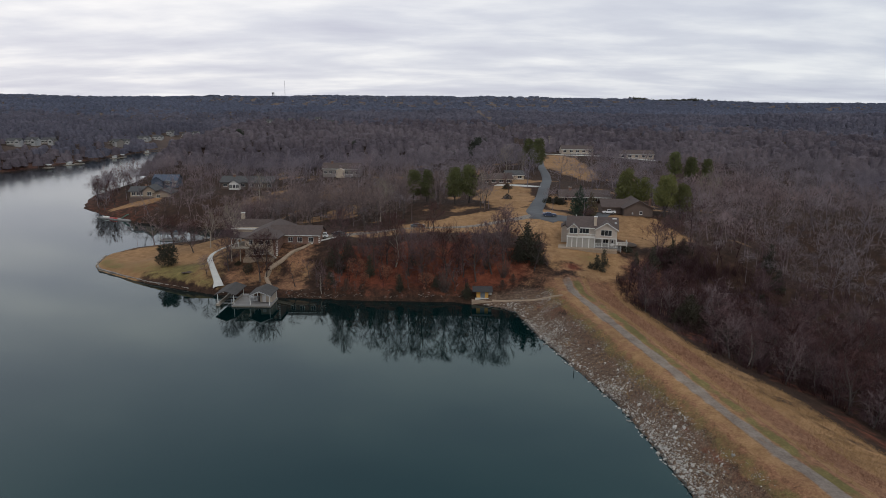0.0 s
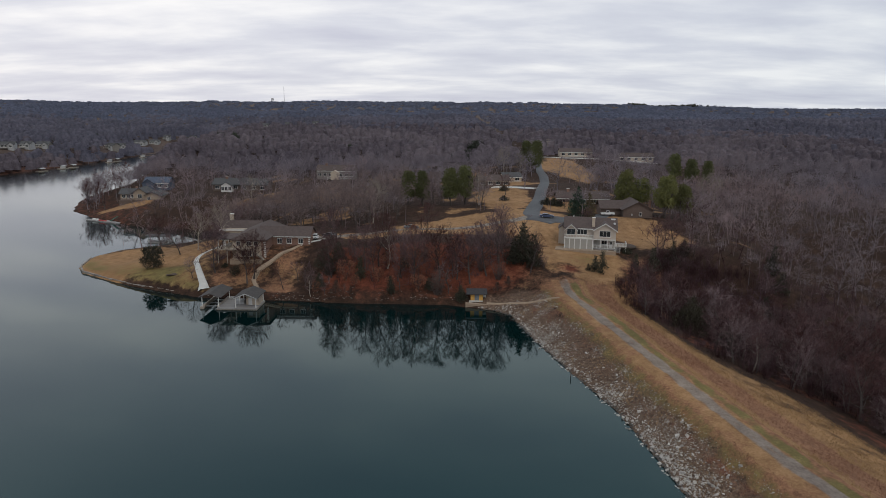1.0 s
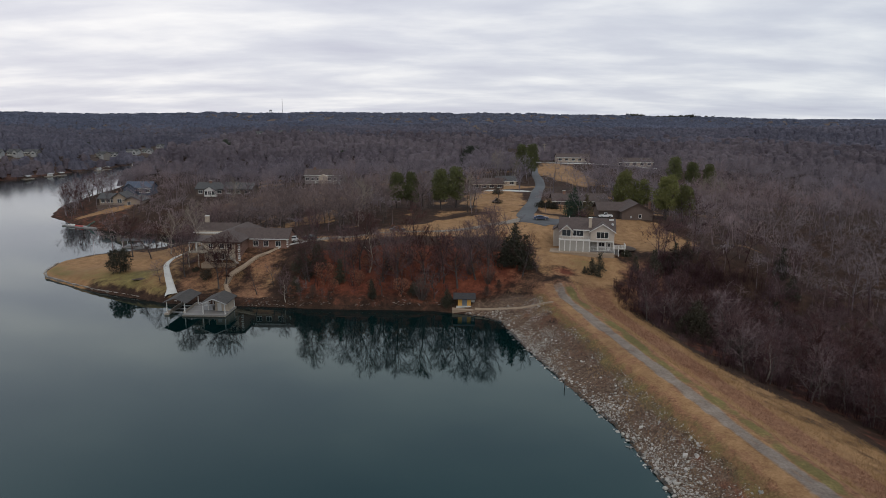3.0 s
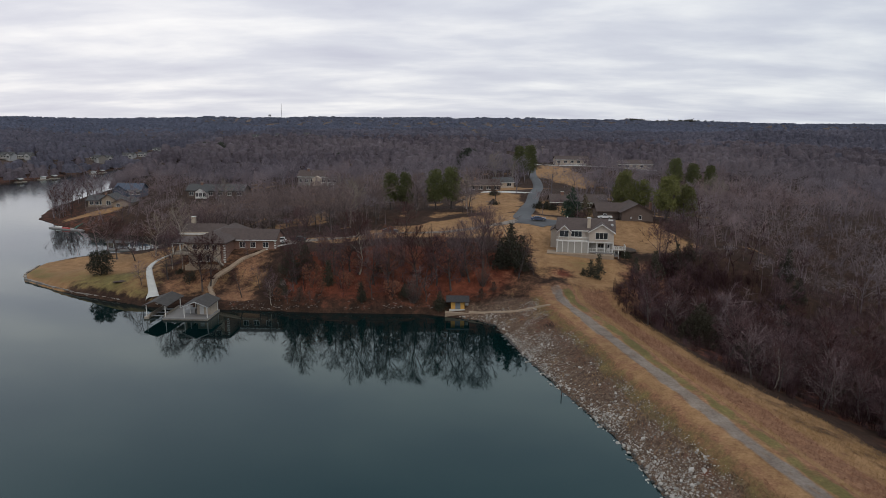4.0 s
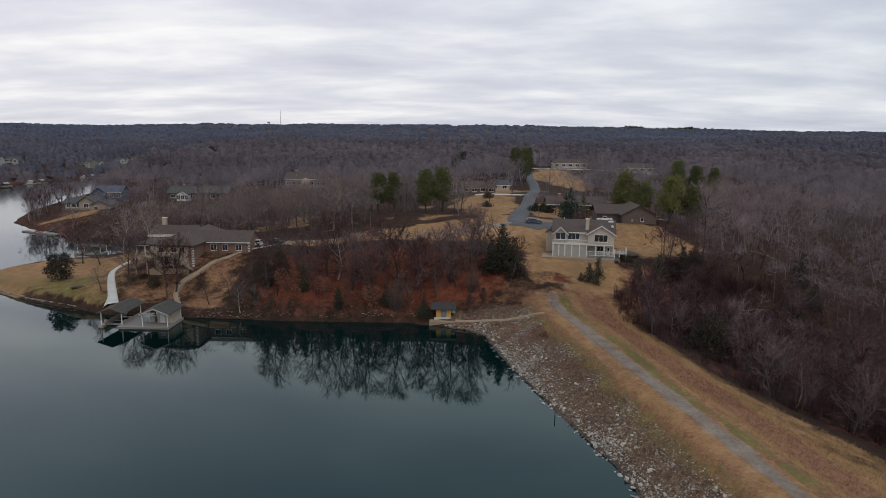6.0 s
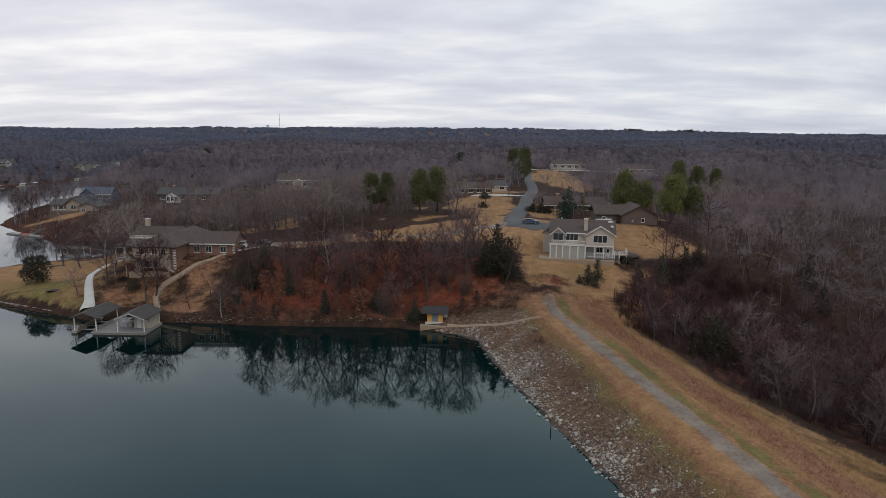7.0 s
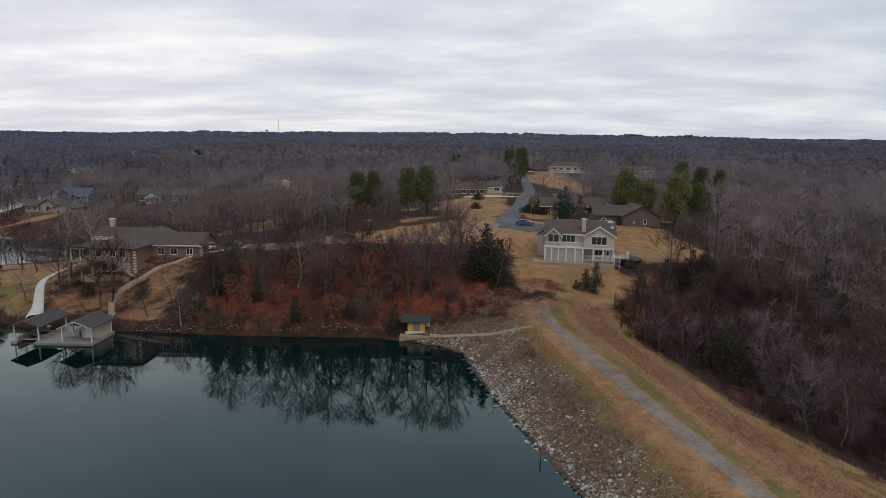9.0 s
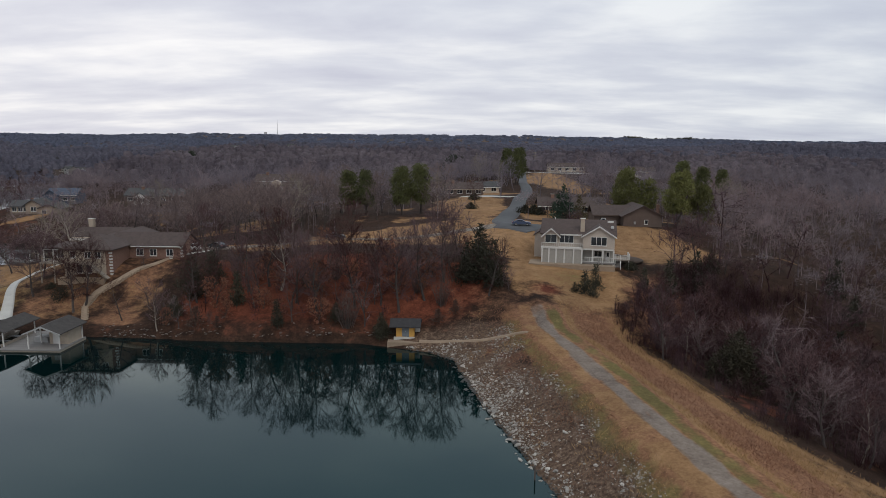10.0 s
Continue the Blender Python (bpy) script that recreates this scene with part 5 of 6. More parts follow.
def house_root(name, x, y, z, turn, label, category="house", group=""):
    ob = tagged(new(name), label, category, group)
    ob.matrix_basis = pose(x, y, z, 0, 0, turn)
    return ob


def main_house():
    """Two-storey beige house with a walk-out lower floor, balcony, front gable and side deck."""
    h = house_root("house", 34.4, 182.8, 9.0, -11.5, "two-storey beige house with brown roof and white trim above the dam")
    W, D, F, E, R = 14.7, 10.5, 4.1, 6.8, 9.1
    part("wall", boxes((0.3, W, 0.0, D, -1.5, E)), SIDING, h)
    part("gable_wall", gable_wall(bmesh.new(), "y", -1.8, 2.0, 8.5, W, E - 0.2, R - 0.65, F), SIDING, h, "beige front gable wall")
    part("wing", gable_wall(bmesh.new(), "y", 4.0, D - 0.5, -1.6, 0.28, 5.8, 6.4, -1.0), SIDING, h)
    part("roof", gable_roof("x", 0.3, W, 0, D, E, R, 0.5), SHINGLE, h, "brown shingle main roof")
    part("gable_roof", gable_roof("y", -1.8, 5.2, 8.5, W, E - 0.2, R - 0.6, 0.4), SHINGLE, h)
    part("bay_roof", gable_roof("y", -1.5, 3.4, 0.5, 3.6, E - 0.35, E + 1.0, 0.35), SHINGLE, h)
    part("wing_roof", gable_roof("y", 4.0, D - 0.5, -1.6, 0.3, 5.8, 6.5, 0.3), SHINGLE, h)
    for a, b, e, r, y in ((8.5, W, E - 0.2, R - 0.6, -2.24), (0.5, 3.6, E - 0.35, E + 1.0, -1.89)):
        m, s = (a + b) / 2, (r - e) / ((b - a) / 2)
        o, lo = 0.42, e - 0.42 * s
        out = [(a - o, lo - 0.06), (m, r - 0.02), (b + o, lo - 0.06), (b + o, lo + 0.2), (m, r + 0.26), (a - o, lo + 0.2)]
        part("fascia", prism(bmesh.new(), out, "y", y - 0.06, y), TRIM, h, "white gable fascia board")
    part("fascia", boxes((3.9, 8.3, -0.58, -0.5, E - 0.34, E - 0.06)), TRIM, h, "white eave board")
    part("bay_wall", gable_wall(bmesh.new(), "y", -1.3, 0.1, 0.6, 3.5, E - 0.35, E + 0.85, F), SIDING, h)
    window(h, 2.05, -1.32, F + 0.95, 2.2, 1.55, 2)
    window(h, 5.2, -0.02, F + 0.85, 2.7, 1.5, 3)
    window(h, 11.6, -1.82, F + 0.75, 3.0, 1.6, 3)
    window(h, 11.6, -0.04, 2.3, 1.4, 1.1, 2)
    # lower storey: screened porch under the balcony, open porch under the gable
    part("lower_wall", boxes((8.5, W, -0.02, 0.3, -1.5, F)), SCREEN, h, "shaded lower wall behind the porch")
    door = part("door", boxes((13.1, 13.95, -0.1, -0.02, 1.36, 3.4)), TRIM, h, "white panelled porch door")
    part("handle", boxes((13.18, 13.24, -0.16, -0.1, 2.3, 2.4)), METAL, door)
    part("door_light", boxes((13.3, 13.75, -0.12, -0.1, 2.35, 3.2)), GLASS, door)
    part("balcony_floor", boxes((0.1, 8.5, -1.75, 0, F - 0.28, F - 0.02)), TRIM, h)
    part("porch_ceiling", boxes((8.5, W, -1.78, -0.02, F - 0.3, F - 0.01)), TRIM, h)
    part("porch_floor", boxes((8.5, W + 0.1, -1.85, -0.02, 1.05, 1.35)), DECKING, h)
    posts = [0.35, 1.75, 3.2, 4.85, 6.7, 8.35]
    first = part("post", boxes((-0.13, 0.13, -0.13, 0.13, -0.9, F - 0.28)), TRIM, h, at=pose(posts[0], -1.6, 0))
    for x in posts[1:] + [10.5, 12.5, W - 0.1]:
        again(first, pose(x, -1.6, 0), h)
    for a, b in zip(posts, posts[1:]):
        part("screen_panel", boxes((a + 0.13, b - 0.13, -1.56, -1.5, 0.85, F - 0.3)), SCREEN, h, "grey lattice screen panel")
    rail(h, 0.2, -1.65, 8.4, -1.65, F - 0.02, 0.95, gap=0.42)
    rail(h, 8.6, -1.7, W, -1.7, 1.35, 1.0, gap=0.42)
    chimney = part("chimney", boxes((7.9, 8.75, 0.5, 1.3, 6, R + 0.75)), STUCCO, h, "tan chimney with a flat cap")
    part("cap", boxes((7.8, 8.85, 0.4, 1.4, R + 0.75, R + 0.87)), TRIM, chimney)
    part("vent", boxes((2.5, 2.7, 5.0, 5.2, R, R + 0.55)), TRIM, h)
    part("vent", boxes((13.4, 14.6, 4.2, 4.5, R - 0.3, R + 0.1)), TRIM, h)
    dish = bmesh.new()
    bmesh.ops.create_cone(dish, cap_ends=True, segments=14, radius1=0.38, radius2=0.1, depth=0.12, matrix=pose(W - 0.4, 1.5, R - 0.9, 60, 0, 20))
    part("dish", dish, GREYWALL, h, "grey satellite dish on the roof")
    # side deck with steps
    part("deck", boxes((W, W + 3.2, -0.6, 3.6, 1.75, 1.95)), TIMBER, h)
    for x, y in ((W + 0.3, -0.4), (W + 3.0, -0.4), (W + 3.0, 3.4)):
        part("deck_post", boxes((x - 0.08, x + 0.08, y - 0.08, y + 0.08, -2.6, 2.9)), TRIM, h)
    rail(h, W + 0.1, -0.55, W + 3.15, -0.55, 1.95, 0.95)
    rail(h, W + 3.15, -0.5, W + 3.15, 3.5, 1.95, 0.95)
    for k in range(7):
        part("deck_step", boxes((W + 0.2 + k * 0.02, W + 1.3, -0.9 - 0.26 * k, -0.62 - 0.26 * k, 1.65 - 0.19 * k, 1.7 - 0.19 * k)), DECKING, h)
    for x in (W + 0.2, W + 1.3):
        bm = bmesh.new()
        prism(bm, [(-0.6, 1.5), (-0.6, 1.7), (-2.5, 0.3), (-2.5, 0.1)], "x", x, x + 0.07)
        prism(bm, [(-0.6, 2.75), (-0.6, 2.85), (-2.5, 1.45), (-2.5, 1.35)], "x", x, x + 0.07)
        part("stair_rail", bm, TRIM, h)
    patio = tagged(mesh_object("patio", [], [], TANSTEP), "pale concrete patio slab below the house", "patio", kind="structure")
    bm = boxes((-2.2, W + 0.2, -3.7, -1.0, -0.6, 0.9), (-2.2, 0.28, -0.99, 1.5, -0.6, 0.9))
    bmesh.ops.bevel(bm, geom=list(bm.edges), offset=0.05, segments=1)
    bm.to_mesh(patio.data)
    patio.matrix_basis = pose(34.4, 182.8, 9.0, 0, 0, -11.5)
    bed = mesh_object("mulch_bed", [], [], MULCH)
    bm = bmesh.new()
    bmesh.ops.create_icosphere(bm, subdivisions=3, radius=1, matrix=Matrix.Translation((17.6, 6.2, 0.8)) @ Matrix.Diagonal((3.6, 3.4, 0.7, 1)))
    bm.to_mesh(bed.data)
    bed.matrix_basis = pose(34.4, 182.8, 9.0, 0, 0, -11.5)
    tagged(bed, "mounded dark mulch bed beside the side deck", "garden bed")


main_house()


def lake_house():
    """L-shaped hip-roofed house with a walk-out floor to the lake, brick corners and a rear wing."""
    h = house_root("house", -51.2, 174.8, 7.4, 0, "tan stucco lake house with brown hip roof and quoined brick corners")
    part("wall", boxes((-9.4, 0, 0, 10, -1.5, 5.0)), STUCCO, h, "tan stucco walk-out wing")
    part("wall", boxes((0.0, 11.0, 7.2, 15, 0.5, 5.0)), BRICK, h, "red-brown brick wing")
    part("brick_face", boxes((0.0, 0.05, 0.5, 7.2, -1.0, 4.9)), BRICK, h, "red-brown brick side wall")
    part("wall", boxes((-19.5, -8.0, 20, 29, 0.5, 4.6)), STUCCO, h)
    part("link_wall", boxes((-10.5, 0, 10, 22, 0, 4.8)), STUCCO, h)
    part("roof", hip_roof(-9.4, 0, 0, 10, 5.0, 7.5, 0.6), SHINGLE, h, "brown hip roof")
    part("roof", gable_roof("x", -4.0, 11.0, 7.2, 15, 5.0, 7.0, 0.5), SHINGLE, h, "brown gable roof of the brick wing")
    part("roof", gable_roof("y", 9, 24, -10.5, 0, 4.8, 6.7, 0.4), SHINGLE, h)
    part("roof", gable_roof("x", -19.5, -8.0, 20, 29, 4.2, 6.3, 0.5), SHINGLE, h)
    part("fascia", boxes((-20.0, -7.6, 19.42, 19.5, 3.95, 4.4)), TRIM, h, "white eave board")
    part("fascia", boxes((0.55, 11.5, 6.6, 6.7, 4.62, 4.84)), TRIM, h, "white eave board")
    part("gable_end", gable_wall(bmesh.new(), "x", 10.8, 11.02, 7.2, 15, 4.9, 6.9, 3.0), BRICK, h)
    corner = part("brick_corner", boxes((-1.1, 0.06, -0.06, 0.5, -1.4, 4.9)), BRICK, h, "brick corner pier with white quoins")
    for k in range(8):
        part("quoin", boxes((-0.34 - 0.12 * (k % 2), 0.1, -0.1, 0.3, 0.0 + 0.6 * k, 0.34 + 0.6 * k)), TRIM, corner)
    corner = part("brick_corner", boxes((10.3, 11.06, 7.14, 7.6, 0.5, 4.9)), BRICK, h, "brick corner pier with white quoins")
    for k in range(6):
        part("quoin", boxes((10.72 - 0.12 * (k % 2), 11.1, 7.1, 7.5, 1.3 + 0.6 * k, 1.64 + 0.6 * k)), TRIM, corner)
    for x in (-7.6, -4.6, -2.6):
        window(h, x, -0.02, 3.4, 1.1 if x > -7 else 0.9, 1.1, 2)
    for x in (2.2, 5.0, 8.4):
        window(h, x, 7.18, 2.8, 1.3, 1.3, 2)
    window(h, -4.5, -0.02, 0.4, 0.9, 1.5, 1)
    window(h, -6.4, -0.02, 0.4, 0.9, 1.5, 1)
    part("deck", boxes((-13.0, -3.4, -2.2, 0, 2.4, 2.6), (-13.0, -9.4, 0, 8, 2.4, 2.6)), TIMBER, h, "timber deck on posts")
    for x in (-12.8, -10.2, -7.5, -4.0):
        part("deck_post", boxes((x - 0.1, x + 0.1, -2.1, -1.9, -1.4, 2.4)), TIMBER, h)
    rail(h, -13.0, -2.1, -3.4, -2.1, 2.6, 0.95, TIMBER, 0.5)
    bm = bmesh.new()
    prism(bm, [(-3.4, 2.3), (-3.4, 2.65), (0.2, -0.35), (-0.25, -0.35)], "y", -2.2, -1.1)
    part("stair", bm, TIMBER, h, "timber stair down from the deck")
    part("porch_beam", boxes((-13.4, -9.4, -0.4, 8.2, 4.9, 5.2)), TRIM, h, "white porch beam")
    for x, y in ((-13.2, -0.2), (-13.2, 4), (-13.2, 8), (-11.3, -0.2)):
        part("porch_post", boxes((x - 0.1, x + 0.1, y - 0.1, y + 0.1, 2.6, 4.9)), TRIM, h)
    part("porch_roof", boxes((-13.7, -9.4, -0.7, 8.4, 5.2, 5.38)), SHINGLE, h)
    part("patio", boxes((-9.5, -0.5, -2.4, -0.05, -1.6, -0.3)), TANSTEP, h, "tan concrete terrace")
    chimney = part("chimney", boxes((-18.6, -17.5, 25.5, 26.5, 4, 8.2)), STUCCO, h, "pale stone chimney")
    part("cap", boxes((-18.7, -17.4, 25.4, 26.6, 8.2, 8.35)), TRIM, chimney)


lake_house()


def ranch(x, y, z, turn, L, W, label, wall, roof, tall=2.7, rise=2.2, hip=False, windows=4, chimney=True, porch=False, sunk=2.0, eave=None):
    """A long low house: walls, roof, eave board, windows, door, chimney; origin at the middle of its front."""
    h = house_root("house", x, y, z, turn, label, group="houses on the hill")
    part("wall", boxes((-L / 2, L / 2, 0, W, -sunk, tall)), wall, h)
    if hip:
        part("roof", hip_roof(-L / 2, L / 2, 0, W, tall, tall + rise), roof, h)
    else:
        part("roof", gable_roof("x", -L / 2, L / 2, 0, W, tall, tall + rise), roof, h)
        part("gable_end", gable_wall(bmesh.new(), "x", -L / 2 + 0.01, -L / 2 + 0.2, 0.02, W - 0.02, tall, tall + rise - 0.05, tall - 0.2), wall, h)
        part("gable_end", gable_wall(bmesh.new(), "x", L / 2 - 0.2, L / 2 - 0.01, 0.02, W - 0.02, tall, tall + rise - 0.05, tall - 0.2), wall, h)
    part("fascia", boxes((-L / 2 - 0.4, L / 2 + 0.4, -0.56, -0.5, tall - 0.42, tall - 0.16)), eave or TRIM, h)
    for k in range(windows):
        window(h, -L / 2 + L * (k + 0.5) / windows, -0.02, 0.9, min(1.9, L / windows * 0.55), 1.25, 2)
    if chimney:
        c = part("chimney", boxes((-L * 0.3, -L * 0.3 + 1.0, W * 0.4, W * 0.4 + 0.9, tall, tall + rise + 1.0)), BRICK, h)
        part("cap", boxes((-L * 0.3 - 0.08, -L * 0.3 + 1.08, W * 0.4 - 0.08, W * 0.4 + 0.98, tall + rise + 1.0, tall + rise + 1.1)), CONCRETE, c)
    if porch:
        part("porch_floor", boxes((-L * 0.2, L * 0.42, -2.6, -0.05, -0.35, -0.1)), DECKING, h)
        for k in range(5):
            part("porch_post", boxes((-L * 0.2 + L * 0.155 * k - 0.08, -L * 0.2 + L * 0.155 * k + 0.08, -2.5, -2.34, -sunk, 0.85)), TRIM, h)
        rail(h, -L * 0.2, -2.45, L * 0.42, -2.45, -0.1, 0.95, gap=0.6)
    return h


def sunroom(h, x0, x1):
    """A white gabled sunroom before the front wall."""
    part("sunroom", gable_wall(bmesh.new(), "y", -3.0, -0.05, x0, x1, 2.6, 4.2, -2.0), TRIM, h, "white gabled sunroom")
    part("roof", gable_roof("y", -3.0, 1.5, x0, x1, 2.6, 4.2, 0.4), SHINGLE2, h)
    for k in range(3):
        window(h, x0 + (x1 - x0) * (k + 0.5) / 3, -3.02, 0.5, 1.2, 1.6, 2)


def hill_houses():
    z = z_at
    # dark brown house with a forward gable and garage wing
    h = house_root("house", 64.0, 219.5, z(64, 222) - 0.2, -3, "dark brown house with low gabled roof and garage wing", group="houses on the hill")
    part("wall", gable_wall(bmesh.new(), "y", 0, 13, -2.5, 7.5, 3.0, 5.6, -2), BROWNWALL, h, "dark brown gable wing")
    part("roof", gable_roof("y", 0, 13, -2.5, 7.5, 3.0, 5.6, 0.6), SHINGLE, h)
    part("wall", boxes((-9.5, -2.5, 4, 13, -2, 2.9)), BROWNWALL, h)
    part("roof", gable_roof("x", -9.5, 2.0, 4, 13, 2.9, 5.0, 0.6), SHINGLE, h)
    part("garage_door", boxes((-8.8, -4.2, 3.92, 4.0, 0, 2.3)), BROWNWALL, h, "dark garage door")
    part("fascia", boxes((-10, -2.6, 3.36, 3.42, 2.5, 2.75)), BROWNWALL, h)
    part("chimney", boxes((7.6, 8.3, 6, 6.8, -1, 5.6)), BRICK, h)
    window(h, 3.4, -0.02, 0.9, 0.8, 1.0, 1)
    part("meter_box", boxes((0.2, 0.7, -0.2, 0, 0.8, 1.5)), METAL, h)
    # behind the drive
    ranch(53, 247, z(53, 247) - 0.6, -3, 20, 9, "long low grey-brown house behind the spruce", BROWNWALL, SHINGLE, 2.7, 2.2, windows=5)
    ranch(21, 288, z(21, 286), 8, 14, 9, "low brown house beside the lane", BROWNWALL, SHINGLE, 2.6, 2.0, eave=STUCCO)
    ranch(31, 306, z(31, 306), 12, 9, 7, "small tan garage house beside the lane", STUCCO, SHINGLE2, 2.6, 1.8, windows=2, chimney=False)
    h = ranch(-100, 302, z(-100, 302) + 0.4, 0, 26, 9, "grey ranch house with dark roof and white sunroom", BROWNWALL, SHINGLE2, 3.0, 2.4, windows=6, eave=SHINGLE2)
    sunroom(h, -8, -3)
    h = ranch(-57, 320, z(-57, 320) + 0.8, 0, 19, 9, "beige house with long porch on the wooded hill", GREIGE, SHINGLE, 3.6, 2.4, windows=7, porch=True)
    part("sunroom", gable_wall(bmesh.new(), "y", -3.2, 0, -11.0 + 9, -11.0 + 13, 2.8, 4.0, -2.0), STUCCO, h)
    tan = house_root("house", -146, 297, z(-146, 297) + 0.2, 6, "tan stucco lakeside house with low angular gables", group="houses on the hill")
    part("wall", boxes((-9, -1, 0, 8, -2.5, 2.7)), DULLTAN, tan)
    part("roof", gable_roof("x", -9, -0.5, 0, 8, 2.7, 4.4, 0.8), SHINGLE2, tan)
    part("wall", gable_wall(bmesh.new(), "y", -1.5, 8, -2.5, 3.2, 3.3, 5.2, -2.5), DULLTAN, tan, "tan gable wing")
    part("roof", gable_roof("y", -1.5, 8, -2.5, 3.2, 3.3, 5.2, 0.7), SHINGLE2, tan)
    part("wall", gable_wall(bmesh.new(), "y", -3.5, 7, 3.2, 10.5, 2.0, 3.6, -2.5), DULLTAN, tan, "tan gable wing")
    part("roof", gable_roof("y", -3.5, 7, 3.2, 10.5, 2.0, 3.6, 0.7), SHINGLE2, tan)
    part("deck", boxes((-8.5, 2.5, -4.0, -0.1, -0.4, -0.15)), BROWNWALL, tan, "dark brown deck")
    part("deck_skirt", boxes((-8.4, 2.4, -3.9, -3.7, -2.6, -0.4)), BROWNWALL, tan)
    rail(tan, -8.4, -3.9, 2.4, -3.9, -0.15, 0.9, mat=BROWNWALL, gap=0.6)
    for x in (-7.4, -5.2, -3.2):
        window(tan, x, -0.02, 0.6, 1.5, 1.5, 2)
    window(tan, 0.4, -1.52, 0.7, 1.8, 1.7, 2)
    window(tan, 5.2, -3.52, 0.0, 1.4, 1.3, 2)
    part("chimney", boxes((-3.6, -2.8, 5, 5.8, 2.5, 5.4)), BRICK, tan)
    h = ranch(-146.5, 315.5, z(-146.5, 315.5) + 0.6, 6, 12, 9, "slate blue house behind the lakeside trees", BLUEWALL, BLUEROOF, 3.2, 2.4, windows=4, chimney=False, sunk=4)
    part("gable_end", gable_wall(bmesh.new(), "y", -2.0, -0.05, -6, -0.5, 3.2, 5.2, -4), BLUEWALL, h)
    part("roof", gable_roof("y", -2.0, 4.0, -6, -0.5, 3.2, 5.2, 0.5), BLUEROOF, h)
    ranch(84, 424, z(84, 424) + 0.4, 0, 21, 9, "pale low house at the top of the lane", STUCCO, SHINGLE, 3.0, 2.0, windows=5, chimney=False, porch=True)
    ranch(118, 404, z(118, 404), 0, 22, 9, "long tan house beyond the woods", STUCCO, SHINGLE, 2.9, 2.2, windows=5, chimney=False)


hill_houses()


def far_houses():
    rng = np.random.default_rng(31)
    for k, (x, y, wall, L) in enumerate(FARSPEC):
        h = ranch(x, y, z_at(x, y) + 1.2, rng.uniform(-25, 25), 0.72 * L, 9, "distant pale house on the far wooded shore", (GREYWALL, GREIGE, GREYWALL)[wall], SHINGLE2, (tall := rng.uniform(2.7, 3.6)), 2.3, windows=4, chimney=False, sunk=4)
        h["group"] = "houses on the far shore"
        window(h, 0.19 * L, -2.22, 0.7, 1.9, 1.5, 2)
        part("deck", boxes((-0.34 * L, 0.03 * L, -2.6, -0.05, -0.3, -0.05)), TIMBER, h)
        rail(h, -0.34 * L, -2.5, 0.03 * L, -2.5, -0.05, 0.95, gap=1.2)
        a, b = 0.05 * L, 0.33 * L
        part("gable_end", gable_wall(bmesh.new(), "y", -2.2, -0.05, a, b, tall, tall + 1.9, -4), GREYWALL, h)
        part("roof", gable_roof("y", -2.2, 3.0, a, b, tall, tall + 1.9, 0.4), SHINGLE2, h)


far_houses()

# ---------- shore, docks, paths ----------
ribbon("path", [(-66.5, 190), (-71, 190.5), (-74.3, 186.5), (-73.2, 180), (-69.6, 172), (-65.5, 164.5), (-64, 161)], [1.1, 1.2, 1.3, 1.4, 1.5, 1.9, 3.0], CONCRETE, 0.08, "pale concrete walk curving down to the dock", "path", 0.1, 10)
ribbon("path", [(-41.5, 184), (-44.5, 180), (-47, 177.5), (-49.5, 173.5), (-52.4, 170), (-52.3, 166.5), (-49.8, 162)], [0.7, 0.8, 0.8, 0.85, 0.9, 0.9, 0.9], TANSTEP, 0.03, "tan stepped walk curving down the lawn", "path", 0.1, 10)
ribbon("path", [(-36.5, 188.5), (-40, 184.5), (-43, 182)], 0.9, CONCRETE, 0.08, "narrow pale walk beside the brick wing", "path", 0.1)
ribbon("driveway", [(-46, 189), (-38, 190), (-28, 196), (-14, 200), (4, 202), (20, 209), (29, 214)], [5, 4, 3, 2.8, 3, 4.5], GRAVEL, 0.05, "gravel drive along the ridge to the lake house", "driveway")
ribbon("driveway", [(56, 226), (53, 219), (49, 213), (44, 211)], [5, 4.5, 5, 6], ASPHALT, 0.12, "asphalt drive to the brown house", "driveway")
ribbon("driveway", [(20, 284), (27, 280), (38, 272)], [3.5, 4, 5], CONCRETE, 0.09, "pale concrete drive beside the lane", "driveway")
ribbon("road", [(52, 424), (70, 417), (92, 412), (130, 398)], [5, 5, 5, 5], CONCRETE, 0.12, "pale road crossing the top of the lane", "road")
ribbon("path", [(10.5, 153.8), (16, 152.3), (22, 149.5), (27.5, 146.5)], [0.35, 0.3, 0.3, 0.25], TANSTEP, 0.1, "low pale concrete edging above the rocks", "path", 0.05)


def path_steps():
    """Treads of the stepped walk, one by one."""
    walk_line = np.array([(-45.8, 178.8), (-47, 177.5), (-49.5, 173.5), (-52.2, 170.2), (-52.5, 167), (-50.2, 162.6)])
    at = np.linspace(0, 1, 36)
    x, y = np.interp(at, np.linspace(0, 1, 6), walk_line[:, 0]), np.interp(at, np.linspace(0, 1, 6), walk_line[:, 1])
    root = tagged(new("step_path"), "tan paver treads set into the sloping lawn", "steps", kind="structure")
    first = None
    for k in range(len(at)):
        a = max(k - 1, 0)
        turn = math.degrees(math.atan2(y[min(k + 1, 35)] - y[a], x[min(k + 1, 35)] - x[a])) - 90
        m = pose(x[k], y[k], z_at(x[k], y[k]) + 0.02, 0, 0, turn)
        if first is None:
            first = part("tread", boxes((-0.62, 0.62, -0.17, 0.17, -0.25, 0.14)), TANSTEP, root, at=m)
        else:
            again(first, m, root)


path_steps()


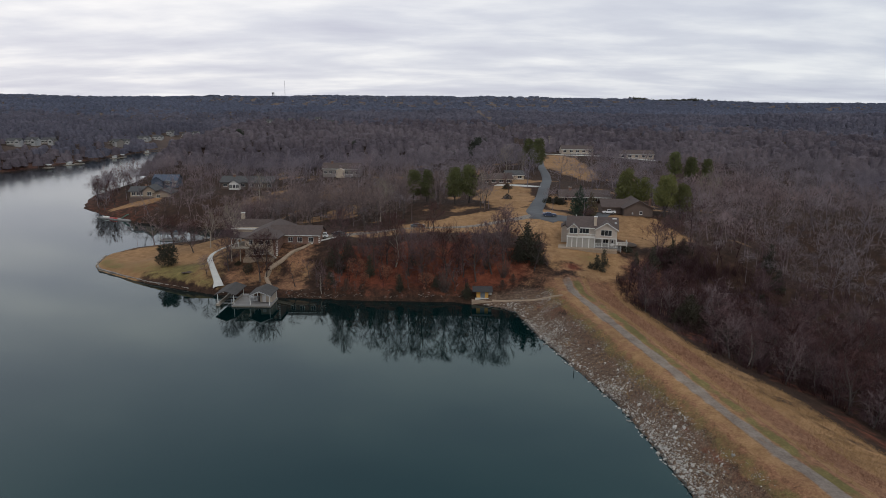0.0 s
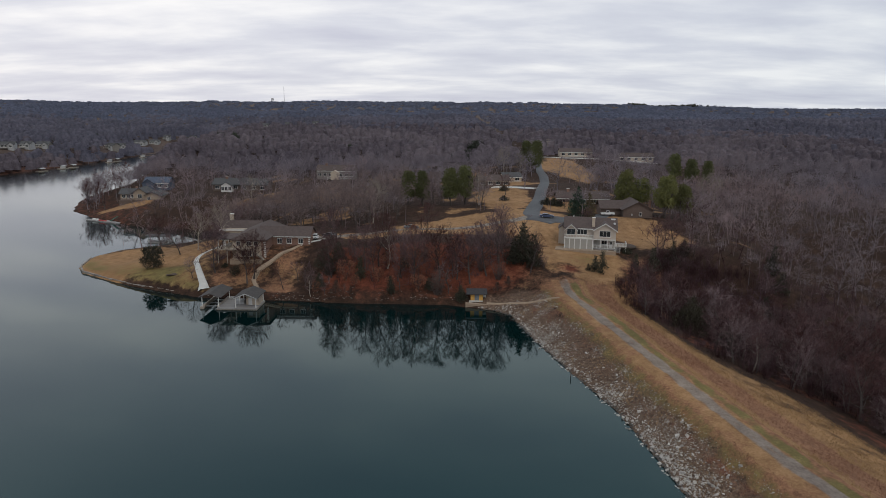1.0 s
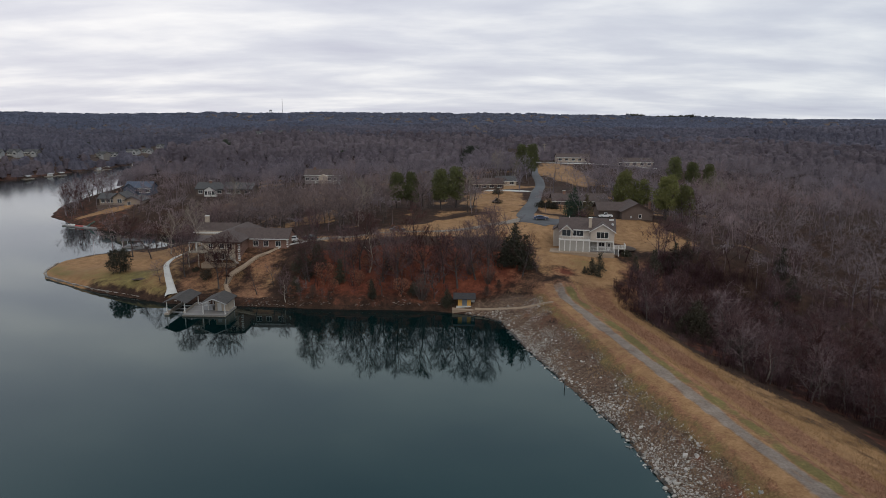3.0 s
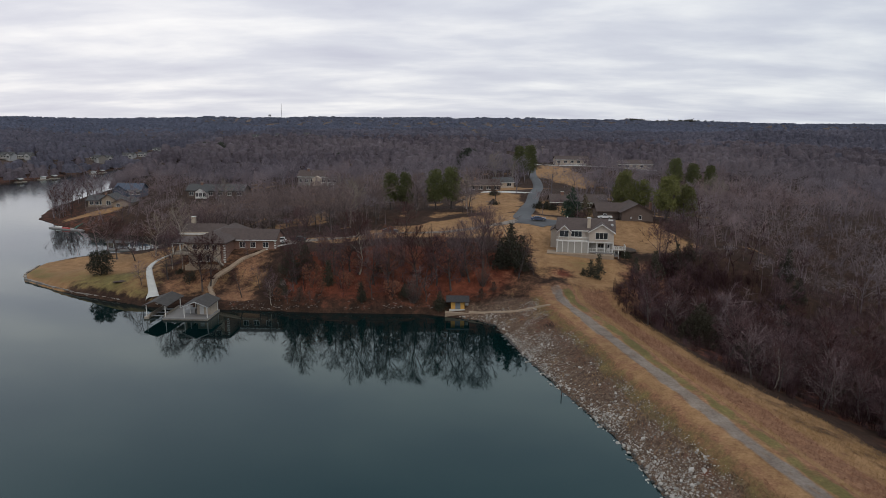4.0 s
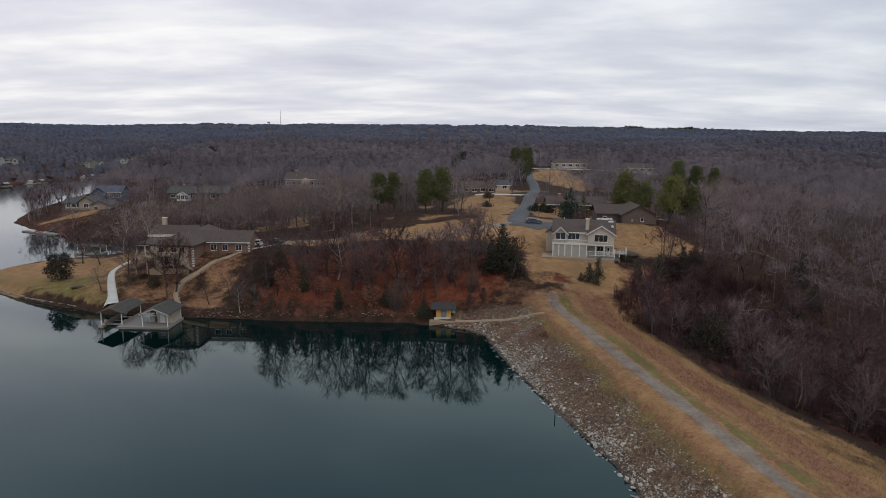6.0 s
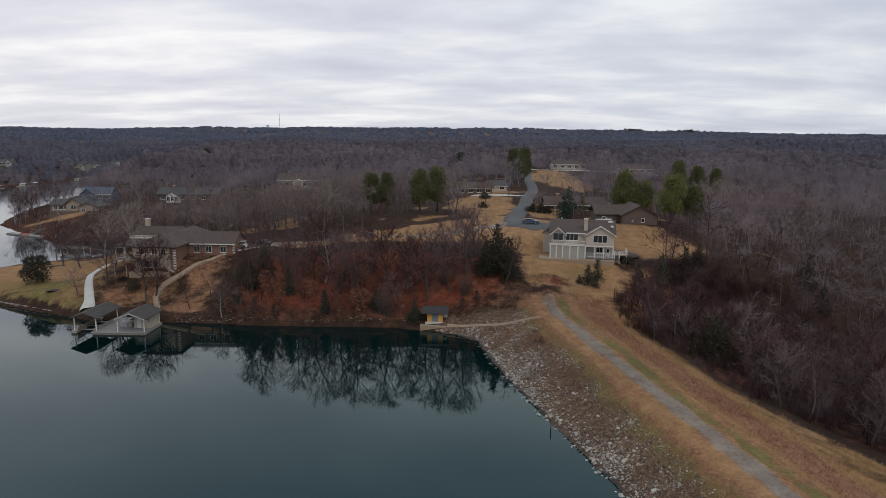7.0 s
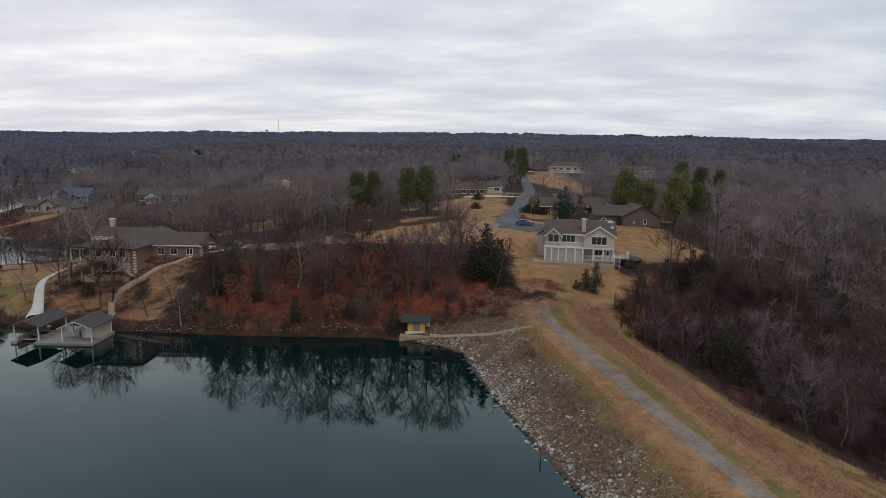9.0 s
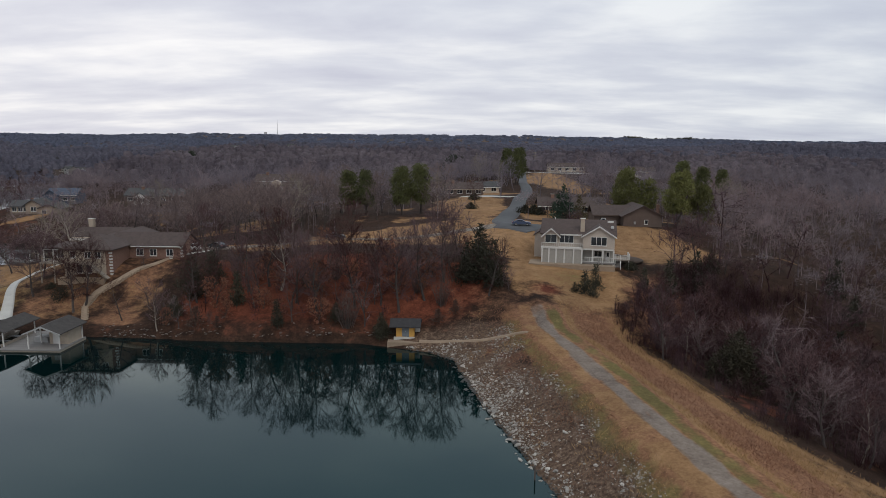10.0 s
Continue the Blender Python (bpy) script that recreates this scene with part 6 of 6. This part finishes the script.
def sea_wall():
    """Low stone wall round the lawn point, in blocks."""
    line = [(-62, 159.6), (-73, 163.6), (-87, 169.6), (-97, 175.6), (-109, 183.3), (-113.2, 189.3), (-116.6, 201)]
    root = tagged(new("sea_wall"), "low grey-brown stone wall along the lawn's water edge", "wall", kind="structure")
    wall_stone = surface("lichened_wall_stone", (0.12, 0.10, 0.085), (0.30, 0.27, 0.235), 1.2, 0.95, 0.6, 0.04, vary=0.25)
    bm = boxes((-0.72, 0.72, -0.28, 0.28, -0.9, 0.62))
    bmesh.ops.bevel(bm, geom=list(bm.edges), offset=0.06, segments=1)
    first = None
    rng = np.random.default_rng(3)
    for (ax, ay), (bx, by) in zip(line, line[1:]):
        n = int(math.dist((ax, ay), (bx, by)) / 1.46)
        turn = math.degrees(math.atan2(by - ay, bx - ax))
        for k in range(n):
            t = (k + 0.5) / n
            m = pose(ax + (bx - ax) * t + rng.normal() * 0.04, ay + (by - ay) * t + rng.normal() * 0.04, rng.uniform(-0.08, 0.06), 0, 0, turn + rng.normal() * 1.5)
            if first is None:
                first = part("wall_stone", bm, wall_stone, root, at=m)
            else:
                again(first, m, root)


sea_wall()


def boat_dock():
    """Deck with a roofed boat slip, a gabled shelter and a storage shed."""
    d = house_root("boat_dock", 0, 0, 0, 0, "grey plank boat dock with two dark-roofed shelters", "dock")
    part("float", boxes((-56.2, -46.3, 148.7, 156.0, -0.3, 0.28)), TIMBER, d, "dark dock frame")
    board = None
    for k in range(33):
        m = pose(-56.2 + 0.3 * k + 0.15, 152.3, 0.42)
        if board is None:
            board = part("plank", boxes((-0.142, 0.142, -3.75, 3.75, -0.14, 0.02)), DECKING, d, at=m)
        else:
            again(board, m, d)
    part("gangway", boxes((-57.0, -53.5, 156.0, 161.3, 0.3, 0.5)), DECKING, d)
    part("finger_pier", boxes((-60.6, -59.6, 149.4, 160.2, -0.3, 0.45)), TIMBER, d)
    post = None
    for x, y, h in ((-60.1, 149.8, 3.1), (-60.1, 157.6, 3.1), (-56.0, 149.8, 3.1), (-56.0, 157.6, 3.1), (-51.6, 149.2, 2.9), (-46.6, 149.2, 2.9), (-51.6, 152.4, 2.9), (-51.6, 155.5, 2.9), (-46.6, 155.5, 2.9)):
        m = pose(x, y, 0.3)
        if post is None:
            post = part("post", boxes((-0.08, 0.08, -0.08, 0.08, -1.2, 2.75)), TRIM, d, "pale square post", m)
        else:
            again(post, m, d)
    part("roof", gable_roof("y", 149.6, 157.8, -60.3, -55.7, 3.05, 3.9, 0.45, 0.14), DOCKROOF, d, "dark grey-brown slip roof")
    part("roof", gable_roof("y", 149.0, 155.8, -51.7, -46.4, 3.05, 4.1, 0.4, 0.14), DOCKROOF, d, "dark grey-brown gable roof")
    for y in (148.52,):
        part("truss", prism(bmesh.new(), [(-52.1, 2.78), (-49.05, 4.0), (-46.0, 2.78), (-46.0, 2.98), (-49.05, 4.24), (-52.1, 2.98)], "y", y, y + 0.1), GREYWALL, d, "pale front truss")
    shed = part("shed", boxes((-49.8, -46.7, 151.8, 155.4, 0.44, 2.95)), STUCCO, d, "cream storage shed under the roof")
    part("shed_door", boxes((-49.2, -48.3, 151.73, 151.8, 0.5, 2.3)), TRIM, shed)
    part("locker", boxes((-52.8, -50.6, 152.5, 154.2, 0.44, 1.35)), GREYWALL, d, "white deck locker")
    for k in range(3):
        part("lift_beam", boxes((-59.6, -56.2, 150.6 + 2.6 * k, 150.8 + 2.6 * k, 0.3, 0.5)), METAL, d)
    part("slip_rail", boxes((-59.55, -59.4, 149.6, 157.4, 0.45, 1.1), (-56.35, -56.2, 149.6, 157.4, 0.45, 0.9)), TIMBER, d)


boat_dock()


def boat_hut():
    h = house_root("boat_hut", 6.1, 155.4, 1.35, -1, "small ochre wooden boat hut with grey door by the water", "hut")
    h.matrix_basis = pose(6.5, 155.4, 1.35, 0, 0, -1) @ Matrix.Diagonal((0.88, 0.9, 0.9, 1))
    part("wall", boxes((0, 1.1, 0, 3.2, -0.3, 2.15), (2.5, 3.5, 0, 3.2, -0.3, 2.15), (1.1, 2.5, 0.15, 3.2, -0.3, 2.15)), YELLOW, h, "ochre boarded walls")
    door = part("door", boxes((1.15, 2.45, 0.02, 0.12, 0, 2.0)), DOORBLUE, h, "grey-blue double door")
    part("handle", boxes((1.76, 1.84, -0.03, 0.02, 0.95, 1.1)), METAL, door)
    part("roof", gable_roof("x", -0.7, 4.2, -0.1, 3.3, 2.1, 2.95, 0.55, 0.14), DARKROOF, h, "weathered near-black roof")
    part("sill", boxes((-0.4, 3.6, -0.55, -0.05, -0.5, -0.02)), CONCRETE, h, "white front sill")
    part("cooler", boxes((3.6, 4.5, 0.8, 1.6, 0.7, 1.5)), GREYWALL, h, "white box on the side wall")
    bm = boxes((-1.0, 6.5, -1.9, 1.5, -1.6, -0.45))
    bmesh.ops.bevel(bm, geom=list(bm.edges), offset=0.2, segments=2)
    pad = tagged(mesh_object("landing", [], [], TANSTEP), "tan earth and concrete landing below the hut", "landing", kind="structure")
    bm.to_mesh(pad.data)
    pad.matrix_basis = pose(6.2, 155.4, 1.35, 0, 0, -1)


boat_hut()


def cove_docks():
    d = house_root("dock_shelter", -106.5, 229.5, 0, -4, "flat dark-roofed dock shelter in the cove", "dock")
    part("deck", boxes((-4, 4, -1.8, 1.8, -0.2, 0.4)), DECKING, d)
    for x in (-3.8, 3.8):
        for y in (-1.6, 1.6):
            part("post", boxes((x - 0.1, x + 0.1, y - 0.1, y + 0.1, -1, 2.7)), TRIM, d)
    part("roof", gable_roof("x", -4.2, 4.2, -2.0, 2.0, 2.7, 3.1, 0.3, 0.16), SHINGLE2, d)
    d = house_root("swim_dock", -150, 272.5, 0, -24, "low weathered dock with red and white deck clutter", "dock")
    part("deck", boxes((-11, 9, -1.4, 1.4, -0.3, 0.45)), DECKING, d)
    part("deck", boxes((-2, 6, 1.4, 5.0, -0.3, 0.45)), TIMBER, d)
    part("canoe", boxes((-3.5, 0.8, -0.9, -0.2, 0.45, 0.85)), paint("red_canoe", (0.45, 0.04, 0.03)), d, "red upturned canoe")
    part("bench", boxes((-8, -5, -0.6, 0.4, 0.45, 0.95)), TRIM, d)
    part("slide", prism(bmesh.new(), [(2.0, 0.45), (6.5, 2.6), (6.5, 2.9), (1.6, 0.6)], "y", 0.6, 1.3), paint("green_slide", (0.10, 0.22, 0.18)), d, "green ramp on the dock")
    for k, (x, y, turn) in enumerate([(-325, 503, 80), (-323, 528, 80), (-322, 541, 85), (-322, 600, 85), (-323, 616, 85), (-325, 672, 85)]):
        e = house_root("dock_shelter", x, y, 0, turn, "distant pale boat dock on the far shore", "dock", "far docks")
        part("deck", boxes((-3.8, 3.8, -2.4, 2.4, -0.3, 0.5)), TIMBER, e)
        part("shed", boxes((-1.6, 1.6, -1.0, 1.6, 0.5, 2.2)), TRIM if k % 2 else BROWNWALL, e)
        part("roof", gable_roof("x", -2.2, 2.2, -1.5, 2.0, 2.2, 2.8, 0.3, 0.15), GREYWALL, e)


cove_docks()


def car(name, x, y, turn, color, label, kind="suv"):
    """A parked vehicle facing local +x: shaped body, glasshouse, lamps, bumpers, wheels."""
    z = max(z_at(x, y), z_at(x + 1, y), z_at(x - 1, y)) + 0.12
    root = house_root(name, x, y, z, turn, label, "car")
    tint = paint(name + "_paint", color)
    low = [(-2.3, 0.38), (2.25, 0.36), (2.35, 0.62), (2.2, 0.86), (1.15, 1.0), (-2.2, 1.04), (-2.38, 0.7)]
    top = {"suv": [(1.05, 0.98), (0.35, 1.58), (-1.8, 1.62), (-2.2, 1.02)], "sedan": [(0.95, 0.98), (0.2, 1.42), (-0.95, 1.44), (-1.75, 1.02)], "pickup": [(1.0, 0.98), (0.45, 1.66), (-0.5, 1.7), (-0.75, 1.02)]}[kind]
    bm = prism(bmesh.new(), low, "y", -0.9, 0.9)
    bmesh.ops.bevel(bm, geom=list(bm.edges), offset=0.09, segments=2)
    part("body", bm, tint, root)
    bm = prism(bmesh.new(), top, "y", -0.78, 0.78)
    bmesh.ops.bevel(bm, geom=list(bm.edges), offset=0.08, segments=2)
    part("cabin", bm, tint, root)
    (ax, az), (bx, bz), (cx, cz), (dx, dz) = top
    side = [(ax - 0.25, az + 0.08), (bx - 0.08, bz - 0.1), (cx + 0.1, cz - 0.12), (dx + 0.2, dz + 0.08)]
    part("side_glass", prism(bmesh.new(), side, "y", -0.792, -0.76), GLASS, root)
    part("side_glass", prism(bmesh.new(), side, "y", 0.76, 0.792), GLASS, root)
    part("windscreen", prism(bmesh.new(), [(ax - 0.06, az + 0.1), (bx + 0.04, bz - 0.1), (bx + 0.1, bz - 0.1), (ax + 0.03, az + 0.1)], "y", -0.66, 0.66), GLASS, root)
    part("rear_glass", prism(bmesh.new(), [(dx + 0.05, dz + 0.12), (cx - 0.02, cz - 0.12), (cx - 0.08, cz - 0.12), (dx - 0.03, dz + 0.12)], "y", -0.64, 0.64), GLASS, root)
    for s in (-0.7, 0.7):
        part("headlight", boxes((2.2, 2.33, s - 0.16, s + 0.16, 0.66, 0.8)), TRIM, root)
        part("tail_light", boxes((-2.39, -2.28, s - 0.12, s + 0.12, 0.72, 0.92)), paint("tail_red", (0.3, 0.01, 0.01)), root)
    part("bumper", boxes((2.28, 2.4, -0.8, 0.8, 0.36, 0.52)), RUBBER, root)
    for sx in (-1.4, 1.42):
        for sy in (-0.82, 0.82):
            bm = bmesh.new()
            bmesh.ops.create_cone(bm, cap_ends=True, segments=16, radius1=0.34, radius2=0.34, depth=0.22, matrix=pose(0, 0, 0, 90))
            wheel = part("wheel", bm, RUBBER, root, at=pose(sx, sy, 0.34))
            bm = bmesh.new()
            bmesh.ops.create_cone(bm, cap_ends=True, segments=12, radius1=0.2, radius2=0.18, depth=0.25, matrix=pose(0, 0, 0, 90))
            part("rim", bm, METAL, wheel)
    return root


car("white_suv", -40.9, 187.2, 186, (0.72, 0.73, 0.74), "white sport utility car on the gravel drive")
car("dark_car", -36.0, 190.5, 150, (0.035, 0.04, 0.05), "dark car parked on the gravel drive", "sedan")
car("grey_car", -11.4, 199.8, 12, (0.10, 0.12, 0.15), "grey-blue car on the drive across the lawn", "sedan")
car("blue_car", 33.6, 211.6, -6, (0.035, 0.055, 0.11), "dark blue saloon car parked on the lane", "sedan")
car("pickup_truck", 57.0, 223.5, 178, (0.72, 0.72, 0.72), "white pickup truck on the brown house's drive", "pickup")


def poles_and_towers():
    def pole(name, x, y, h, r, label, arms=0):
        z = z_at(x, y)
        p = house_root(name, x, y, z, 0, label, "pole")
        bm = bmesh.new()
        bmesh.ops.create_cone(bm, cap_ends=True, segments=8, radius1=r, radius2=r * 0.6, depth=h, matrix=pose(0, 0, h / 2))
        part("shaft", bm, TIMBER if arms else METAL, p)
        for k in range(arms):
            part("crossarm", boxes((-1.2, 1.2, -0.09, 0.09, h - 0.6 - 1.4 * k, h - 0.4 - 1.4 * k)), TIMBER, p)
        return p

    pole("utility_pole", 66, 430, 11.5, 0.22, "weathered utility pole at the top of the lane", 2)
    pole("utility_pole", 60, 436, 8, 0.2, "shorter utility pole at the top of the lane", 1)
    mast = pole("radio_mast", -772, 3000, 76, 1.1, "thin radio mast on the skyline hill")
    part("guy", boxes((-0.5, 0.5, -0.5, 0.5, 70, 78)), METAL, mast)
    tank = house_root("water_tower", -830, 3010, z_at(-830, 3010), 0, "pale water tower on the skyline hill", "tower")
    bm = bmesh.new()
    bmesh.ops.create_uvsphere(bm, u_segments=14, v_segments=8, radius=1, matrix=Matrix.Translation((0, 0, 22)) @ Matrix.Diagonal((7, 7, 3.5, 1)))
    part("tank", bm, GREYWALL, tank)
    for a in range(5):
        x, y = 5 * math.cos(a * 1.257), 5 * math.sin(a * 1.257)
        part("leg", boxes((x - 0.6, x + 0.6, y - 0.6, y + 0.6, 0, 20)), METAL, tank)
    stake = house_root("stake", 23.9, 111.2, 0, 0, "thin dark stake standing in the shallow water", "post")
    part("shaft", boxes((-0.06, 0.06, -0.06, 0.06, -1.2, 1.5)), BROWNWALL, stake)


poles_and_towers()


def dry_grass():
    """Tall dry stems on the slopes of the dam and at the wood's edge."""
    rng = np.random.default_rng(77)
    n = 170000
    x, y = rng.uniform(18, 78, n), rng.uniform(58, 160, n)
    s, d = crest_offset(x, y), shore_distance(x, y)
    wave = value_noise(x, y, 5) + 0.6 * value_noise(x, y, 14)
    up = (s < -3.2) & (d > 1.5) & (rng.random(n) < np.clip(0.3 + 0.9 * wave + 0.5 * np.exp(-((s + 6) / 2) ** 2) - 0.02 * (-s), 0, 1))
    down = (s > 3.6) & (s < 17 + 9 * step(-y, -126, -100)) & (rng.random(n) < np.clip(0.6 + 0.7 * wave - 0.03 * np.clip(s - 12, 0, 9), 0, 1))
    keep = up | down
    x, y, s = x[keep], y[keep], s[keep]
    gold = (s > 11.8 + 1.5 * value_noise(x, y, 3)) | (s > 0) & (s < 5.7) | (s < 0) & (value_noise(x, y, 4) > -0.05)
    for name, pick, dark, light, label in (("russet_stems", ~gold, (0.130, 0.060, 0.035), (0.275, 0.138, 0.080), "tall dry russet grass on the dam's slopes"),
                                           ("golden_stems", gold, (0.175, 0.098, 0.042), (0.38, 0.235, 0.104), "matted golden grass on the dam's slopes")):
        c, m = Cloth(78), int(pick.sum())
        c.slivers(np.stack([x[pick], y[pick], height(x[pick], y[pick]) - 0.03], 1), np.stack([rng.normal(size=m) * 0.24, rng.normal(size=m) * 0.24, rng.uniform(0.12, 0.5, m)], 1), np.full(m, 0.06))
        v, f = c.arrays()
        tagged(new("dry_grass", fast_mesh("dry_grass", v, f, [surface(name, dark, light, 0.3, 0.95, 0, vary=0.25, island=True)])), label, "grass", kind="stuff")


dry_grass()


def leaf_piles():
    for x, y, a in ((-75, 168.5, 2.2), (-97, 204, 3.0)):
        bm = bmesh.new()
        bmesh.ops.create_icosphere(bm, subdivisions=3, radius=1, matrix=Matrix.Translation((0, 0, 0)) @ Matrix.Diagonal((a, 0.8, 0.22, 1)))
        for v in bm.verts:
            v.co += noise.noise_vector(v.co * 1.7) * 0.2
        me = bpy.data.meshes.new("leaf_pile")
        bm.to_mesh(me)
        me.materials.append(MULCH)
        ob = tagged(new("leaf_pile", me), "dark low heap of dead leaves on the lawn", "leaf pile")
        ob.matrix_basis = pose(x, y, z_at(x, y), 0, 0, 24)


leaf_piles()


def hedges():
    spots = [(38, 241, 1.3), (40.4, 240.4, 1.4), (42.8, 240, 1.1), (22, 247, 1.0), (24, 272, 1.2), (-62, 172.5, 0.6), (52.5, 179.5, 0.8)]
    root = tree_thing("shrub", cedar(141, 1.8, 2.0, 60, 0.3), BARK, CEDAR, "dark clipped evergreen shrub beside the lane", "shrub", "shrubs")
    plant(root, spots, np.random.default_rng(6), 0.5, 1.0)


hedges()

# ---------- riprap ----------


def riprap():
    rng = np.random.default_rng(61)
    shapes = []
    for k in range(6):
        bm = bmesh.new()
        bmesh.ops.create_icosphere(bm, subdivisions=1, radius=1)
        for v in bm.verts:
            v.co = Vector((v.co.x, v.co.y * rng.uniform(0.6, 0.95), v.co.z * 0.6)) * rng.uniform(0.5, 1.35)
        bmesh.ops.triangulate(bm, faces=bm.faces)
        shapes.append((np.array([v.co[:] for v in bm.verts]), np.array([[v.index for v in f.verts] for f in bm.faces], np.int32)))
        bm.free()
    bits = []
    for k in range(5):
        v = np.array([(1, 0, 0), (-1, 0, 0), (0, 1, 0), (0, -1, 0), (0, 0, 0.75), (0, 0, -0.6)]) * rng.uniform(0.6, 1.4, (6, 1)) + rng.normal(size=(6, 3)) * 0.15
        bits.append((v, np.array([(0, 2, 4), (2, 1, 4), (1, 3, 4), (3, 0, 4), (2, 0, 5), (1, 2, 5), (3, 1, 5), (0, 3, 5)], np.int32)))
    n = 230000
    x, y = rng.uniform(8, 50, n), rng.uniform(48, 153, n)
    s, d = crest_offset(x, y), shore_distance(x, y)
    u, w = 0.8 * x + 0.6 * y, 0.8 * y - 0.6 * x
    wave = value_noise(u, w, 3.1) + 0.8 * value_noise(u, w, 9)
    chance = np.clip(np.exp(-np.clip(d - 0.9, 0, 99) / 3.6) * 0.62 + 0.62 * wave - 0.04, 0.01, 1)
    keep = (s < -4.6) & (d > -0.6) & (rng.random(n) < chance)
    x, y, d = x[keep], y[keep], d[keep]
    size = np.clip(rng.lognormal(-2.48, 0.52, len(x)) * (0.75 + 0.5 * np.exp(-np.clip(d, 0, 99) / 3)), 0.06, 0.5)
    z = np.maximum(height(x, y), -0.1) + size * 0.12
    order = np.argsort(-size * (y < 130) * (y > 60))
    root = tagged(new("riprap"), "bank of broken pale limestone along the dam's waterline", "rocks", kind="structure")
    meshes = []
    for v, f in shapes:
        meshes.append(fast_mesh("stone", v, f, [STONE]))
    for k in order[:290]:
        ob = new("stone", meshes[k % 6])
        ob.parent = root
        ob.matrix_basis = pose(x[k], y[k], z[k], rng.uniform(-25, 25), rng.uniform(-25, 25), rng.uniform(0, 360)) @ Matrix.Diagonal((*([size[k]] * 3), 1))
    V, F, m = [], [], 0
    wet = d < 0.45
    tone = []
    for k in order[290:]:
        tone += [int(wet[k])] * 8
        v, f = bits[k % 5]
        a = rng.uniform(0, 6.28)
        c, t = math.cos(a) * size[k], math.sin(a) * size[k]
        V.append(np.stack([v[:, 0] * c - v[:, 1] * t + x[k], v[:, 0] * t + v[:, 1] * c + y[k], v[:, 2] * size[k] + z[k]], 1))
        F.append(f + m)
        m += len(v)
    ob = new("rubble", fast_mesh("rubble", np.concatenate(V), np.concatenate(F), [STONES, WETSTONE], tone))
    ob.parent = root
    tagged(ob, "smaller broken stones between the larger rocks", kind="stuff")


riprap()


LEDGE = surface("grey_ledge_stone", (0.07, 0.058, 0.05), (0.19, 0.165, 0.145), 1.5, 0.95, 0.5, 0.03, vary=0.35)


def shore_stones():
    """Flat ledges and loose stones along the wooded shore."""
    rng = np.random.default_rng(66)
    root = tagged(new("shore_stones"), "flat grey stones along the wooded shoreline", "rocks", kind="structure")
    first = []
    for k in range(3):
        bm = bmesh.new()
        bmesh.ops.create_icosphere(bm, subdivisions=1, radius=1)
        for v in bm.verts:
            v.co = Vector((v.co.x * 1.8, v.co.y * 0.8, v.co.z * 0.35)) * rng.uniform(0.8, 1.15)
        first.append(bm)
    meshes = []
    for bm in first:
        me = bpy.data.meshes.new("stone")
        bm.to_mesh(me)
        bm.free()
        me.materials.append(LEDGE)
        meshes.append(me)
    for k in range(190):
        x = rng.uniform(-45, -24) if k < 130 else rng.uniform(-18, 4)
        y = 156.7 + rng.exponential(1.1) if k < 130 else 156.3 + rng.exponential(0.6)
        ob = new("stone", meshes[k % 3])
        ob.parent = root
        s = rng.uniform(0.07, 0.16) + 0.12 * rng.random() ** 3
        ob.matrix_basis = pose(x, y, z_at(x, y) + 0.05, 0, 0, rng.uniform(0, 360)) @ Matrix.Diagonal((s, s, s, 1))


shore_stones()
